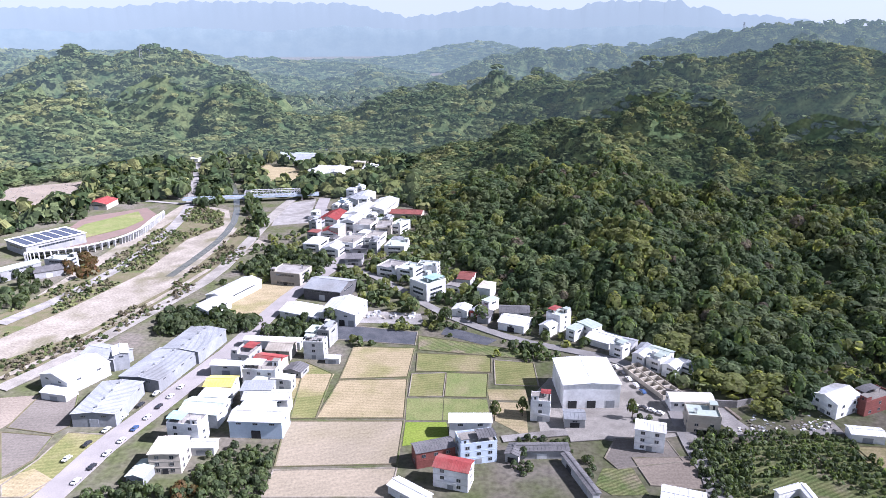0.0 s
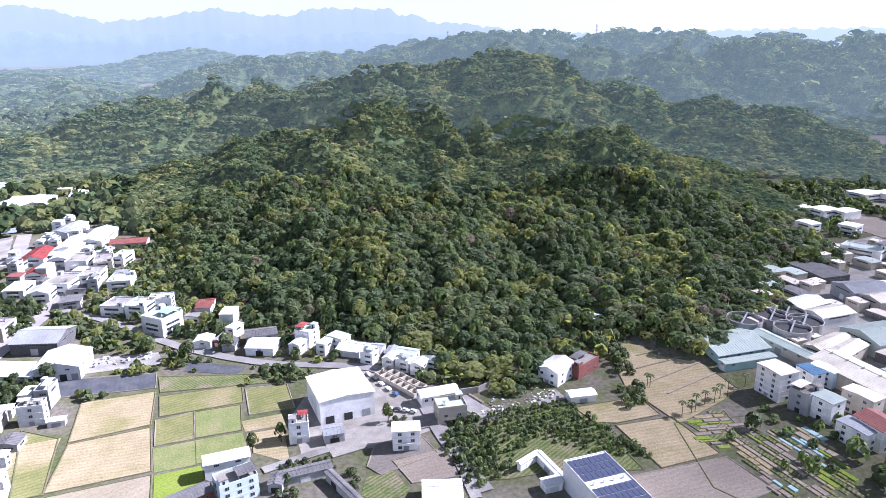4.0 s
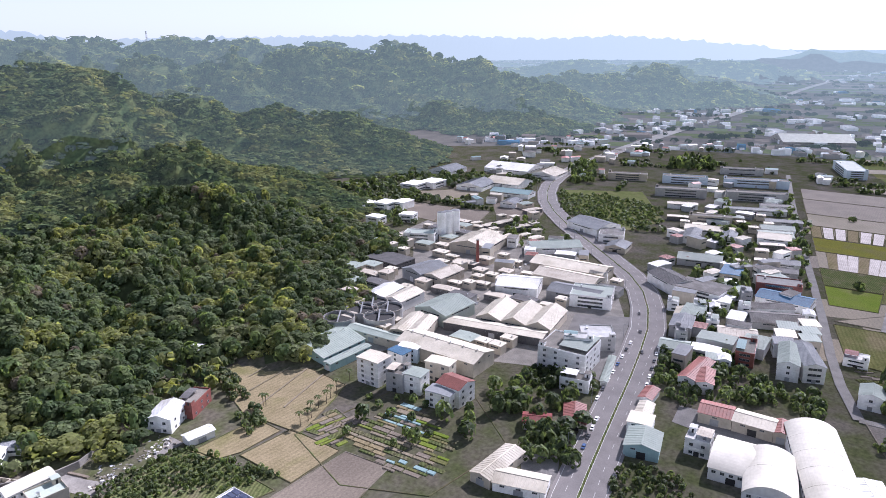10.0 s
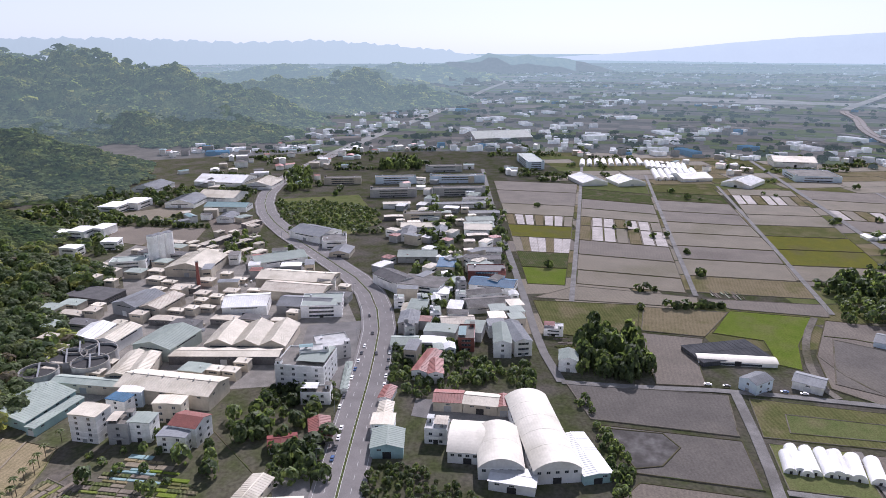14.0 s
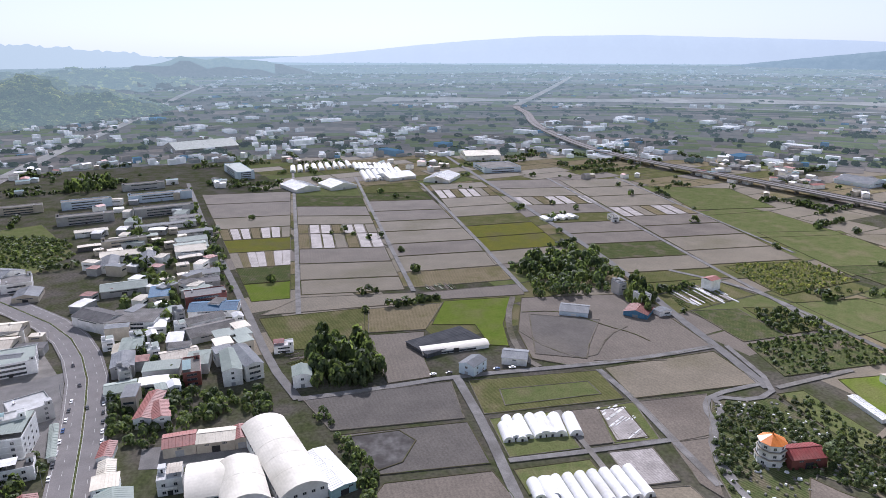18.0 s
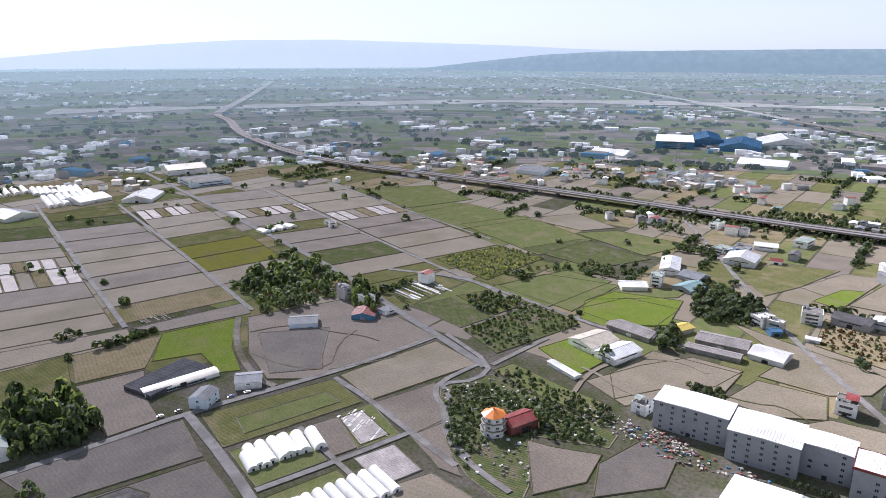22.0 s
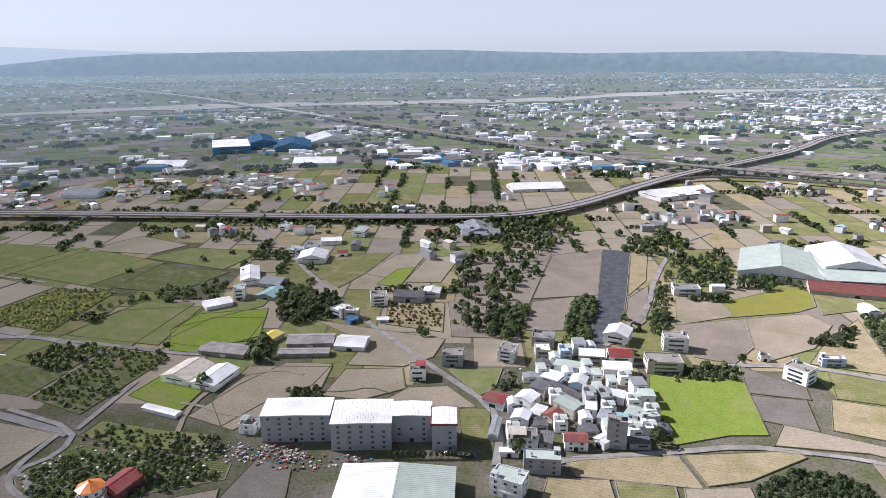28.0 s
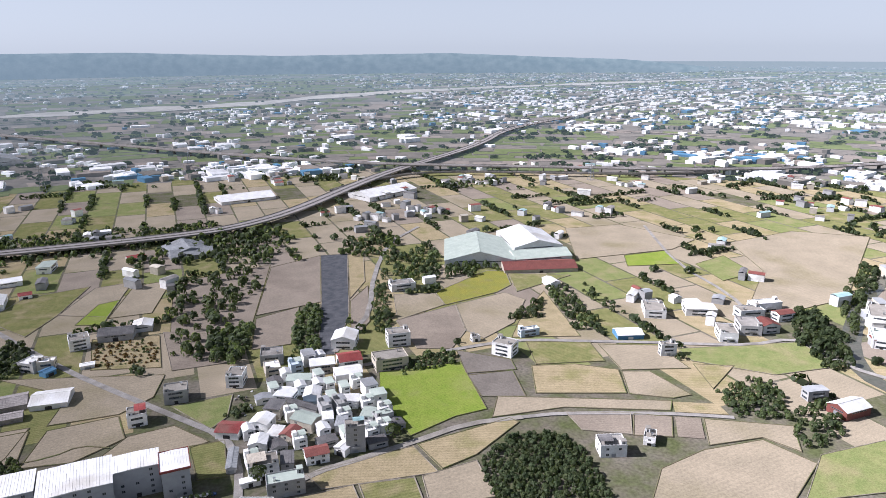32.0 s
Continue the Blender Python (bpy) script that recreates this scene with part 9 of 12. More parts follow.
house(116.8, 274, 14.1, 11, -9.2, 8.5, 'cream', 'flat', 'concrete')
house(185.9, 290.1, 13.5, 17.8, -62.3, 8, 'white', 'gable', 'white_metal')
house(203.3, 291.2, 9.3, 20.2, -66.1, 7, 'maroon', 'flat', 'concrete')
hall(185.5, 264.5, 13.7, 7, -10.4, 4, 'white_metal', 'white_metal', along='w')
hall(247.9, 347.7, 10.1, 9.6, -53.8, 5, 'white_metal', 'white_metal', along='w')
house(-4.3, 249.5, 16.8, 7.6, 17.9, 7.5, 'maroon', 'gable', 'dark_metal')
house(13.6, 251.9, 15.6, 10, 11.8, 9.5, 'blue_wall', 'flat', 'concrete')
house(3.9, 234.2, 14.3, 8.8, -18.2, 9, 'white', 'gable', 'red_metal')
hall(11.8, 269.8, 18.6, 7.6, -0.4, 8, 'white', 'white_metal', vents=0, along='w')
hall(-13.1, 224.8, 17.2, 6.5, -39.4, 4, 'white', 'white_metal', along='w')
hall(41.2, 253.2, 22.8, 5.7, 0.6, 4, 'grey_wall', 'dark_metal', along='w')
hall(54.4, 235.2, 27.6, 3.1, 105.5, 4, 'grey_wall', 'dark_metal', along='w')
hall(29.6, 251.2, 5.6, 7.8, -19.9, 4, 'grey_wall', 'dark_metal', along='d')
hall(89.4, 217, 15.4, 13, -19.9, 5, 'white', 'white_metal', along='w')
hall(132.5, 224.7, 11.7, 2.1, 20.4, 4, 'white', 'white_metal', along='w')
hall(138.8, 216.7, 20.6, 2.9, -88.8, 4, 'white', 'white_metal', along='w')
hall(133.6, 206.8, 7.6, 5, -2.9, 4, 'white', 'white_metal', along='w')
hall(298, 281.8, 31, 35.7, -94.4, 5.5, 'teal_metal', 'green_metal', along='d', vents=5)
hall(292.8, 260.5, 6, 33.7, -96.1, 5, 'teal_metal', 'green_metal', rise=0.4, along='d')
hall(327.3, 212.4, 58.2, 23.1, -92.1, 9, 'cream', 'cream_metal', vents=6, along='w')
hall(326.1, 265.7, 40.5, 9.5, -89.9, 6, 'cream', 'green_metal', along='w')
house(281.2, 230.5, 15.5, 12, -91.3, 15, 'white', 'metal', 'cream_metal')
house(306, 230.9, 12.3, 7.8, -97.1, 9, 'white', 'metal', 'blue_metal')
house(316, 229.9, 13.3, 9.6, -78.7, 9, 'blue_wall', 'metal', 'white_metal')
house(282.4, 213.4, 10.3, 12.2, -80.6, 11, 'grey_wall', 'flat', 'concrete')
house(285, 203.6, 11.6, 10.2, -84.9, 11, 'white', 'metal', 'green_metal')
house(304.3, 199.8, 15.8, 9, -84.5, 11, 'cream', 'metal', 'cream_metal')
house(287.8, 179.1, 15.4, 14.4, -95.3, 11, 'white', 'gable', 'maroon')
house(278.1, 182.1, 14.9, 8.9, -86.7, 9, 'white', 'metal', 'grey_metal')
hall(385.3, 249.6, 28.4, 32.8, -96.3, 9, 'green_metal', 'green_metal', along='d')
hall(401.2, 215.4, 18.4, 35.1, -83.3, 7, 'cream', 'cream_metal', along='d', rise=4, ribs=1.2)
hall(404.1, 197.5, 17.8, 36.6, -83.3, 7, 'cream', 'cream_metal', along='d', rise=4, ribs=1.2)
hall(406.8, 180.2, 17.2, 38.1, -83.3, 7, 'cream', 'cream_metal', along='d', rise=4, ribs=1.2)
# open-fronted hall: dark walls paint the shaded inside
hall(376.1, 203.8, 69.4, 13.1, -81.1, 6, 'dark_metal', 'cream_metal', rise=1, along='w')
hall(347.8, 254.1, 11.6, 32.4, -80.7, 8, 'cream', 'cream_metal', along='d')
hall(348.9, 243.9, 11.7, 30.2, -75.3, 8, 'cream', 'cream_metal', along='d')
hall(387.9, 306.4, 17.7, 26.7, -85.6, 8, 'white_metal', 'white_metal', along='d')
hall(388.8, 287.9, 16.1, 27.8, -92.5, 8, 'white_metal', 'cream_metal', along='d')
hall(448.7, 310.2, 23.9, 30.5, -104.6, 9, 'grey_metal', 'grey_metal', along='d', rise=3)
hall(449.2, 292.5, 18.6, 31.7, -94.4, 8, 'beige_rust', 'beige_rust', along='d')
house(463.2, 359.1, 38.5, 24.7, -97, 5, 'dark_metal', 'metal', 'dark_metal')
house(535.1, 375.7, 30.6, 16.4, -69.3, 10, 'white', 'flat', 'concrete')
hall(546.9, 316.8, 39.3, 44.3, -85.8, 8, 'cream', 'cream_metal', along='d')
hall(458.9, 228, 31.9, 28.3, -73.6, 9, 'white', 'white_metal', along='w')
hall(523.2, 212, 64.7, 26.4, -90.7, 8, 'cream', 'cream_metal', vents=4, along='w')
hall(495.2, 202.6, 51.9, 24.2, -92.9, 8, 'cream', 'beige_rust', along='w')
hall(468.9, 184.6, 39.4, 22.9, -87.1, 7, 'grey_wall', 'grey_metal', along='w')
house(468.5, 171.7, 30.2, 26.7, -75.4, 9, 'white', 'flat', 'green_metal', label='white office block with blue window bands and a mossy roof')
house(361.8, 144.5, 29.7, 26.6, -88.6, 14, 'white', 'flat', 'concrete')
house(367.1, 141.1, 17.6, 9.5, -70.7, 17.5, 'white', 'flat', 'concrete')
house(397.9, 140.9, 21, 20.4, -62, 9, 'grey_wall', 'flat', 'concrete')
house(336.1, 129.3, 16.6, 9.2, -81.1, 7, 'white', 'flat', 'concrete')
hall(363.8, 120.4, 3.8, 35.2, -78.2, 3, 'white_metal', 'white_metal', rise=0.4, win=False, along='d')
hall(302.9, 115.8, 11.2, 19.9, -68.2, 4, 'cream', 'maroon', along='d')
hall(288.2, 130.2, 14.1, 10.7, -65.9, 4, 'white', 'red_metal', along='w')
hall(242.9, 127.9, 10.5, 28, -96, 5, 'cream', 'cream_metal', along='d')
hall(237.5, 113.2, 23, 12.6, -76.4, 4.5, 'white', 'cream_metal', along='w')
hall(295.6, 77.8, 16, 17.3, -79.9, 6, 'teal_metal', 'green_metal', along='d')
house(312.6, 84.5, 11.8, 11.5, -82.8, 6, 'white', 'metal', 'white_metal')
hall(328.2, 87.2, 7.7, 12.3, -83.6, 4, 'white', 'cream_metal', along='d')
hall(345.5, 90.4, 7.2, 14.4, -90.3, 4, 'white', 'maroon', along='d')
hall(384.4, 74.9, 9.7, 31.3, -97.4, 6.5, 'white', 'maroon', along='d')
hall(376.5, 68.1, 9, 19.4, -79.3, 7, 'white', 'maroon', along='d')
hall(448.4, 100.1, 13.8, 22.6, -83.2, 8, 'grey_wall', 'grey_metal', along='d')
hall(415, 95.9, 17.8, 14.8, -80.5, 5, 'white', 'green_metal', along='w')
hall(474.8, 104.2, 14.3, 15.3, -83.9, 5, 'white', 'cream_metal', along='d')
house(524, 105.2, 35.5, 25.9, -99.7, 9, 'white', 'metal', 'white_metal')
hall(533.1, 131.3, 33.9, 20.9, -129.7, 9, 'white', 'white_metal', along='w')
hall(343, 54.7, 16, 14.3, -85.8, 6, 'cream', 'maroon', along='w')
hall(342.7, 36.2, 18.9, 13.9, -91.4, 6, 'cream', 'cream_metal', along='w')
hall(342.7, 24, 6.5, 13.8, -85.1, 6, 'cream', 'maroon', along='d')
barrel(303.8, 37.6, 19.3, 29.6, -87.3, 6, 4, along='w')
barrel(295.7, 22.2, 21.5, 33.6, -81.5, 6.5, 5, along='d')
barrel(314, 3.3, 22.7, 69.2, -74.6, 7.5, 4.5, along='d')
hall(300, -18.3, 13.7, 35.1, -69.4, 5, 'teal_metal', 'white_metal', rise=0.8, along='d')
hall(276.1, 13.8, 21.1, 12.7, -94.7, 5, 'white_metal', 'white_metal', rise=0.5, along='w')
house(308.9, 55.2, 11.4, 10.9, -88, 8, 'white', 'flat', 'concrete')
house(425, 32.2, 11.6, 32.1, -83.2, 10.5, 'white', 'gable', 'green_metal')
house(430, 22.9, 11.6, 34, -70.4, 10.5, 'white', 'gable', 'grey_metal')
house(446.1, 38.1, 11.5, 12, -74.7, 9, 'white', 'metal', 'grey_metal')
house(460.2, 25, 10.4, 11.4, -69.1, 9, 'cream', 'metal', 'white_metal')
house(459.8, 38.8, 11.8, 12.7, -74.7, 9, 'grey_wall', 'metal', 'white_metal')
house(473.1, 26.4, 10.7, 11.9, -69, 9, 'white', 'metal', 'white_metal')
house(474.2, 39.5, 12.1, 13.4, -74.7, 9, 'cream', 'metal', 'green_metal')
house(486.7, 27.9, 10.9, 12.6, -68.8, 9, 'white', 'metal', 'cream_metal')
hall(496, 49.2, 34.7, 21.3, -69, 5, 'white_metal', 'white_metal', along='w')
hall(519.3, 55.9, 28.6, 12.7, -64.5, 5, 'grey_metal', 'white_metal', along='w')
hall(540.1, 49.1, 36.7, 21.9, -96.4, 6, 'white', 'blue_metal', along='w')
house(426.7, 55.9, 10.6, 23.6, -84.5, 9, 'maroon', 'flat', 'concrete')
hall(453.9, 66.4, 23.6, 15.7, -74.7, 6, 'grey_wall', 'beige_rust', along='w')
house(566.1, 57.8, 32, 18.7, -80.2, 9, 'maroon', 'flat', 'dark_metal')
hall(609.9, 127.3, 36.5, 22.1, -80.5, 6, 'white', 'white_metal', along='w')
hall(607.9, 65.7, 32.9, 14.1, -80.8, 6, 'white', 'white_metal', along='w')
house(579.9, 94.6, 15.7, 27.9, -86.5, 8, 'cream', 'metal', 'blue_metal')
hall(634, 63.3, 24.7, 15.1, -79.1, 6, 'white', 'grey_metal', along='w')
hall(685.3, 152.7, 14.6, 34.6, -83.6, 7, 'white', 'grey_metal', along='d')
hall(694.1, 120.4, 13.9, 34.8, -84.1, 7, 'white', 'grey_metal', along='d')
hall(713, 142.2, 48.3, 19.8, -80.6, 7, 'white', 'cream_metal', along='w')
hall(714, 82.6, 29.3, 23.9, -84, 7, 'white', 'cream_metal', along='w')
hall(754.7, 86.1, 31.2, 18.4, -74.9, 6, 'white', 'green_metal', along='w')
for x, y, w, d, h, wall, roof_m in ((973.4, 235.3, 59.4, 15, 10, "blue_wall", "concrete_pale"), (996.7, 147.7, 80.7, 15, 10, "blue_wall", "concrete_pale"), (884, 217.3, 61.8, 15, 10, "grey_wall", "concrete_pale"), (907.9, 131.8, 69.3, 16, 10, "grey_wall", "concrete_pale"), (957.7, 311.2, 53.9, 15, 9, "cream", "concrete"), (754.2, 151.7, 43, 12, 10, "cream", "concrete_pale"), (1084.2, 182.3, 58.4, 14, 9, "grey_wall", "concrete_pale")):
    house(x, y, w, d, -75, h, wall, "flat", roof_m, label="long three-storey school block with rows of windows", porch=False)
for x, y, w, d, wall, roof_m in ((705.4, 158.8, 10.9, 22, "cream", "concrete"), (713.8, 127.6, 12.6, 22, "cream", "concrete"), (727.7, 83.7, 31.3, 24, "grey_wall", "green_metal"), (863.8, 103.6, 33.5, 13, "white", "white_metal"), (818.8, 197.5, 33.6, 13, "white", "cream_metal"), (788.7, 84.9, 35.9, 13, "grey_wall", "grey_metal"), (831.9, 120.9, 66, 11, "white", "grey_metal")):
    hall(x, y, w, d, -75, 6, wall, roof_m, along="w" if w > d else "d", rise=1.2)
hall(666.8, 248.2, 43.5, 33.5, -114.4, 8, 'white', 'grey_metal', along='w')
house(642.5, 219.7, 23.7, 26.3, -74.9, 8, 'white', 'flat', 'concrete')
hall(612.6, 202.5, 19.5, 23.4, -86.1, 5, 'white', 'white_metal', along='d')
house(616.9, 540.5, 15.6, 20.9, -93.7, 8, 'white', 'metal', 'white_metal')
house(612.5, 510.9, 19.7, 26.1, -89.1, 8, 'white', 'metal', 'white_metal')
house(630.6, 493.5, 20, 22.5, -89.4, 8, 'white', 'metal', 'white_metal')
house(644.9, 478.7, 17.1, 22.4, -92.4, 8, 'white', 'metal', 'white_metal')
house(742.7, 532.1, 24.6, 29.5, -90.6, 8, 'white', 'metal', 'white_metal')
house(768, 519.8, 25.1, 31.6, -91, 8, 'white', 'metal', 'white_metal')
house(568.8, 458.7, 18.1, 13.4, -88.3, 8, 'white', 'metal', 'white_metal')
house(596.7, 435.8, 16.3, 15.9, -74.9, 8, 'white', 'metal', 'white_metal')
hall(870.4, 560, 38.3, 47.4, -87.8, 6, 'white', 'grey_metal', along='d')
hall(793.8, 464.6, 37.4, 47.7, -85.6, 6, 'white', 'grey_metal', along='d')
hall(831.2, 435.9, 52.7, 41.8, -91.2, 6, 'white', 'cream_metal', along='w')
hall(773.7, 398.9, 52.4, 24.4, -85.7, 6, 'white', 'teal_metal', along='w')
hall(721.3, 373.4, 18.6, 25.3, -83.7, 6, 'white', 'grey_metal', along='d')
hall(578.8, 252.9, 47.4, 25.7, -52.4, 6, 'white', 'white_metal', along='w')
hall(933.9, 482, 73.2, 51.6, -89.5, 6, 'white', 'white_metal', along='w')
hall(919, 417.6, 42.8, 50.9, -86.6, 6, 'white', 'cream_metal', along='d')
house(455.1, -1.5, 13.3, 11.1, -90.2, 5, 'white', 'flat', 'concrete')
house(403.4, -11.3, 11.6, 15, -90.7, 8, 'white', 'gable', 'green_metal')
house(392.1, -119.5, 11.7, 15, -139.9, 7, 'blue_wall', 'gable', 'grey_metal')
hall(399.6, -151.4, 16.4, 14.8, -116.3, 5, 'white', 'grey_metal', along='w')
barrel(427.7, -116.5, 47.7, 11, -87.6, 2.5, 1.4, along='w', label='long low greenhouse under pale plastic film')
hall(469.7, -226.6, 22, 18, -119.8, 4, 'blue_wall', 'grey_metal', along='w')
hall(454.3, -274, 18.6, 18.7, -135.2, 4, 'blue_metal', 'maroon', along='d')
tunnels(313.9, -118.6, 2, 7.1, 17.2, 3.1, -97.2)
tunnels(317, -129.2, 4, 6.7, 22, 3.1, -94.6)
tunnels(314.1, -144.9, 3, 8.5, 19.8, 3.8, -100.2)
tunnels(263, -116, 2, 7.1, 14, 3.1, -95.1)
tunnels(258, -140.2, 8, 6.4, 23.3, 3, -91.5)
house(735.8, -399.5, 9.2, 16.5, -98.7, 6, 'white', 'flat', 'concrete')
hall(757.4, -321.7, 9.7, 15.1, -82.3, 3, 'white', 'white_metal', win=False, along='d')
hall(758.4, -333.4, 9.8, 15.2, -82.3, 3, 'white', 'white_metal', win=False, along='d')
hall(759.5, -345, 9.8, 15.2, -82.3, 3, 'white', 'white_metal', win=False, along='d')
hall(760.5, -356.8, 9.9, 15.2, -82.3, 3, 'white', 'white_metal', win=False, along='d')
tunnels(1194.5, -38.8, 1, 8.5, 53.2, 4.5, -92.1)
tunnels(1197.7, -51, 1, 8.5, 53, 4.5, -91.6)
tunnels(1201, -63.2, 1, 8.5, 52.9, 4.5, -91.2)
tunnels(1204.2, -75.4, 1, 8.5, 52.8, 4.5, -90.8)
tunnels(1207.4, -87.6, 1, 8.5, 52.7, 4.5, -90.4)
tunnels(1210.6, -99.8, 1, 8.5, 52.6, 4.5, -90)
tunnels(1213.9, -112, 1, 8.5, 52.5, 4.5, -89.6)
tunnels(1217.1, -124.2, 1, 8.5, 52.4, 4.5, -89.1)
tunnels(1220.3, -136.4, 1, 8.5, 52.3, 4.5, -88.7)
tunnels(1194.8, -146.9, 1, 8.5, 62, 4.5, -92.1)
tunnels(1191.4, -155.1, 1, 8.5, 61.5, 4.5, -92.5)
tunnels(1188.1, -163.2, 1, 8.5, 61.1, 4.5, -92.9)
tunnels(1184.7, -171.2, 1, 8.5, 60.6, 4.5, -93.3)
tunnels(1181.4, -179.2, 1, 8.5, 60.2, 4.5, -93.6)
tunnels(1178.2, -187.1, 1, 8.5, 59.8, 4.5, -94)
tunnels(1174.9, -194.9, 1, 8.5, 59.4, 4.5, -94.4)
tunnels(1171.7, -202.6, 1, 8.5, 59, 4.5, -94.8)
tunnels(1098.7, -148.9, 1, 9.9, 80.6, 4.8, -91.1)
tunnels(1101.4, -159, 1, 9.9, 80.6, 4.8, -91)
tunnels(1104.1, -169.2, 1, 9.9, 80.5, 4.8, -91)
tunnels(1106.8, -179.3, 1, 9.9, 80.5, 4.8, -90.9)
tunnels(1109.5, -189.4, 1, 9.9, 80.5, 4.8, -90.8)
tunnels(1112.2, -199.6, 1, 9.9, 80.4, 4.8, -90.8)
tunnels(1114.8, -209.7, 1, 9.9, 80.4, 4.8, -90.7)
hall(1027.4, -42.3, 38.4, 58.6, -69, 5, 'white_metal', 'white_metal', win=False, along='d')
hall(1026.6, -97.1, 42.1, 44.8, -69.6, 5, 'white_metal', 'white_metal', win=False, along='d')
hall(1077.5, -196.5, 47.5, 42.6, -70, 5, 'white_metal', 'white_metal', win=False, along='w')
hall(1046.4, -264.6, 41.2, 58.8, -123.2, 5, 'white_metal', 'white_metal', win=False, along='d')
hall(253.3, -251.4, 19.5, 13.2, -95.8, 6, 'maroon', 'red_metal', label='red-roofed temple hall beside the graveyard', name='temple_hall', rise=2.2, along='w')
hall(301.9, -375.8, 23.1, 28.5, 175.3, 5, 'white', 'beige_rust', along='d')
hall(278.1, -373.8, 18.6, 28.8, 176.9, 5, 'white', 'white_metal', along='d')
hall(286, -326.1, 27.1, 5.5, 173.4, 2.6, 'white', 'white_metal', win=False, rise=0.5, along='w')
hall(296.3, -417.2, 35, 17, -175.8, 4, 'film', 'film', win=False, along='w')
house(220.5, -322.9, 9.8, 9.4, -172.1, 6, 'white', 'flat', 'concrete')
house(190.2, -329.1, 40.4, 20.9, -162.5, 17, 'factory_grey', 'metal', 'white_metal', label='pale grey four-storey factory block with a white roof', porch=False)
house(150.8, -334.5, 34.8, 27.6, -162.2, 17, 'factory_grey', 'metal', 'white_metal', label='pale grey four-storey factory block with a white roof', porch=False)
house(123.7, -345.6, 23.1, 16.7, -164.3, 17, 'factory_grey', 'metal', 'white_metal', label='pale grey four-storey factory block with a white roof', porch=False)
part('roof_edge', parapet(15.8, 20.8, 16.6, 1.4, 'red_metal'), house(103, -343, 14.2, 19.2, -164.3, 17, 'factory_grey', 'metal', 'white_metal', label='grey factory stair block with a red-edged white roof', porch=False), label='red metal roof edge')
hall(110.5, -278, 60, 46, -166.9, 9, 'white_metal', 'green_metal', along='d', rise=1.6, roof2='white_metal', label='large metal hall with one white and one pale green roof slope')
hall(374.4, -578.2, 18.4, 44.3, -148.5, 6, 'white_metal', 'white_metal', along='d')
hall(362.1, -502.3, 23.3, 17.5, -132.1, 4, 'white_metal', 'white_metal', along='w')
house(354.9, -528.1, 10.3, 16.6, -154.5, 10, 'white', 'flat', 'concrete')
hall(342.3, -568.9, 22.2, 21.9, -180, 4, 'grey_metal', 'grey_metal', along='w')
hall(327.7, -539.7, 19.9, 25.1, 176.3, 3.5, 'grey_metal', 'teal_metal', along='d')
hall(342, -654.5, 30.2, 31, -162.6, 6, 'white_metal', 'white_metal', along='d')
house(375, -674, 15.9, 16.8, 176.6, 5, 'white', 'flat', 'concrete')
house(355.1, -678.4, 14.9, 16.9, -168.8, 9, 'blue_wall', 'flat', 'concrete')
hall(351.7, -721.6, 23.8, 17.6, -155, 5, 'white_metal', 'white_metal', along='w')
hall(318.3, -678.5, 11.3, 11.1, -156.3, 4, 'white', 'red_metal', along='w')
house(332, -766.2, 14, 24.9, -176.5, 7, 'white', 'metal', 'green_metal')
house(436.4, -765.7, 10.8, 20.1, -176.5, 6, 'white', 'flat', 'concrete')
hall(186.9, -800.2, 45.9, 32.1, -163.8, 5, 'grey_metal', 'grey_metal', along='w')
hall(247.5, -794.2, 19.2, 13.1, -152.9, 4, 'white', 'red_metal', along='w')
house(223.8, -547.8, 15.1, 14.3, -155.8, 9, 'white', 'flat', 'concrete')
hall(199.4, -564.3, 27.2, 18.6, -173.5, 6, 'grey_wall', 'dark_metal', rise=3, along='w')
hall(183.3, -580.8, 15.7, 16.4, -171.1, 5, 'white_metal', 'white_metal', along='d')
house(243.7, -511.2, 14.9, 14.7, 155.6, 7, 'grey_wall', 'flat', 'concrete')
house(232.7, -507.8, 12.1, 8.5, -170.8, 8, 'cream', 'flat', 'concrete')
hall(229.3, -498.8, 8.5, 7.7, -123.3, 4, 'blue_metal', 'blue_metal', along='w')
hall(204.4, -507.8, 9.8, 5.9, -162.7, 3, 'white_metal', 'white_metal', along='w')
hall(242.7, -450.6, 36.1, 18.8, -161.4, 4, 'film', 'film', win=False, along='w')
hall(209.7, -455.1, 23.5, 21.3, -171.7, 4, 'white_metal', 'white_metal', win=False, along='w')
hall(238, -429.5, 37.6, 9.5, -163, 3.5, 'film', 'film', win=False, along='w')
hall(297, -415, 39.2, 9.6, -172.6, 4, 'film', 'film', win=False, along='w')
hall(276.7, -447.8, 12, 16.7, 170.3, 4, 'cream', 'yellow_metal', along='d')
house(144.3, -418.6, 11.6, 12.4, -164.1, 8, 'white', 'flat', 'concrete')
house(126.1, -446.4, 15.2, 13.5, -169.4, 9, 'grey_wall', 'flat', 'concrete')
house(66.8, -497.9, 16.8, 15.4, -176.3, 8, 'grey_wall', 'flat', 'concrete')
house(64.6, -476.3, 11.1, 13.3, -166, 7, 'cream', 'flat', 'concrete')
house(88.5, -464.6, 11.6, 15.3, 174.2, 9, 'white', 'flat', 'concrete')
house(11, -521.5, 19, 20.5, 169.8, 8, 'white', 'gable', 'white_metal')
house(-31.6, -516.5, 18.2, 12.8, -172.7, 11, 'white', 'flat', 'concrete')
house(-22.4, -476.7, 24.8, 16.3, -169.5, 9, 'cream', 'flat', 'concrete')
house(28.3, -477.3, 18.2, 13.3, -173.2, 7, 'cream', 'gable', 'white_metal')
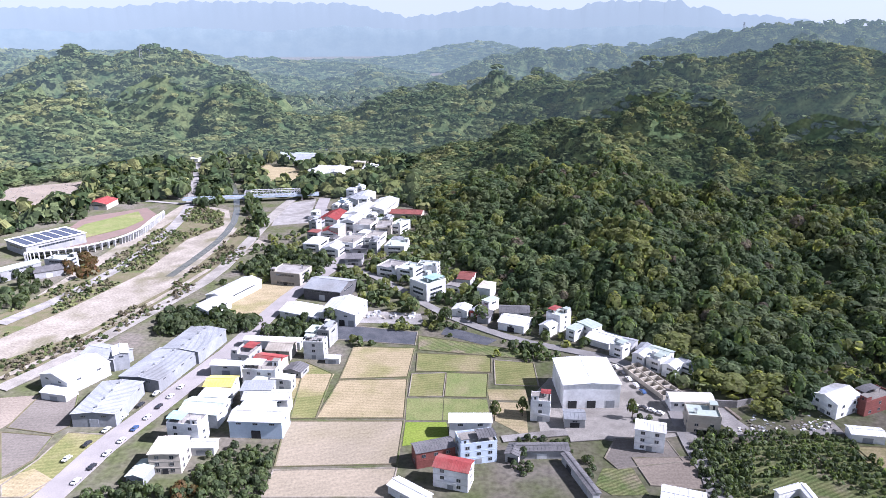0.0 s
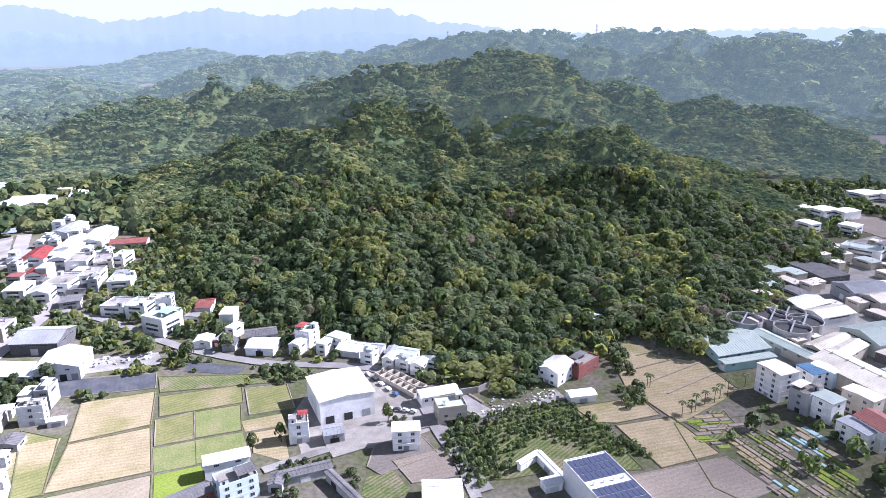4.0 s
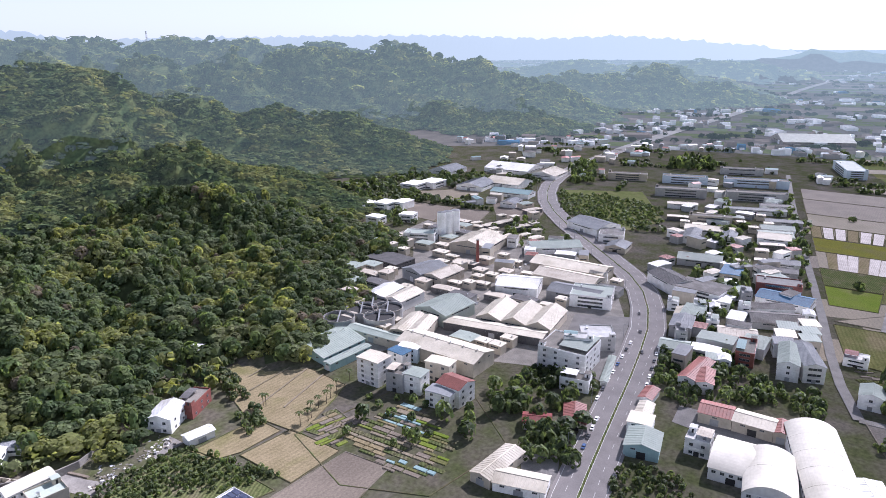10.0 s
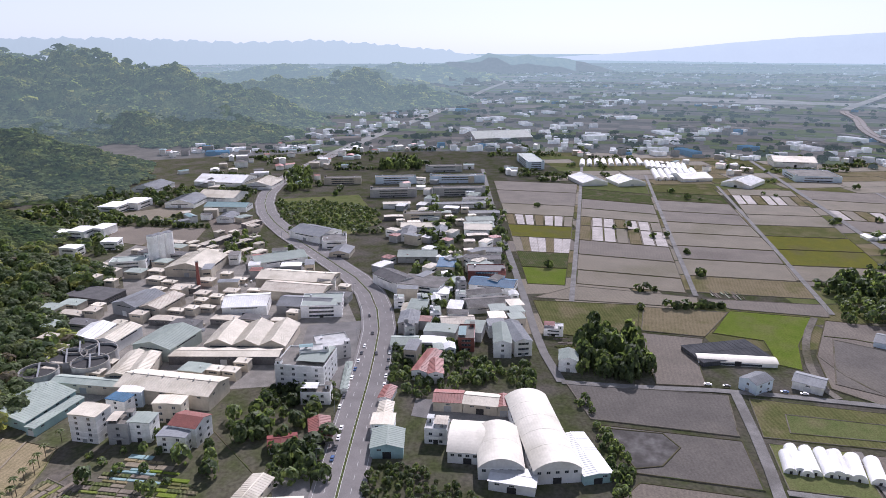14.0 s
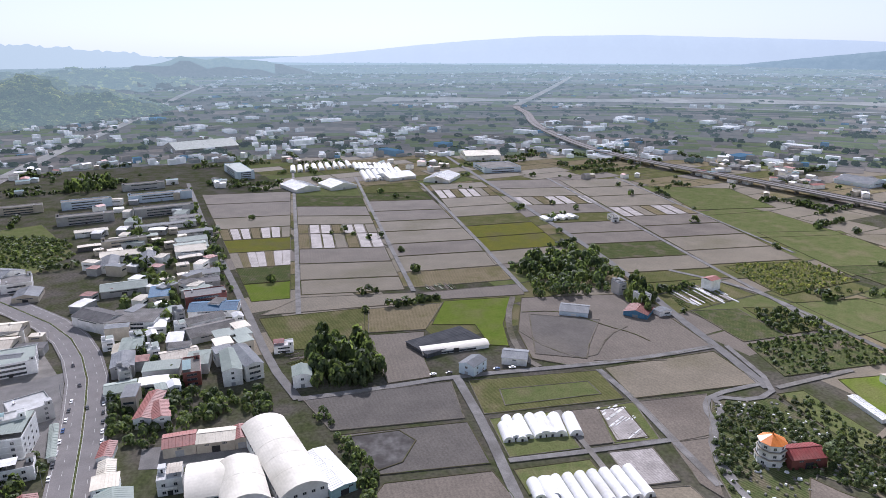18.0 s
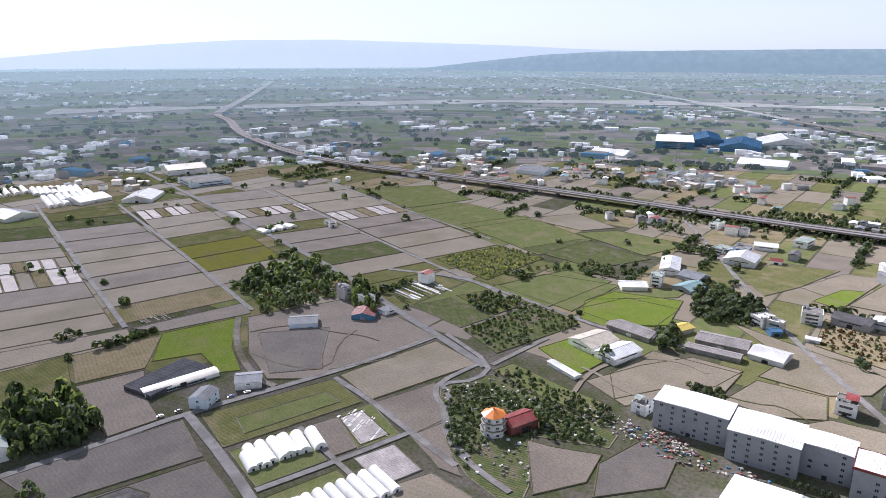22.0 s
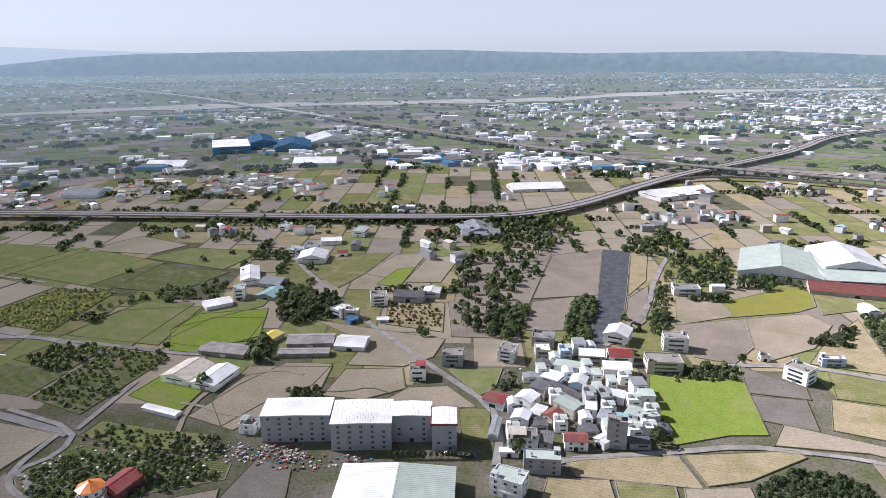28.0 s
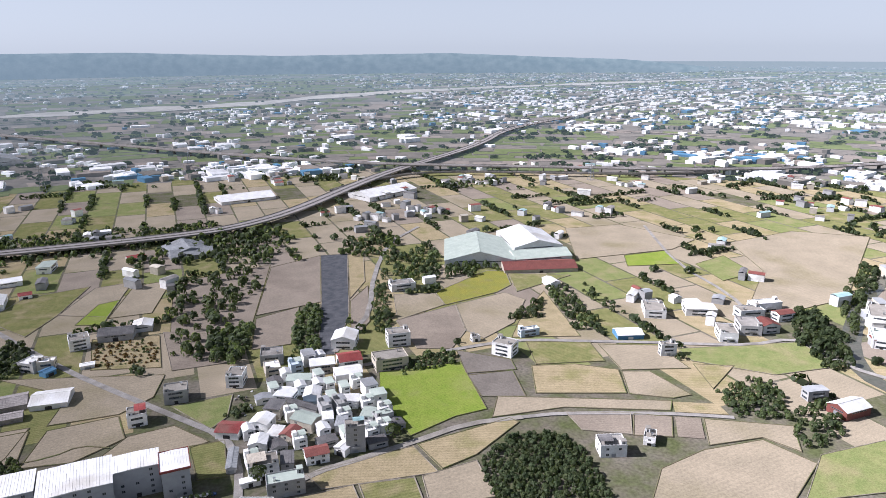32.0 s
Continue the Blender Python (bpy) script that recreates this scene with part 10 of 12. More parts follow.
house(8.1, -482.6, 17.2, 16.5, -169.7, 7, 'white', 'gable', 'red_metal')
house(9.3, -460, 19.4, 13.5, -170.8, 7, 'white', 'gable', 'white_metal')
house(43.8, -454.7, 16.9, 10.7, 177.5, 6, 'white', 'metal', 'green_metal')
house(51.4, -436, 13, 13.4, 160.9, 5, 'white', 'metal', 'white_metal')
house(33.3, -430.5, 11, 13.5, 175.1, 7, 'blue_wall', 'gable', 'white_metal')
house(63.4, -398.6, 12.4, 13, 159.5, 7, 'white', 'gable', 'white_metal')
house(57, -415.9, 10.8, 13.1, 162.4, 7, 'cream', 'metal', 'dark_metal')
house(35.7, -396.9, 16.3, 12.3, 145.6, 7, 'cream', 'gable', 'green_metal')
house(22.5, -397.6, 6.9, 12.5, -176.2, 7, 'white', 'metal', 'white_metal')
house(44.8, -383.1, 8.6, 12, 150.5, 6, 'cream', 'gable', 'maroon')
house(63, -376, 10.6, 11.1, 176.6, 6, 'white', 'gable', 'white_metal')
house(54, -386, 7.7, 12.3, 163.1, 5, 'white', 'metal', 'white_metal')
house(28.2, -359.2, 13.4, 10.2, -168.5, 6, 'white', 'gable', 'maroon')
house(5.5, -367.3, 11.4, 9.2, -176.2, 17, 'grey_wall', 'flat', 'concrete')
house(-10.8, -421.4, 9.7, 9.6, -166.9, 8, 'white', 'metal', 'green_metal')
house(-12.5, -395, 12, 7.3, -155.4, 7, 'grey_wall', 'flat', 'concrete')
house(7.8, -420.8, 10.7, 10.6, 175.3, 5, 'white', 'metal', 'white_metal')
house(-3.5, -398.9, 8.2, 11.6, 163.5, 6, 'white', 'metal', 'green_metal')
house(13.8, -390, 6.8, 12.4, 172.1, 6, 'grey_wall', 'metal', 'grey_metal')
house(57.6, -349.2, 16.9, 12.5, -168.3, 9, 'white', 'flat', 'concrete')
house(44.5, -354.1, 7.2, 13.3, -176.2, 6, 'grey_wall', 'metal', 'dark_metal')
house(43.7, -331, 20.2, 10.1, -170.1, 9, 'grey_wall', 'flat', 'concrete')
house(57.3, -306.8, 17.3, 12.7, 171.3, 10, 'white', 'flat', 'concrete')
house(63.6, -339.6, 10.9, 4.6, -167.4, 3, 'white', 'metal', 'white_metal')
hall(40.1, -420.4, 26.9, 5.7, 145.2, 4, 'grey_wall', 'dark_metal', along='w')
hall(82.5, -395.2, 14.6, 13.3, 166.6, 5, 'white', 'red_metal', label='open pavilion under a bright red roof', win=False, along='w')
hall(76.4, -361.9, 5.3, 20.8, -176.2, 4, 'grey_wall', 'grey_metal', along='d')
hall(11.2, -365.9, 7.7, 13.1, 143.8, 5, 'white', 'white_metal', along='d')
hall(-142.1, -748.3, 77.2, 87.6, 171.7, 8, 'white_metal', 'green_metal', vents=6, along='d')
hall(-208.1, -773.6, 57.9, 75.6, -176.5, 12, 'white_metal', 'white_metal', vents=5, along='d')
hall(-207.7, -726.1, 66.2, 37.1, -174.7, 7, 'white_metal', 'green_metal', along='w')
hall(-198.1, -692.9, 79.3, 32.7, 177.1, 4, 'beige_rust', 'maroon', along='w')
house(-113.5, -485.6, 16.7, 13.8, 142.7, 10, 'white', 'flat', 'concrete')
house(-140.8, -516.8, 16.9, 6.5, -168.8, 6, 'blue_wall', 'flat', 'concrete')
house(-94.7, -512.8, 7.1, 5.3, -167.4, 4, 'white', 'flat', 'concrete')
hall(-222.1, -503, 21.5, 15.6, 175.6, 4, 'blue_metal', 'white_metal', along='w')
house(-238, -463.8, 12.3, 6.5, 175.4, 9.5, 'white', 'flat', 'concrete')
house(-268.3, -559.4, 15.1, 12.5, -176.3, 6, 'white', 'flat', 'concrete')
house(-305.7, -555.5, 14.2, 13.1, 178.8, 6, 'white', 'metal', 'white_metal')
house(-144.7, -341.7, 15.6, 12.2, 174.2, 7.5, 'white', 'flat', 'concrete')
house(-172.4, -349, 7, 10.8, 151.5, 5, 'white', 'flat', 'concrete')
house(-264.7, -547, 18.3, 23.6, 162.7, 7, 'white', 'flat', 'concrete')
house(-306.1, -542.9, 26.7, 17.4, 165.4, 6, 'white', 'metal', 'white_metal')
house(-300.6, -487.4, 14.3, 21.2, 162.1, 8, 'white', 'flat', 'concrete')
house(-326.2, -498.2, 16.9, 22.3, 163.1, 8, 'grey_wall', 'flat', 'concrete')
house(-342.5, -497.6, 15.3, 16.2, -179.6, 7, 'white', 'gable', 'maroon')
house(-370.5, -517.1, 17, 10.3, -170.6, 7, 'white', 'gable', 'maroon')
house(-344.5, -527, 22.5, 13.2, 178.2, 8, 'white', 'flat', 'concrete')
house(-367.6, -540.4, 28.4, 10.9, -177.2, 8, 'white', 'flat', 'concrete')
house(-305.9, -383.1, 15.1, 7.7, -179.4, 7, 'grey_wall', 'metal', 'grey_metal')
house(-450.9, -503.5, 14.4, 38.1, 145, 9, 'white', 'flat', 'concrete')
house(-416.2, -458.1, 13.4, 25.8, 147.3, 8, 'white', 'flat', 'concrete')
house(-45.7, -648.4, 24.5, 13.6, -168.4, 7, 'white', 'flat', 'concrete')
hall(-314.9, -361.8, 14.9, 21.9, 103.7, 6, 'maroon', 'white_metal', rise=3, along='d')
house(909.8, -1381.1, 80.5, 133.7, -146, 16, 'blue_metal', 'metal', 'white_metal', label='tall blue industrial block with a white roof', porch=False)
hall(879.6, -1463.5, 57.6, 130.1, -146, 16, 'blue_metal', 'blue_metal', along='d')
hall(788.4, -1449, 83.7, 128.5, -152.8, 10, 'blue_metal', 'blue_metal', along='d')
hall(754.1, -1569.5, 102.1, 116.8, -146, 9, 'white', 'white_metal', along='d')
hall(848.1, -872.7, 54.3, 47.2, -163.8, 6, 'blue_wall', 'grey_metal', along='w')
hall(196.4, -817.9, 46.7, 48, -155, 5, 'grey_metal', 'grey_metal', along='d')
hall(167.8, -1110.4, 85.4, 48.4, -156.7, 5, 'white', 'white_metal', along='w')
hall(634.6, -1256.7, 84.7, 61, -161.1, 6, 'white', 'white_metal', along='w')
hall(897.4, -1143.9, 75.7, 61.8, -164.3, 6, 'white', 'white_metal', along='w')
hall(1239.2, -386.9, 66.4, 48.9, -93, 9, 'white', 'cream_metal', along='w')
house(1113.7, -378.1, 65.1, 61.5, -89.2, 8, 'blue_wall', 'flat', 'concrete')
hall(1495.9, 132.5, 127, 85, -67.2, 8, 'white', 'white_metal', along='w')
house(1171.6, 48.8, 27, 95.9, -75.2, 12, 'blue_wall', 'flat', 'concrete')
hall(-52.9, -1112.6, 103.8, 53.5, -141.1, 7, 'white', 'white_metal', along='w')
pagoda(258.1, -236.9)
tank(328.3, 299, 10.8, 9)
tank(348.8, 296, 11.5, 9)
tank(363.5, 297.7, 10.8, 9)
tank(344.7, 277.1, 10.8, 9)
tank(360.5, 281.9, 10.8, 9)
silo(556.4, 364.9, 4.6, 27)
silo(563.3, 361.9, 4.6, 27)
silo(570.9, 357.9, 4.6, 27)
chimney(496.9, 288.4, 24)
car(-146.7, 234.5, 79.9, 'car_white', 0.66)
car(-145, 244.2, 79.9, 'car_dark', 0.66)
car(-143.3, 253.9, 79.9, 'car_white', 0.66)
car(-141.5, 263.6, 79.9, 'car_white', 0.66)
car(-139.8, 273.2, 79.9, 'car_blue', 0.66)
car(-138.1, 282.9, 79.9, 'car_white', 0.66)
car(-136.4, 292.6, 79.9, 'car_dark', 0.66)
car(-134.6, 302.3, 79.9, 'car_white', 0.66)
car(-132.9, 312, 79.9, 'car_white', 0.66)
car(-158.4, 250, 74.4, 'car_white', 0.66)
car(-155.3, 261.1, 74.4, 'car_dark', 0.66)
car(-152.2, 272.2, 74.4, 'car_white', 0.66)
car(-149.1, 283.3, 74.4, 'car_white', 0.66)
car(-146, 294.4, 74.4, 'car_dark', 0.66)
car(-142.9, 305.4, 74.4, 'car_white', 0.66)
car(329.8, 113.8, 6.2, 'car_white', 0.66)
car(341.3, 115, 6.2, 'car_dark', 0.66)
car(352.9, 116.3, 6.2, 'car_white', 0.66)
car(364.4, 117.5, 6.2, 'car_white', 0.66)
car(375.9, 118.8, 6.2, 'car_blue', 0.66)
car(387.5, 120, 6.2, 'car_white', 0.66)
car(399, 121.3, 6.2, 'car_dark', 0.66)
car(410.5, 122.5, 6.2, 'car_white', 0.66)
car(348.3, 94, 9.8, 'car_dark', 0.66)
car(359.3, 95.9, 9.8, 'car_white', 0.66)
car(370.2, 97.7, 9.8, 'car_white', 0.66)
car(381.1, 99.6, 9.8, 'car_dark', 0.66)
car(392.1, 101.5, 9.8, 'car_dark', 0.66)
car(403, 103.4, 9.8, 'car_white', 0.66)
car(414, 105.3, 9.8, 'car_white', 0.66)
car(424.9, 107.2, 9.8, 'car_dark', 0.66)
car(271.9, 100.6, 8.6, 'car_white', 0.66)
car(281.1, 102, 8.6, 'car_blue', 0.66)
car(290.3, 103.4, 8.6, 'car_dark', 0.66)
car(299.5, 104.8, 8.6, 'car_white', 0.66)
car(308.7, 106.2, 8.6, 'car_white', 0.66)
car(92.3, 332.4, -75.5, 'car_white', 0.66)
car(94, 325.6, -75.5, 'car_dark', 0.66)
car(95.7, 318.9, -75.5, 'car_white', 0.66)
car(97.5, 312.1, -75.5, 'car_white', 0.66)
car(99.2, 305.4, -75.5, 'car_blue', 0.66)
car(91.4, 292.4, -35.7, 'car_white', 0.66)
car(94.7, 290, -35.7, 'car_dark', 0.66)
car(98, 287.7, -35.7, 'car_white', 0.66)
car(101.3, 285.3, -35.7, 'car_white', 0.66)
car(391.6, -92.9, -93.4, 'car_white', 0.66)
car(391, -103.4, -93.4, 'car_dark', 0.66)
car(390.3, -113.9, -93.4, 'car_white', 0.66)
car(389.7, -124.4, -93.4, 'car_white', 0.66)
car(389.1, -134.9, -93.4, 'car_blue', 0.66)
car(388.4, -145.4, -93.4, 'car_white', 0.66)
car(462.5, 133.7, -160.6, 'car_dark', 0.66)
car(431.4, 122.8, -160.6, 'car_dark', 0.66)
car(400.3, 111.8, -160.6, 'car_dark', 0.66)
car(97.8, -330.6, -172.9, 'car_white', 0.66)
car(94, -331, -172.9, 'car_dark', 0.66)
car(90.2, -331.5, -172.9, 'car_white', 0.66)
car(86.5, -332, -172.9, 'car_white', 0.66)
car(82.7, -332.4, -172.9, 'car_blue', 0.66)
car(570.7, 148.9, -154.7, 'car_white', 0.66)
car(557.1, 142.5, -154.7, 'car_dark', 0.66)
car(543.4, 136, -154.7, 'car_white', 0.66)
car(529.8, 129.6, -154.7, 'car_white', 0.66)
car(516.2, 123.1, -154.7, 'car_blue', 0.66)
car(542.1, 126.6, 25.8, 'car_white', 0.66)
car(552.8, 131.8, 25.8, 'car_dark', 0.66)
car(563.5, 137, 25.8, 'car_white', 0.66)
car(574.2, 142.1, 25.8, 'car_dark', 0.66)
house(-105.2, 642, 19.3, 32.7, -13.3, 6, 'white', 'gable', 'red_metal')
house(-84.3, 625.7, 15.8, 24.8, -15.7, 7, 'white', 'gable', 'white_metal')
house(-70.8, 609, 16.8, 22.8, -14.1, 8, 'white', 'flat', 'concrete')
house(-52.5, 595.2, 13.9, 25.2, -0.7, 9, 'cream', 'flat', 'concrete')
house(-39.1, 607.3, 10.2, 21.2, -23, 8, 'white', 'flat', 'concrete')
house(-99.2, 592.9, 17, 20.8, -13.1, 5, 'white', 'gable', 'red_metal')
house(-77.7, 554.6, 18.5, 25.1, -21.3, 8, 'white', 'flat', 'concrete')
house(-58.8, 565.5, 14.1, 23.2, -14.5, 8, 'white', 'flat', 'concrete')
house(-107, 555.5, 14.1, 21.6, -13.9, 6, 'white', 'metal', 'white_metal')
house(-89.6, 537.5, 14.5, 17.7, -12.9, 7, 'white', 'gable', 'white_metal')
house(-37.9, 543.6, 16.7, 18.6, -11.6, 7, 'white', 'flat', 'concrete')
house(-69.7, 514.1, 13.2, 14.5, -0.6, 5, 'grey_wall', 'metal', 'dark_metal')
house(-68.4, 541.5, 13, 9.5, -0.6, 4, 'grey_wall', 'metal', 'dark_metal')
house(-171.3, 1026.5, 26.5, 44.6, -23.8, 6, 'white', 'metal', 'white_metal')
house(-267.2, 1360.5, 23.8, 82.5, -1.5, 8, 'white', 'flat', 'concrete')
house(-234.5, 1378.2, 32.8, 84.6, -1.6, 8, 'cream', 'flat', 'concrete')
house(-199.3, 1383.8, 29, 46.9, -1.6, 6, 'white', 'metal', 'white_metal')
house(-435.8, 1082.6, 23, 50.9, 27.7, 5, 'white', 'metal', 'white_metal')
house(-359, 986.1, 21.9, 29.2, -1.1, 5, 'white', 'metal', 'white_metal')
hall(-80.2, 664.6, 20.2, 43.7, -13.4, 7, 'white', 'white_metal', along='d')
hall(-61.9, 685.5, 20.6, 49.8, -13.8, 7, 'white', 'white_metal', along='d')
hall(-93.2, 725, 16.6, 30.4, -19.4, 6, 'white', 'grey_metal', along='d')
hall(-83, 732.5, 17, 28, -0.9, 6, 'white', 'white_metal', along='d')
hall(-196.4, 976.2, 45.8, 44.5, -12.7, 5, 'grey_metal', 'grey_metal', along='w')
hall(-161.4, 870.1, 27.7, 38.5, -1, 5, 'white', 'white_metal', along='d')
hall(-136.8, 881.6, 23.6, 47.3, -1, 5, 'white', 'white_metal', along='d')
hall(-224.1, 1111.4, 33.5, 30.6, -1.3, 5, 'cream', 'maroon', along='w')
hall(-411.8, 1223.3, 25.7, 51.6, -1.4, 6, 'white', 'blue_metal', along='d')
hall(-358.4, 704.2, 22.3, 25.9, -0.8, 6, 'cream', 'red_metal', along='d')
hall(-317.6, 486.1, 28.6, 10.9, 54.9, 8, 'grey_wall', 'green_metal', along='w')
hall(-296.7, 488.9, 19.1, 15.7, 31.9, 5, 'grey_wall', 'dark_metal', along='w')
hall(-96.4, 904.8, 18.5, 33.2, -1, 5, 'white', 'white_metal', along='d')
hall(-35.4, 663.4, 31.2, 17.9, -9.1, 4, 'cream', 'maroon', along='w')
hall(17.9, 475.3, 10.9, 9.6, -13.7, 4, 'white', 'maroon', along='w')
house(-293.1, 501.9, 19, 12.8, -9, 9, 'grey_wall', 'flat', 'concrete')
grandstand([(-333.9, 522.1), (-293.6, 536.6), (-268.2, 580.5), (-275.4, 659.9)])
solar_stand(-338.3, 563, 34.4, 49.3, -35.2)
bridge((-276.9, 715.2), (-136.2, 739.9))
solar_block(147.4, 187.9, 35.8, 19.5, -92.7, 12)
pylon(-586.2, 1968.7, float(height(-586.2, 1968.7)), 53)
pylon(-595.7, 1409.3, float(height(-595.7, 1409.3)), 28)
pylon(-561.7, 1144.6, float(height(-561.7, 1144.6)), 21)
pylon(-901, 1606.2, float(height(-901, 1606.2)), 35)
pylon(-1101.7, 2141.6, float(height(-1101.7, 2141.6)), 39)
pylon(1295.5, 1894.2, float(height(1295.5, 1894.2)), 33)
pylon(1589.8, 1809.1, float(height(1589.8, 1809.1)), 19)
pylon(902.1, 2155.9, float(height(902.1, 2155.9)), 36)
pylon(690.3, 1783.6, float(height(690.3, 1783.6)), 50)
pylon(1588.1, 1811.6, float(height(1588.1, 1811.6)), 28)
pylon(703.8, -1082.3, 0, 50)
pylon(509.2, -1213.7, 0, 50)
pylon(1078.3, -625.3, 0, 42)
pylon(-432.9, -1182.4, 0, 42)
pylon(313.9, -1413.8, 0, 42)
suburb([(851.2, 469.8), (1025.6, 436.9), (1238.3, 496.9), (1066.1, 618)], 24, 1)
suburb([(1108.9, 456), (1965.5, 354.7), (2225.8, 476.7), (1474.5, 660.4)], 51, 2)
suburb([(1560.2, 789), (1810.8, 641), (2020.7, 715), (1961.3, 951.1)], 39, 3)
suburb([(1036.1, 397.1), (1087.9, 307.3), (1290.6, 387.6), (1184.7, 420.4)], 12, 4)
suburb([(1263.2, 121.9), (1292.8, -168.9), (1575.5, -310.5), (1604.5, 31.8)], 45, 5)
suburb([(444, 241.4), (567.6, 323.4), (597.7, 248.4), (504.4, 163.6), (550.5, 251.3), (454, 227.4)], 24, 6)
suburb([(388.5, 92.6), (510.6, 115.5), (510.3, 67.6), (436.1, 50.9), (412.2, 69.8)], 21, 7)
suburb([(586.9, 117.5), (679.5, 61), (589.3, 46.7), (544.9, 94.2)], 12, 8)
suburb([(1243.7, -336.7), (1488.3, -624.7), (1361.8, -824.6), (1111.7, -572.7), (1286.5, -426.9)], 27, 9)
suburb([(924.5, -639.6), (846.3, -748.9), (1031.3, -904.3), (1055.8, -747.1)], 15, 10)
suburb([(786.6, -793), (680.5, -864.7), (746.3, -1053.6), (930.4, -855.1)], 18, 11)
suburb([(650.2, -885.1), (568.6, -999.8), (664.4, -1124.6), (746.3, -1053.6)], 21, 12)
suburb([(723.2, -1320.7), (459.7, -1468), (659.7, -1845.7), (852.1, -1715.8)], 33, 13)
suburb([(294.9, -1097), (23.7, -1337.2), (43.8, -1653.6), (280.4, -1432.8)], 21, 14)
suburb([(537.3, -1849.2), (45, -1888.4), (82.4, -2855.7), (657.8, -2753)], 45, 15)
suburb([(892.7, -721.4), (819.2, -800.2), (904.7, -804.7)], 9, 16)
suburb([(648.5, -878.3), (623.8, -987.4), (626, -1073), (738.4, -1066.4)], 15, 17)
suburb([(-33.6, -1511.3), (-518.9, -1720.8), (-883.7, -1848.1), (-901.2, -2681.5), (-53.3, -2421.9)], 60, 18)
suburb([(-901.2, -2681.5), (-1076.6, -1980.2), (-2112.6, -3949.8), (-1371.7, -3687.9)], 60, 19)
suburb([(-289.2, -1282), (-371.5, -1066.4), (-435.4, -976.8), (-360.8, -1086.6)], 12, 20)
suburb([(-24.5, -1088.5), (-112.9, -1072), (-83.7, -1162.2)], 7, 21)
suburb([(-368.3, -431.7), (-548.1, -627.5), (-595.9, -640.2), (-383.5, -383.8)], 21, 22)
suburb([(-443, -1365.3), (-943.1, -1355.5), (-1034.9, -1194.4), (-908.5, -1042.4), (-464.7, -1116.4)], 18, 23)
suburb([(145.5, -1919.1), (-41.3, -1864.7), (-13.1, -2230.7), (203.8, -2220.5)], 18, 24)
suburb([(-127, 669.2), (-44.7, 625), (-40, 552.6), (-119.4, 570.1)], 15, 25)
suburb([(6.1, 450.1), (29.6, 426.2), (36.2, 455.2), (14.6, 468.8)], 6, 26)
suburb([(563.1, 181.8), (692.4, 188.9), (712, 131.8), (662.8, 56.4), (547, 41.3), (505.6, 93.3)], 30, 27)
suburb([(699.3, 180.2), (964.6, 250.1), (1061.4, 126.4), (781.9, 75.7)], 14, 28)
clutter('tombs', [(316, -245.6), (308.2, -281.9), (233.1, -288.8), (210.6, -280), (241.9, -252.1), (210.6, -217.1), (236.9, -199.2), (267.9, -211.9)], 260, 1.7, ('concrete_pale', 'gravel', 'white', 'concrete'), 1, 'small pale tombs scattered in the overgrown graveyard')
clutter('tombs', [(-522.7, 796.1), (-543.4, 902.8), (-489.6, 930.6), (-443.2, 873.9), (-419.6, 764.1), (-433.5, 651)], 420, 1.8, ('concrete_pale', 'gravel', 'concrete'), 2, 'rows of grey tombs on the graveyard slope')
clutter('scrap', [(130.3, 270.2), (178, 270.6), (177.9, 293.5), (146.7, 285.1)], 170, 1.3, ('concrete_pale', 'gravel', 'grey_metal', 'concrete', 'white'), 3, 'heaps of pale scrap stored in the yard')
clutter('stored_goods', [(217.4, -306.9), (181.9, -307.6), (136.4, -317.1), (138.1, -306), (178.2, -288.9), (211, -291.7)], 120, 1.6, ('beige_rust', 'blue_metal', 'dark_metal', 'maroon', 'concrete', 'dark_metal'), 5, 'crates and goods stacked beside the factory')
clutter('rooftop_units', [(498.4, 292.1), (556.4, 231.8), (502, 203.1), (451.2, 233.3)], 40, 2.4, ('grey_metal', 'white_metal', 'beige_rust'), 6, 'machinery and ducts among the works')
clutter('rooftop_units', [(428.6, 292.7), (441.7, 248.2), (411.2, 240.3), (412.3, 271.1)], 40, 2.4, ('grey_metal', 'beige_rust', 'cream'), 7, 'machinery and ducts among the works')
clutter('scrap', [(99.5, -468.5), (63.1, -452), (-10.2, -422.8), (-2.2, -378.9), (38.7, -363.4), (66.3, -388)], 110, 1.5, ('white', 'dark_metal', 'grey_metal', 'concrete'), 8, 'sheds, carts and clutter between the village houses')
clutter('scrap', [(-68.1, 417.3), (-14.3, 409.2), (-19.4, 400), (-66.2, 404.1)], 40, 2.2, ('grey_metal', 'beige_rust', 'white'), 9, 'building materials stored on the yard')
retaining_wall([(109.9, 303.6), (127.5, 292.1), (139.7, 290.8), (183.1, 306)], 4.0)
garden_beds([(328.2, -176.1), (325.2, -192.0), (292.3, -188.8), (292.2, -173.7)], 32, 1.6, 5.5, ('white', 'white', 'film'), 21, 'white film sheets laid in strips over the beds')
garden_beds([(563.4, -125.7), (560.4, -152.6), (545.7, -150.9), (549.0, -124.6)], -80, 1.4, 9, ('crop', 'leaf_dark', 'soil'), 22, 'narrow dark green vegetable beds')
garden_beds([(450.8, 0.6), (449.8, -12.5), (424.6, -18.8), (425.5, -4.6)], 20, 1.8, 6, ('crop', 'soil', 'stubble_green'), 23, 'small vegetable beds beside the house')
garden_beds([(500.8, -326.7), (499.9, -373.9), (462.4, -367.4), (460.0, -314.8)], -88, 1.6, 12, ('white_metal', 'crop', 'film', 'crop'), 24, 'rows of pale film tunnels over low crops')
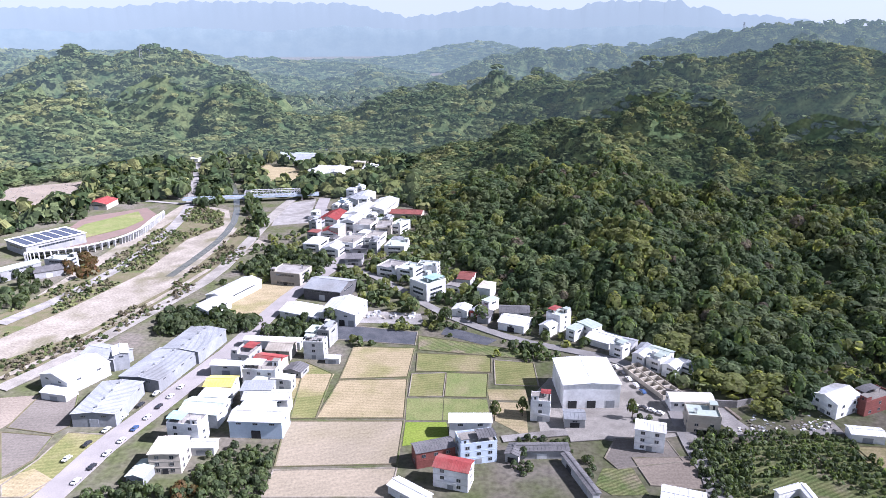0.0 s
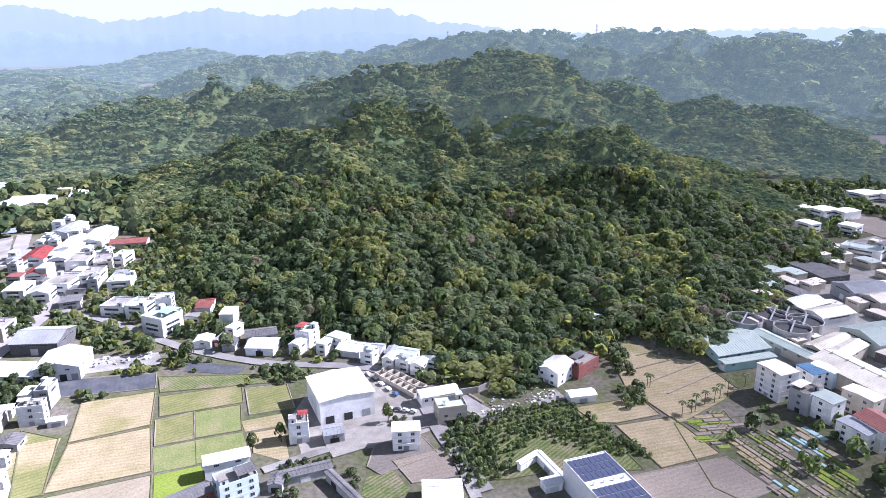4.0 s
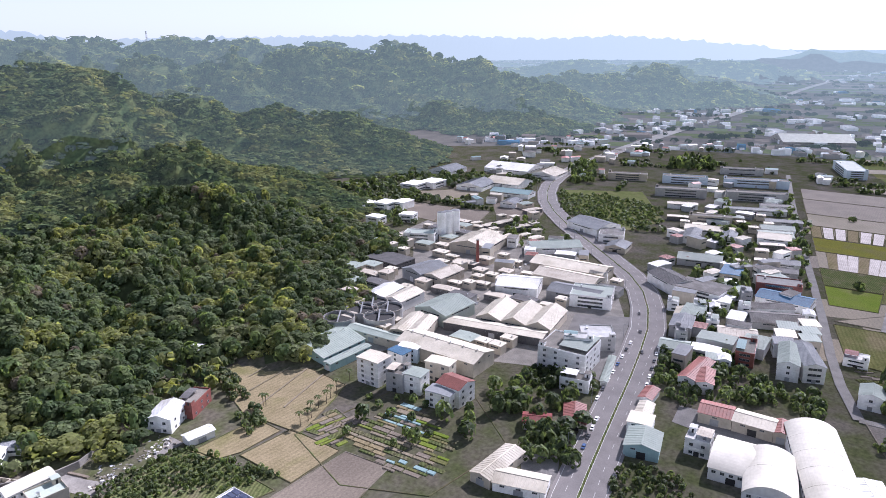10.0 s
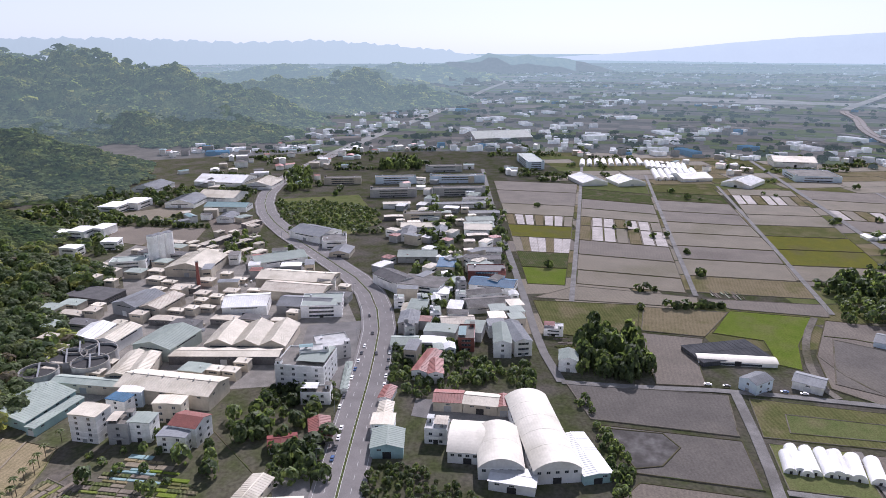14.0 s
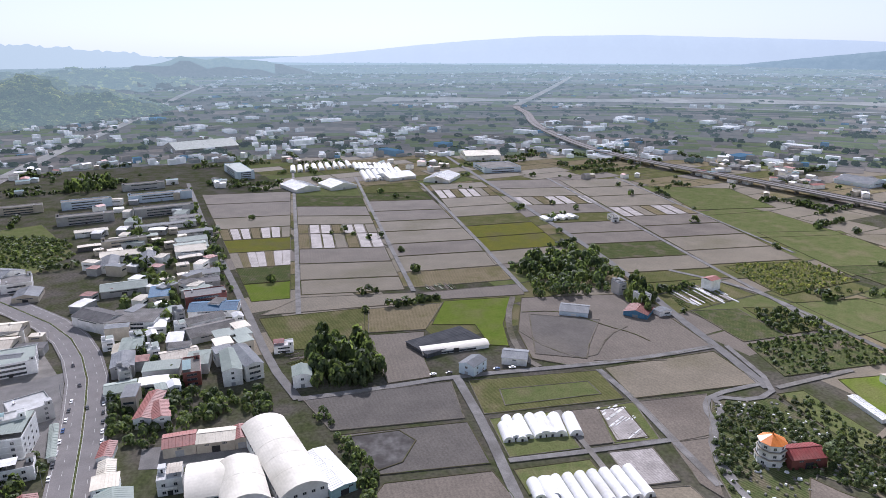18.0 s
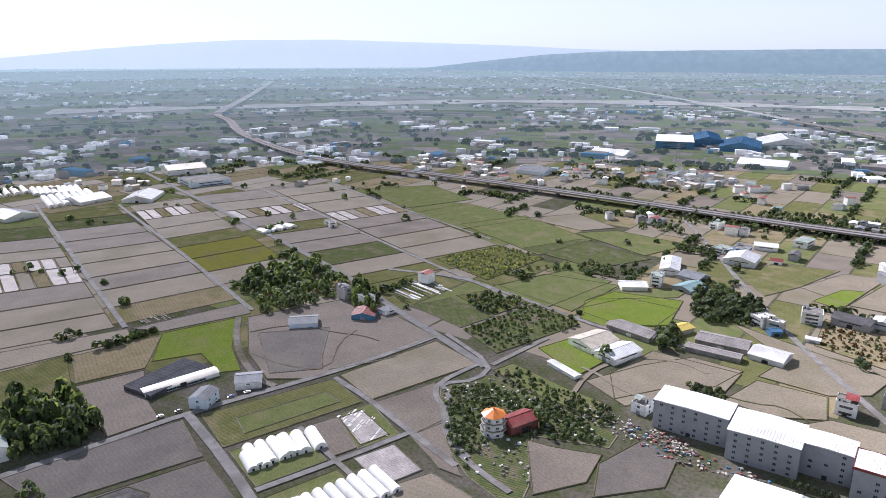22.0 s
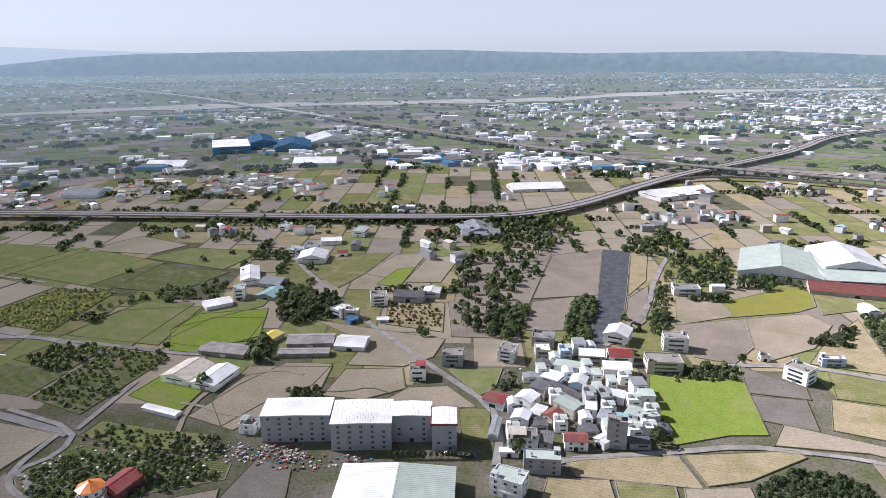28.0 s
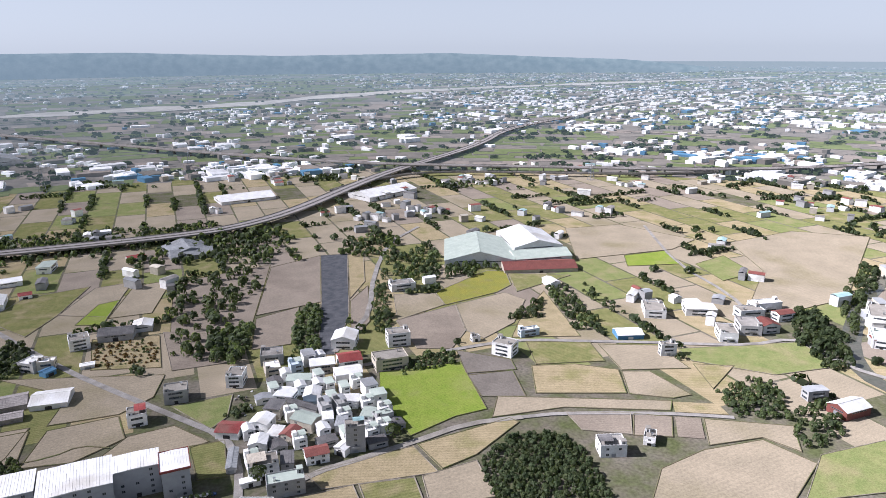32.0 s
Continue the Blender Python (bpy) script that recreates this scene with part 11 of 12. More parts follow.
clutter('stored_goods', [(208.2, -308.9), (188.5, -314.1), (171.0, -308.6), (180.0, -298.5), (200.3, -299.0)], 120, 1.5, ('beige_rust', 'cream', 'dark_metal', 'concrete_pale', 'maroon'), 25, 'bundles and pallets piled in the factory yard')
clutter('scrap', [(248.6, -302.2), (216.2, -309.5), (201.9, -298.5), (206.5, -288.1), (235.9, -287.4)], 90, 1.3, ('white', 'beige_rust', 'concrete_pale'), 26, 'rubble and scrap strewn beside the yard')
garden_beds([(222.1, 227.7), (245.8, 229.4), (240.7, 208.5), (218.2, 201.7), (214.5, 213.3)], -105.4, 2.2, 7, ('grass_bright', 'soil', 'crop', 'stubble'), 1, 'narrow allotment beds of vegetables and bare soil')
garden_beds([(239.6, 213.2), (271.3, 196.3), (263.4, 176.3), (248.4, 156.3), (220.1, 150.2), (215.5, 169), (220.8, 190), (225.8, 205)], 1.1, 2.6, 7, ('crop', 'soil', 'stubble', 'grass_bright', 'crop', 'stubble_green', 'teal_metal', 'soil_pale'), 2, 'narrow allotment beds of vegetables and bare soil')
garden_beds([(134.3, 296.1), (154.1, 298.9), (158.6, 288.3), (136.1, 277.1)], 15.1, 2.0, 16, ('crop', 'bund', 'stubble', 'soil'), 3, 'long planted beds between concrete paths')
pens((111.6, 299.9), (99.8, 331.1), 7, 5, 'cream', 'row of roofless pale concrete cells under construction')
pens((118.6, 299.7), (104.7, 334.3), 7, 5, 'cream', 'row of roofless pale concrete cells under construction')
street_lamps([(229.8, 86.4), (247.3, 90.1), (309.4, 99.3), (383.8, 109.8), (458.4, 123.9), (528.7, 153.9), (597.4, 213.5), (698, 302.8), (787.7, 360.2), (891.2, 397.8), (1031.4, 414.8)], 13.5, 48)
hall(438, -111.9, 46.9, 25.9, -68.3, 3, 'net', 'net', win=False, rise=0.3, bays=1, ribs=3, label='low shade house under dark netting', name='shade_house', along='w')

# ---- small houses between the larger ones ----
home_patterns()
infill([(480.7, 403.3), (625.6, 398.3), (590.4, 303.6), (558.1, 175), (466.4, 147.9), (442.1, 185.9), (380.9, 172.6), (332.7, 186.8), (306.7, 241.6), (335.9, 311.5)], 70, 1, -92.1, SHEDS, 0.4)
infill([(72.6, -386.2), (58.8, -457.8), (24.5, -464.7), (-8.2, -440.8), (-22, -406), (-18.9, -369.1), (9.6, -358.6), (32.3, -351.1), (48.7, -325.2), (66, -334.7), (73.1, -369.4)], 58, 2, 18.2, HOMES, -0.2)
infill([(491, 120), (545.9, 90), (518.4, 66.7), (526.4, 24.2), (449, 6.1), (398.1, 75.5), (414.7, 103.9)], 30, 3, -164, HOMES, 0.6)
infill([(756.3, 191.6), (826.8, 80.2), (566.2, 35.3), (557.8, 71.5), (640.3, 119.1)], 14, 4, -164, SHEDS, 2)
infill([(-119.4, 260.7), (-101.3, 310.7), (-88.2, 371.8), (-64.9, 371.6), (-69.7, 342.1), (-81.3, 310.6), (-73.1, 273.9), (-110.5, 256.3)], 16, 5, 74.7, HOMES, 0.6)
infill([(-119.4, 570.1), (-129, 680.9), (-93.3, 773.9), (-44.7, 625), (-30.4, 552.5), (-65.1, 522.1)], 22, 6, 78.3, HOMES, 0.6)
infill([(18.9, 425.3), (100.5, 368.1), (139.8, 329.3), (130.2, 314.4), (78.5, 363.5), (20.8, 406)], 12, 7, -44.6, HOMES, 0.6)
infill([(574.7, 370.6), (725.3, 357.7), (686.3, 297.8), (601, 273.6), (537, 301)], 14, 8, -23.2, SHEDS, 0.6)
infill([(504.3, -278.4), (510.2, -326.4), (450.2, -323.7), (438.7, -272.4)], 3, 9, -82.9, HOMES, 0.6)
infill([(71.7, -425.6), (59, -471.1), (32.9, -501.6), (18.5, -473.8), (42.5, -453.4), (55.9, -392.2)], 14, 12, 18.2, HOMES, 0.2)

# ---- trees ----
grove('grove', [(-176.5, 380.2), (-179, 408.6), (-147.2, 411.2), (-111.6, 399.7), (-116.9, 379.8), (-151.4, 371.9)], 7.2, 5.5, 1.2, 'leaf', 0, 20, 'cluster of leafy green trees')
grove('grove', [(-107.4, 375.6), (-103.9, 396.9), (-79.9, 401.3), (-72, 375.3), (-86.4, 363.5)], 6, 4.3, 1.2, 'leaf', 0, 21, 'cluster of leafy green trees')
grove('grove', [(-139.4, 222.8), (-137.1, 226.9), (-126.4, 237.7), (-106.3, 226.8), (-98.5, 257.5), (-72.2, 259.5), (-68, 222.5), (-68.4, 207.2), (-129.6, 207.5)], 5, 2.9, 1.2, 'leaf', 0, 22, 'cluster of leafy green trees')
grove('grove', [(-115.2, 216.8), (-102.3, 233.8), (-93.2, 226.7), (-95, 213.5)], 6, 3.2, 1.2, 'leaf_red', 0, 23, 'russet-leaved shrubs among the orchard trees')
grove('grove', [(-155, 489.5), (-141.3, 539.3), (-86.2, 513.4), (-90.9, 464), (-126.3, 476.5)], 8.4, 6.1, 1.2, 'leaf', 0, 24, 'cluster of leafy green trees')
grove('grove', [(-259, 699), (-334, 951.4), (-316.5, 997.9), (-249.7, 798.3), (-226.4, 698.5)], 10.8, 7.3, 1.2, 'leaf', 1, 25, 'cluster of leafy green trees')
grove('grove', [(-201.9, 673.9), (-279.1, 997.2), (-280.5, 1105.2), (-219.5, 797.8), (-165.6, 619.2), (-159.2, 563.9)], 10.8, 7.3, 1.2, 'leaf', 1, 26, 'cluster of leafy green trees')
grove('grove', [(-357.1, 713.2), (-282.1, 739), (-327.3, 908.5), (-449.6, 1000.5), (-459.9, 871.5), (-396.3, 769.5)], 13.2, 8.5, 1.2, 'leaf', 1, 27, 'cluster of leafy green trees')
grove('grove', [(-412.7, 654), (-432.5, 741.2), (-382.2, 740.4), (-351.3, 653.2), (-372.8, 621.8)], 12, 7.3, 1.2, 'leaf', 1, 28, 'cluster of leafy green trees')
grove('grove', [(-280.8, 478), (-294, 511.3), (-275.2, 518.3), (-251.5, 477.7)], 10.8, 7.3, 1.2, 'leaf_red', 0, 29, 'cluster of leafy green trees')
grove('grove', [(-286.3, 412.4), (-308.7, 448.8), (-285.7, 443.1), (-270.8, 417.1)], 10.8, 7.3, 1.2, 'leaf', 0, 30, 'cluster of leafy green trees')
grove('grove', [(-319.4, 466.2), (-322, 491.2), (-282.5, 465.8), (-274, 443)], 10.8, 6.1, 1.2, 'leaf', 0, 31, 'cluster of leafy green trees')
grove('grove', [(32.2, 356.8), (51.1, 357.3), (64.7, 344.9), (56.9, 337)], 7.2, 4.3, 1.2, 'leaf', 0, 32, 'cluster of leafy green trees')
grove('grove', [(110.2, 268.4), (128.8, 267.1), (127.1, 239.4), (104.1, 213.6), (104.1, 243.1)], 6, 2.7, 1.2, 'leaf', 0, 33, 'low banana plants and garden shrubs')
grove('grove', [(260.8, 223.2), (291.8, 199.2), (293.7, 149.5), (273.9, 139), (231, 177.4), (223.8, 206.9)], 14, 3.2, 1.2, 'leaf', 0, 34, 'garden trees and shrubs among the allotments')
grove('grove', [(300, 174.2), (322.2, 164.7), (327.3, 131.8), (305.6, 109.8), (283.5, 144.1)], 14, 4.4, 1.2, 'leaf', 0, 35, 'cluster of leafy green trees')
grove('grove', [(327.6, 159.5), (365.3, 161.5), (365.3, 131.6), (346.2, 117.9), (318.9, 118.5), (312.3, 142.4)], 14, 4.9, 1.2, 'leaf_dark', 0, 36, 'cluster of leafy green trees')
grove('grove', [(292.9, 168), (323.2, 150.6), (318.9, 118.5), (283.4, 120.7), (266.8, 143.4)], 14, 3.7, 1.2, 'leaf', 0, 37, 'cluster of leafy green trees')
grove('grove', [(257.5, 124.3), (285.2, 133.7), (286.4, 109.8), (264.6, 98.9)], 8.4, 6.1, 1.2, 'leaf_dark', 0, 38, 'cluster of leafy green trees')
grove('grove', [(247.3, 79.6), (278.3, 83.7), (284.7, 60.2), (270.7, 43.9), (261.8, 27.3), (246.6, 16), (230.5, 74.3)], 6, 2.7, 1.2, 'leaf', 0, 39, 'cluster of leafy green trees')
grove('grove', [(367.2, 96.2), (408.2, 101.3), (437, 66.6), (397.1, 45.7), (398.4, 11.2), (370.6, 3.2), (367.2, 41.6), (344.4, 73.6)], 9.6, 4.9, 1.2, 'leaf_dark', 0, 40, 'cluster of leafy green trees')
grove('grove', [(1028, 428), (1038.5, 388), (887, 336), (879.4, 364.5)], 11, 6.5, 1.7, 'leaf_dark', 1, 41, 'dark clump of tall trees at the bend of the road')
grove('grove', [(1150.2, 299.4), (1166.5, 237.9), (1083, 220.6), (1066.6, 282.2)], 11, 6.5, 1.8, 'leaf_dark', 1, 42, 'row of tall dark trees behind the school')
grove('grove', [(562.4, 122.5), (719.5, 145.1), (940.3, 174.8), (590.1, 82), (425.6, 72.3), (461, 95.5)], 13.2, 6.7, 1.2, 'leaf_dark', 1, 43, 'cluster of leafy green trees')
grove('grove', [(652.3, 58.3), (790.8, 82.5), (956.7, 113.6), (959.7, 102.1), (696.8, 51.4), (585.7, 36.6), (583.8, 43.8)], 10.8, 5.5, 1.2, 'leaf_dark', 1, 44, 'cluster of leafy green trees')
grove('grove', [(815.8, 359.2), (839.2, 298.7), (808.5, 220.9), (727.9, 192.1), (701.2, 223.7), (693.6, 270.6), (724.5, 307)], 6, 2.4, 1.0, 'leaf', 2, 45, 'dense low green orchard inside the bend of the road')
grove('grove', [(607.9, 338.9), (669.4, 330.7), (632.9, 287.7), (571.6, 283.7)], 10.8, 5.5, 1.2, 'leaf', 1, 46, 'cluster of leafy green trees')
grove('grove', [(392.4, -16), (429.8, -15.7), (461.4, -28.6), (447.3, -55.5), (401.5, -61.4), (385.1, -54.7)], 9.6, 7.9, 1.6, 'leaf_dark', 0, 47, 'cluster of leafy green trees')
grove('grove', [(280.3, -30.3), (314.4, -26.9), (343.4, -23.4), (357.5, -13.1), (362.9, -21.6), (324.3, -33.9), (287.5, -42.1), (269.7, -38.2), (271.3, -28)], 7.2, 4.1, 1.2, 'leaf', 0, 48, 'cluster of leafy green trees')
grove('grove', [(511.4, -205.4), (577, -218.2), (621.3, -257.4), (606.8, -315.3), (538.8, -311.1), (505.6, -270.7), (501.8, -224.9)], 10.8, 7.9, 1.3, 'leaf_dark', 0, 49, 'cluster of leafy green trees')
grove('grove', [(487.2, -278.5), (530.6, -314.6), (488.8, -311.2), (445.6, -276.7), (462.6, -278)], 8.4, 4.9, 2.2, 'leaf_dark', 0, 50, 'cluster of leafy green trees')
grove('grove', [(311.3, -284.4), (313, -304.7), (266, -306.1), (235, -310.5), (217.6, -294.2), (228.8, -283.7), (261.1, -278.8)], 4.3, 1.7, 1.2, 'leaf_dark', 0, 51, 'dense green shrubs along the graveyard')
grove('grove', [(312.2, -244.8), (305.6, -274.9), (230.9, -286), (208.6, -277.3), (239.5, -249.7), (254.5, -231.7), (240.4, -201.7), (265.3, -209.8)], 4.1, 1.9, 1.2, 'leaf_dark', 0, 52, 'dark shrubs between the tombs')
grove('grove', [(433.7, -358.9), (431.9, -393.9), (388.6, -397.3), (393.3, -354.7)], 9.6, 3.7, 1.2, 'leaf_dark', 0, 53, 'cluster of leafy green trees')
grove('grove', [(293.9, -482.6), (314.6, -532.1), (266.7, -554.7), (243.9, -508.1), (272.9, -480.4)], 8.4, 5.5, 1.2, 'leaf_dark', 0, 54, 'cluster of leafy green trees')
grove('grove', [(465.3, -461), (433.4, -527.2), (394.7, -553.3), (372.6, -503), (405.6, -501.3)], 10.8, 4.9, 1.2, 'leaf', 0, 55, 'cluster of leafy green trees')
grove('grove', [(272, -408.8), (289.4, -431.3), (277.5, -446.6), (259.4, -417.3)], 8.4, 6.1, 1.2, 'leaf', 0, 56, 'cluster of leafy green trees')
grove('grove', [(529.7, -719.3), (422.3, -772.6), (289.1, -826.1), (326.3, -884.6), (463.5, -847.6), (557.1, -784.5)], 12, 4.1, 1.2, 'leaf_dark', 1, 57, 'cluster of leafy green trees')
grove('grove', [(258.6, -780.3), (152.7, -918.1), (102.6, -885.6), (122.2, -786.8), (210.6, -754)], 14.4, 4.6, 1.2, 'leaf_dark', 1, 58, 'cluster of leafy green trees')
grove('grove', [(171.6, -607.7), (184.6, -695.7), (112.7, -753.8), (93.2, -701.4), (98.7, -612.3), (89.8, -518.1), (104.3, -494.7), (142.7, -503.2)], 15.6, 5.1, 1.2, 'leaf', 0, 59, 'orchard of spreading green trees on bare soil')
grove('grove', [(115.4, -505), (123.9, -559.8), (93.4, -575.5), (86, -524.2), (95.3, -495.3)], 8.4, 6.1, 1.2, 'leaf', 0, 60, 'cluster of leafy green trees')
grove('grove', [(52.2, -500.2), (53.2, -585.2), (44.6, -612.6), (32.6, -608.7), (32.7, -497.2)], 8.4, 4.9, 1.2, 'leaf', 0, 61, 'cluster of leafy green trees')
grove('grove', [(214.1, -547.3), (164.6, -550.5), (151.9, -502.6), (197.5, -499.7)], 8.4, 1.7, 1.2, 'leaf_red', 0, 62, 'rows of small dry orchard trees')
grove('grove', [(-14.9, -536.7), (-14.4, -619.5), (-21.2, -670.5), (-29.2, -653.3), (-29.1, -537.6)], 8.4, 4.4, 1.2, 'leaf_dark', 0, 63, 'cluster of leafy green trees')
grove('grove', [(-24.1, -670.7), (-33.2, -751.6), (-92.7, -802.4), (-95.2, -713.2), (-167.9, -717.8), (-158.7, -688.3), (-72.3, -664.8)], 10.8, 6.1, 1.2, 'leaf_dark', 0, 64, 'cluster of leafy green trees')
grove('grove', [(-27.3, -458.5), (-37.5, -488.1), (-72.9, -495.5), (-71.7, -470.7)], 8.4, 3.7, 1.2, 'leaf', 0, 65, 'cluster of leafy green trees')
grove('grove', [(-65.7, -343.8), (-92.7, -367), (-124.5, -363.7), (-129.9, -339.9), (-130.5, -315.2), (-126.3, -295.1), (-65.4, -291)], 4.8, 3, 1.2, 'leaf_dark', 0, 66, 'dense dark green orchard')
grove('grove', [(-122.5, -549.7), (-152.5, -577.5), (-178.1, -599.9), (-163, -552.3)], 8.4, 4.9, 1.2, 'leaf', 0, 67, 'cluster of leafy green trees')
grove('grove', [(-186.8, -622.7), (-210.1, -639.8), (-207.2, -525.8), (-178.3, -518.4)], 9.6, 3.7, 1.2, 'leaf', 0, 68, 'scrubby trees on an abandoned plot')
grove('grove', [(-229, -649.1), (-239.3, -576.4), (-247.9, -528.4), (-234.3, -527.5), (-216.7, -595.3)], 10.8, 3.2, 1.2, 'leaf', 0, 69, 'cluster of leafy green trees')
grove('grove', [(312.5, -515.7), (335.9, -574.4), (271.5, -550.3), (255, -507.4)], 9.6, 5.5, 1.2, 'leaf_dark', 0, 70, 'cluster of leafy green trees')
grove('grove', [(510.1, -696.1), (472.3, -743.2), (440.8, -700.4), (490.9, -686.8)], 10.8, 4.9, 1.2, 'leaf_dark', 1, 71, 'cluster of leafy green trees')
grove('grove', [(457, -866), (382.8, -936.7), (185, -931.2), (182.5, -838.4), (327.2, -829.6)], 10.8, 4, 1.2, 'leaf_dark', 1, 72, 'cluster of leafy green trees')
grove('grove', [(180.8, -867.6), (102.1, -903.2), (69.1, -874.3), (98.3, -743.4), (153.9, -762.9)], 13.2, 4.4, 1.2, 'leaf_dark', 1, 73, 'cluster of leafy green trees')
grove('grove', [(9.2, -821.8), (-42.2, -881.1), (-60.6, -826), (-42.8, -752.2), (15.3, -771.5)], 12, 4.4, 1.2, 'leaf_dark', 1, 74, 'cluster of leafy green trees')
grove('grove', [(-141.1, -1165.3), (-247, -1223.5), (-272.9, -1163), (-174.4, -1133.2)], 14.4, 6.1, 1.2, 'leaf_dark', 1, 75, 'cluster of leafy green trees')
grove('grove', [(-353.5, -472.3), (-379.3, -518), (-416.9, -540.4), (-394.2, -466.1), (-362.5, -418.7), (-341.9, -421.8)], 9.6, 6.1, 1.2, 'leaf_dark', 0, 76, 'cluster of leafy green trees')
grove('grove', [(-423.4, -511.3), (-463.3, -563.9), (-534.6, -623.5), (-552.1, -620.7), (-495.3, -559), (-406.9, -475.8)], 10.8, 6.1, 1.2, 'leaf', 0, 77, 'cluster of leafy green trees')
grove('grove', [(-243.2, -401.1), (-280.4, -417.2), (-292.7, -402.1), (-271.9, -358.3), (-238.1, -367)], 7.2, 3.7, 1.2, 'leaf', 0, 78, 'cluster of leafy green trees')
grove('grove', [(-280.8, -371.6), (-320.7, -381.2), (-293.6, -334.8), (-251.3, -322.4)], 9.6, 4.1, 1.2, 'leaf', 0, 79, 'cluster of leafy green trees')
tree(87.6, 281.8, 0, 2.9, 9.1, 'leaf_palm')
tree(36.9, 284.3, 0, 2.9, 9.1, 'leaf_palm')
tree(23.6, 280.5, 0, 2.9, 9.1, 'leaf_palm')
palm(225.7, 262.7, 7)
palm(226.3, 261.2, 7)
palm(221.9, 231.4, 7.6)
palm(227.3, 231.1, 7)
palm(230.6, 232.1, 9.4)
palm(240.2, 236, 7)
palm(246.1, 235.6, 7.6)
palm(251.6, 237.7, 7.6)
palm(256.6, 237.7, 9.4)
palm(273.1, 242.3, 7)
palm(229.8, 316.5, 9)
palm(229.2, 311, 7)
palm(228.7, 304.7, 7)
palm(227.4, 297.4, 7)
palm(226.1, 290.3, 7)
palm(224.9, 283.4, 7)
palm(224, 278.1, 7.5)
palm(232.5, 313, 7)
palm(232.4, 301.7, 7)
tree(287.5, 114.3, 0, 6.5, 9.1, 'leaf_dark')
tree(297, 109.3, 0, 6.5, 9.1, 'leaf_dark')
tree(1.8, 390.7, 0, 5.2, 10.4, 'leaf')
tree(-19.3, 410, 0, 5.2, 10.4, 'leaf')
tree(23.3, 396.3, 0, 5.2, 10.4, 'leaf')
tree(-69.8, 392.4, 0, 5.2, 10.4, 'leaf')
tree(-17.7, -373.4, 0, 5.2, 10.4, 'leaf')
tree(59.5, -341.3, 0, 5.2, 10.4, 'leaf')
tree(266.9, -409.6, 0, 5.2, 10.4, 'leaf')
tree(247.4, -263.5, 0, 5.2, 10.4, 'leaf')
tree(279.8, -362.5, 0, 5.2, 10.4, 'leaf')
rows_of_plants('orchard_rows', [(120.5, 270.6), (151, 269), (176.2, 265.7), (183.6, 234.2), (185.8, 209.2), (167.1, 219), (147.1, 240.9), (131.5, 235), (120.3, 220.2), (108.6, 223.5), (111.1, 256.8)], 4.6, 3.6, 2.2, 1.35, ('leaf', 'leaf_dark', 'leaf'), 301, 'rows of low fruit bushes in a dense orchard')
rows_of_plants('orchard_rows', [(382.6, -318.4), (387.7, -399.2), (333.9, -397.7), (334.5, -309.4)], -86.4, 7, 6, 2.0, ('leaf_dark', 'leaf'), 311, 'rows of young fruit trees in a grass field')
rows_of_plants('orchard_rows', [(543.9, -415.3), (538, -501.2), (476.5, -505.8), (460.6, -411.8)], -93.9, 5, 3.5, 1.3, ('leaf', 'bamboo'), 321, 'rows of low green bushes')
rows_of_plants('orchard_rows', [(216, -552.2), (166, -555.4), (153.2, -507.1), (199.2, -504.1)], -176.3, 6, 4.5, 1.2, ('leaf_red', 'leaf'), 331, 'rows of small dry orchard trees')
tree(127.9, -317.9, 0, 1.4, 4.7, 'leaf_dark')
tree(124.7, -318.8, 0, 1.4, 4.7, 'leaf_dark')
tree(121.5, -319.7, 0, 1.4, 4.7, 'leaf_dark')
tree(118.3, -320.6, 0, 1.4, 4.7, 'leaf_dark')
tree(115.1, -321.5, 0, 1.4, 4.7, 'leaf_dark')
tree(111.9, -322.4, 0, 1.4, 4.7, 'leaf_dark')
tree(108.7, -323.3, 0, 1.4, 4.7, 'leaf_dark')
tree(105.5, -324.2, 0, 1.4, 4.7, 'leaf_dark')
tree(102.3, -325.1, 0, 1.4, 4.7, 'leaf_dark')
tree(99.2, -326, 0, 1.4, 4.7, 'leaf_dark')
tree(96, -326.9, 0, 1.4, 4.7, 'leaf_dark')
tree(92.8, -327.8, 0, 1.4, 4.7, 'leaf_dark')
tree(89.6, -328.7, 0, 1.4, 4.7, 'leaf_dark')
tree(86.4, -329.6, 0, 1.4, 4.7, 'leaf_dark')
tree(83.2, -330.5, 0, 1.4, 4.7, 'leaf_dark')
grove('grove', [(32.2, 267.1), (56.3, 265), (55.5, 254.3), (32.2, 254.7)], 3.6, 1.5, 1.2, 'leaf', 0, 132, 'banana plants and shrubs along the lane')
grove('grove', [(89.1, 282), (96.9, 284.3), (95.5, 275.4), (87.9, 273.3)], 3.6, 1.6, 1.2, 'leaf', 0, 133, 'cluster of leafy green trees')
grove('grove', [(29, 252.8), (37.6, 252.7), (36.7, 239.8), (28.3, 237.7)], 4.1, 2, 1.2, 'leaf', 0, 134, 'cluster of leafy green trees')
grove('grove', [(59.9, 249.5), (65.7, 250.4), (63.1, 234.5), (57.9, 233.6)], 4.1, 2.2, 1.2, 'leaf_dark', 0, 135, 'cluster of leafy green trees')
grove('grove', [(103.5, 258.2), (111.9, 258.1), (109.1, 224.4), (102.5, 219), (102.9, 233.2)], 3.8, 1.8, 1.2, 'leaf', 0, 136, 'garden shrubs beside the lane')
grove('grove', [(237.8, 317.3), (246.6, 311.3), (226.7, 277.6), (217.8, 279.3)], 6, 3.2, 1.2, 'leaf_dark', 0, 137, 'cluster of leafy green trees')
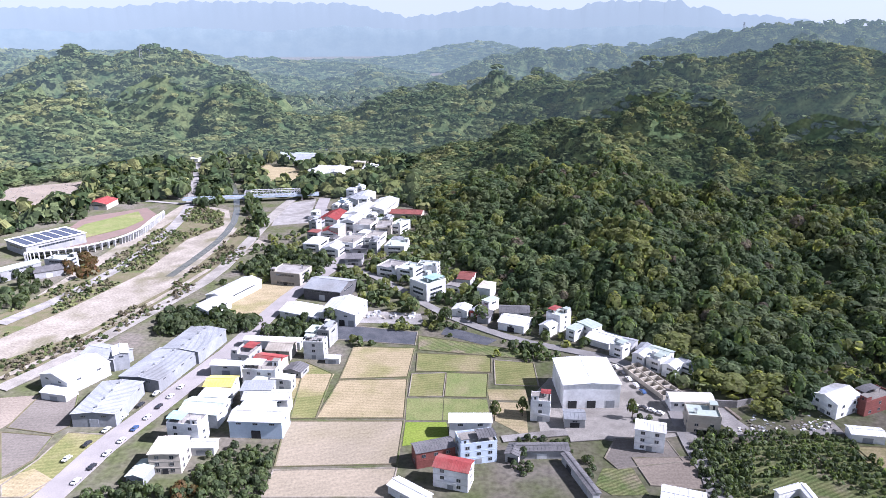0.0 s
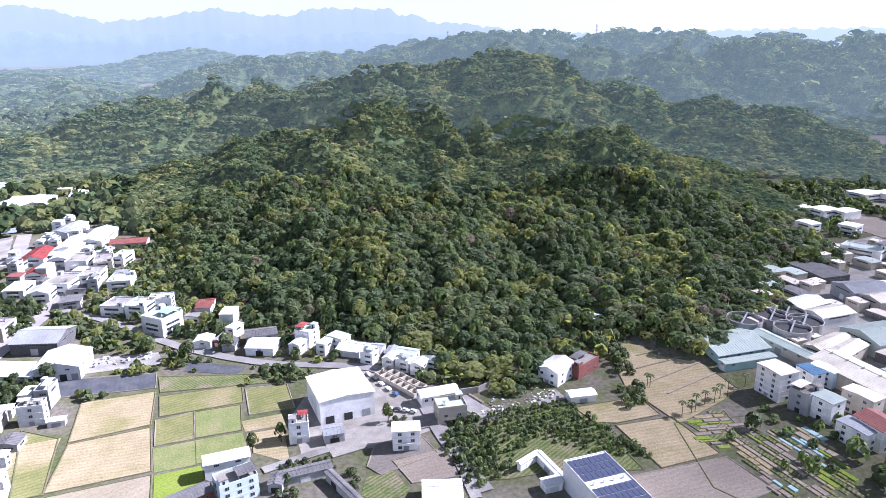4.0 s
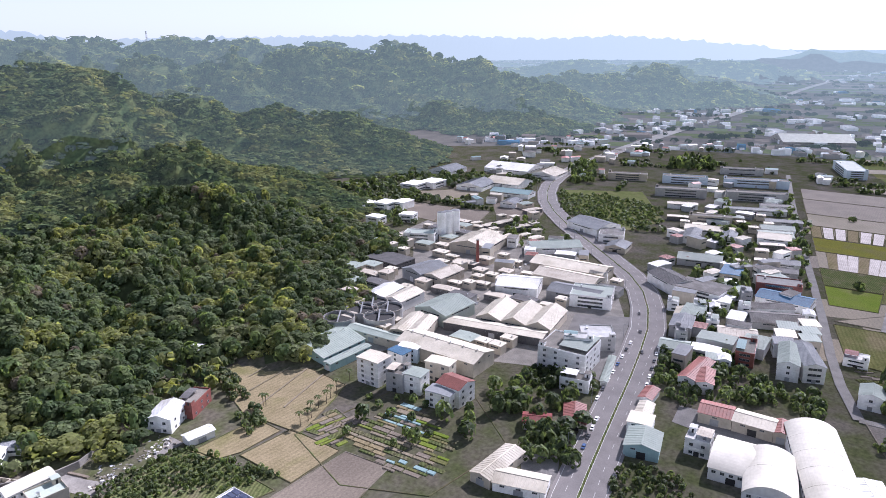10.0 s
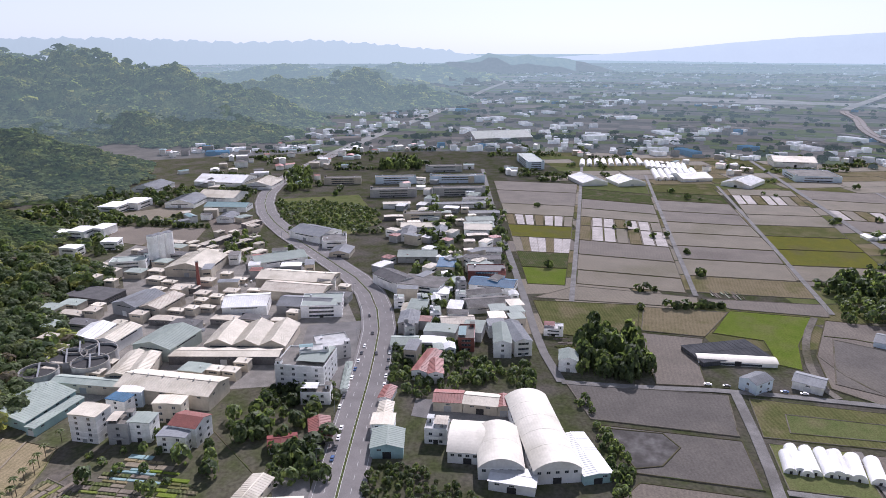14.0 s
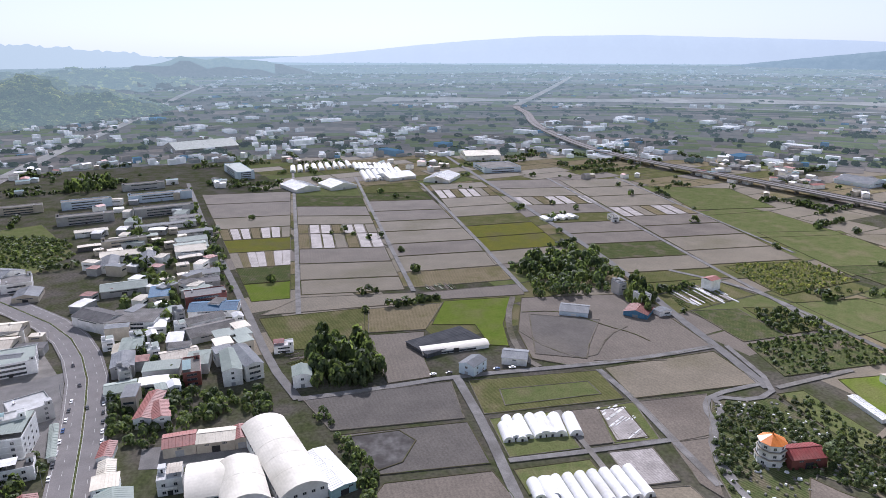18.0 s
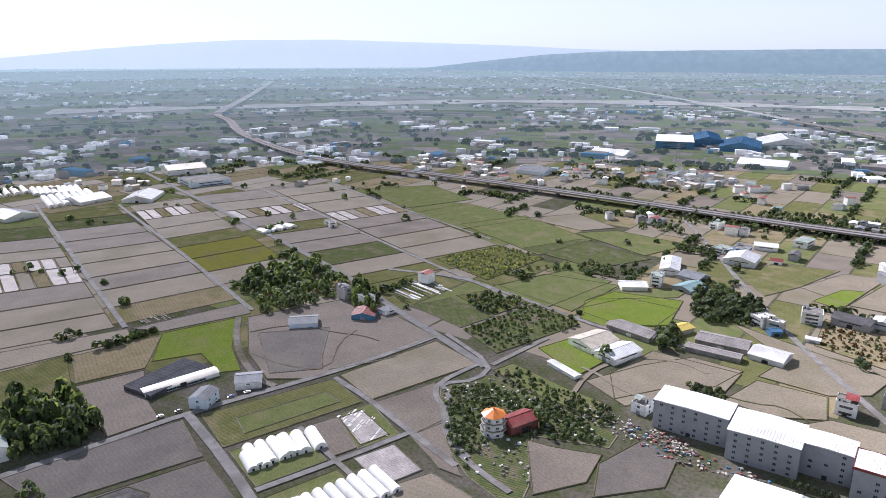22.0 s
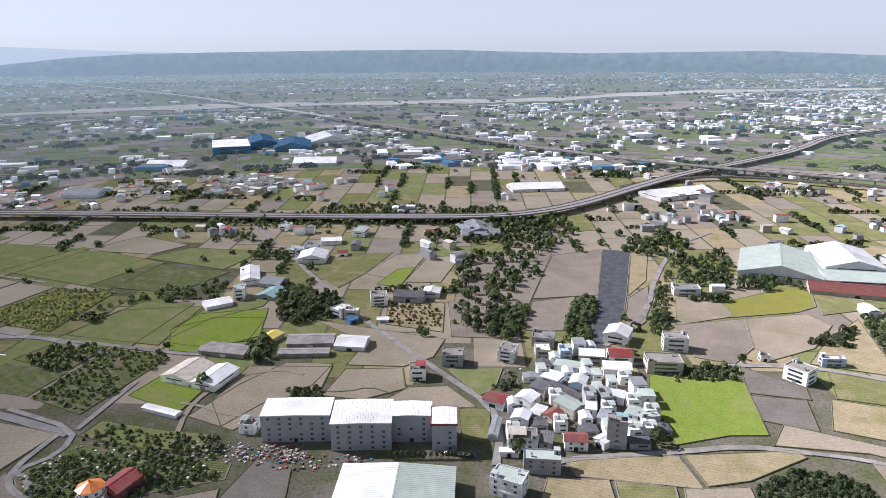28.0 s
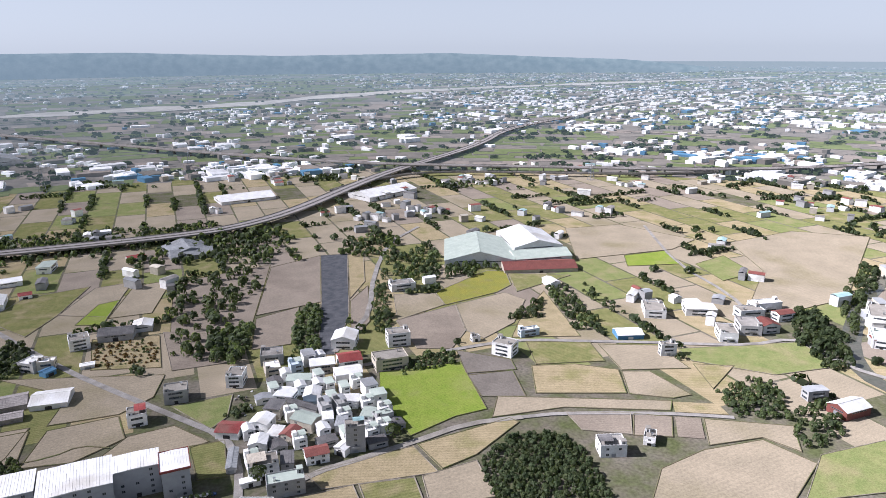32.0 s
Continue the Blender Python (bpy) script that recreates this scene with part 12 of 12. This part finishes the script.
grove('grove', [(206.4, 266.8), (221.9, 264.1), (217.3, 244.3), (201.8, 246.2)], 4.8, 2.4, 1.2, 'leaf', 0, 138, 'cluster of leafy green trees')
grove('grove', [(341.7, 168.4), (354.9, 155.5), (348.3, 130.8), (330.9, 127.6), (322.8, 148.5)], 5.4, 3.2, 1.2, 'leaf_dark', 0, 139, 'cluster of leafy green trees')
grove('grove', [(223.1, -372.2), (206.5, -385.3), (192.2, -368.7), (209.5, -358.4)], 4.8, 2.9, 1.2, 'leaf', 0, 140, 'bushy green trees behind the factory')
grove('grove', [(90.7, -417.8), (80.9, -438.3), (74, -422.5), (81.4, -410.4)], 4.2, 2.2, 1.2, 'leaf_dark', 0, 141, 'cluster of leafy green trees')
grove('grove', [(-11.3, -393.1), (-18.9, -404.5), (-23.5, -387), (-16.1, -376.5)], 6, 3.9, 1.2, 'leaf_dark', 0, 142, 'cluster of leafy green trees')
grove('grove', [(-28.6, -482.5), (-72.6, -493.5), (-71.7, -470.7), (-35.8, -463.6)], 4.8, 2.2, 1.2, 'leaf', 0, 143, 'cluster of leafy green trees')

fill_plain()
build_quarters()


def scrub(poly, gap, r, mats, seed, label, low=-1.0, margin=3.5, bare=-9.0, lod=2, name="scrub"):
    """Bushes and young trees on ground that is neither built on, paved nor tilled."""
    px, py = [p[0] for p in poly], [p[1] for p in poly]
    x, y, rs = spread(min(px), max(px), min(py), max(py), gap, seed)
    ins = np.zeros(len(x), bool)
    for (x0, y0), (x1, y1) in zip(poly, poly[1:] + poly[:1]):
        if y0 != y1:
            ins ^= ((y0 > y) != (y1 > y)) & (x < (x1 - x0) * (y - y0) / (y1 - y0) + x0)
    ins &= wobble(x, y, 60, seed) + rs.uniform(-0.4, 0.4, len(x)) > bare
    x, y = x[ins], y[ins]
    if low > 0:
        ok = (height(x, y) < low) & spare(x, y, margin)
        x, y = x[ok], y[ok]
    h = height(x, y)
    rr = gap * r * rs.uniform(0.55, 1.2, len(x))
    tall = rr * rs.uniform(0.8, 1.5, len(x))
    pick = rs.randint(0, len(mats), len(x))
    d = np.hypot(x, y)
    for j, m in enumerate(mats):
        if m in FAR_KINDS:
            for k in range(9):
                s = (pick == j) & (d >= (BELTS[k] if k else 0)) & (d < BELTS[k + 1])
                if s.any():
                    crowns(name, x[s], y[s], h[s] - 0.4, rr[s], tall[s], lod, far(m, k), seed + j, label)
        elif (pick == j).any():
            s = pick == j
            crowns(name, x[s], y[s], h[s] - 0.3, rr[s], tall[s], lod, m, seed + j, label)


scrub([(-60, 420), (-110, 640), (-60, 740), (120, 740), (330, 640), (340, 300), (225, 300), (180, 296), (130, 300), (90, 350), (20, 420)], 7.0, 0.55, ("forest", "leaf", "forest", "bamboo"), 401, "young trees and scrub along the foot of the hill", 1.7, 3.0)
scrub([(-170, 370), (-160, 560), (-110, 640), (-60, 420), (20, 420), (90, 350), (40, 340), (-120, 372)], 7.0, 0.4, ("leaf", "leaf", "bamboo"), 402, "garden bushes between the houses of the village", 1.7, 2.5, -0.1)
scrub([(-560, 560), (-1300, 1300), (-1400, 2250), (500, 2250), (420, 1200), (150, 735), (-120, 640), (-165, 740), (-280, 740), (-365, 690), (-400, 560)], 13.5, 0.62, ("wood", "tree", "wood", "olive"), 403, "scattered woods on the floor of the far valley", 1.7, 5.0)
scrub([(900, 560), (700, 640), (560, 420), (640, 420), (700, 420), (860, 470)], 10, 0.5, ("leaf_dark", "leaf", "forest"), 404, "scrub at the foot of the eastern hills", 1.7, 4.0)
scrub([(-285, 409.7), (-267.2, 510.1), (-262.7, 638.1), (-261.7, 715), (-220.7, 675.1), (-207.7, 627.1), (-225.7, 580), (-227.6, 489.5), (-246.2, 418.9), (-262.5, 373.2)], 3.6, 0.42, ("bund", "grass", "leaf"), 405, "low dry scrub on the river bank", bare=-0.15, lod=3)
scrub([(-244.2, 343.4), (-216.2, 380.9), (-194.6, 458.7), (-188.2, 570.9), (-195.3, 670.2), (-163.1, 588.2), (-163.9, 520.3), (-182.3, 426.3), (-204.5, 357.4), (-228.3, 317.5)], 3.6, 0.42, ("bund", "forest_dry", "leaf"), 406, "low dry scrub on the river bank", bare=-0.1, lod=3)

# roofs among the trees of the far valley
for x, y, w, d, rot, h, wall, roof in ((-304, 1418, 18, 12, 10, 12, "white", "concrete_pale"), (-276, 1414, 14, 12, 5, 9, "white", "concrete_pale"), (-242, 1411, 20, 11, 0, 11, "white", "white_metal"), (-209, 1407, 30, 12, -5, 6, "white_metal", "white_metal"), (-434, 1258, 38, 20, 30, 8, "white_metal", "blue_metal"), (-440, 1100, 34, 12, 20, 6, "white_metal", "white_metal"), (-375, 1013, 24, 11, 15, 6, "white_metal", "white_metal"), (-421, 915, 20, 10, 20, 5, "white_metal", "white_metal"), (-235, 1121, 42, 18, -10, 7, "cream", "cream_metal"), (-212, 1000, 52, 20, -12, 7, "white_metal", "green_metal"), (-176, 1042, 22, 14, -10, 7, "white", "white_metal"), (-142, 896, 44, 20, -14, 6, "white_metal", "white_metal"), (-112, 936, 16, 12, -20, 7, "cream", "cream_metal")):
    hall(x, y, w, d, rot, h, wall, roof, along="w", win=False)

# the patterns for the town houses were only copied
for ob in SUBURB + HOMES + SHEDS:
    for o in (*ob.children_recursive, ob):
        bpy.data.objects.remove(o)
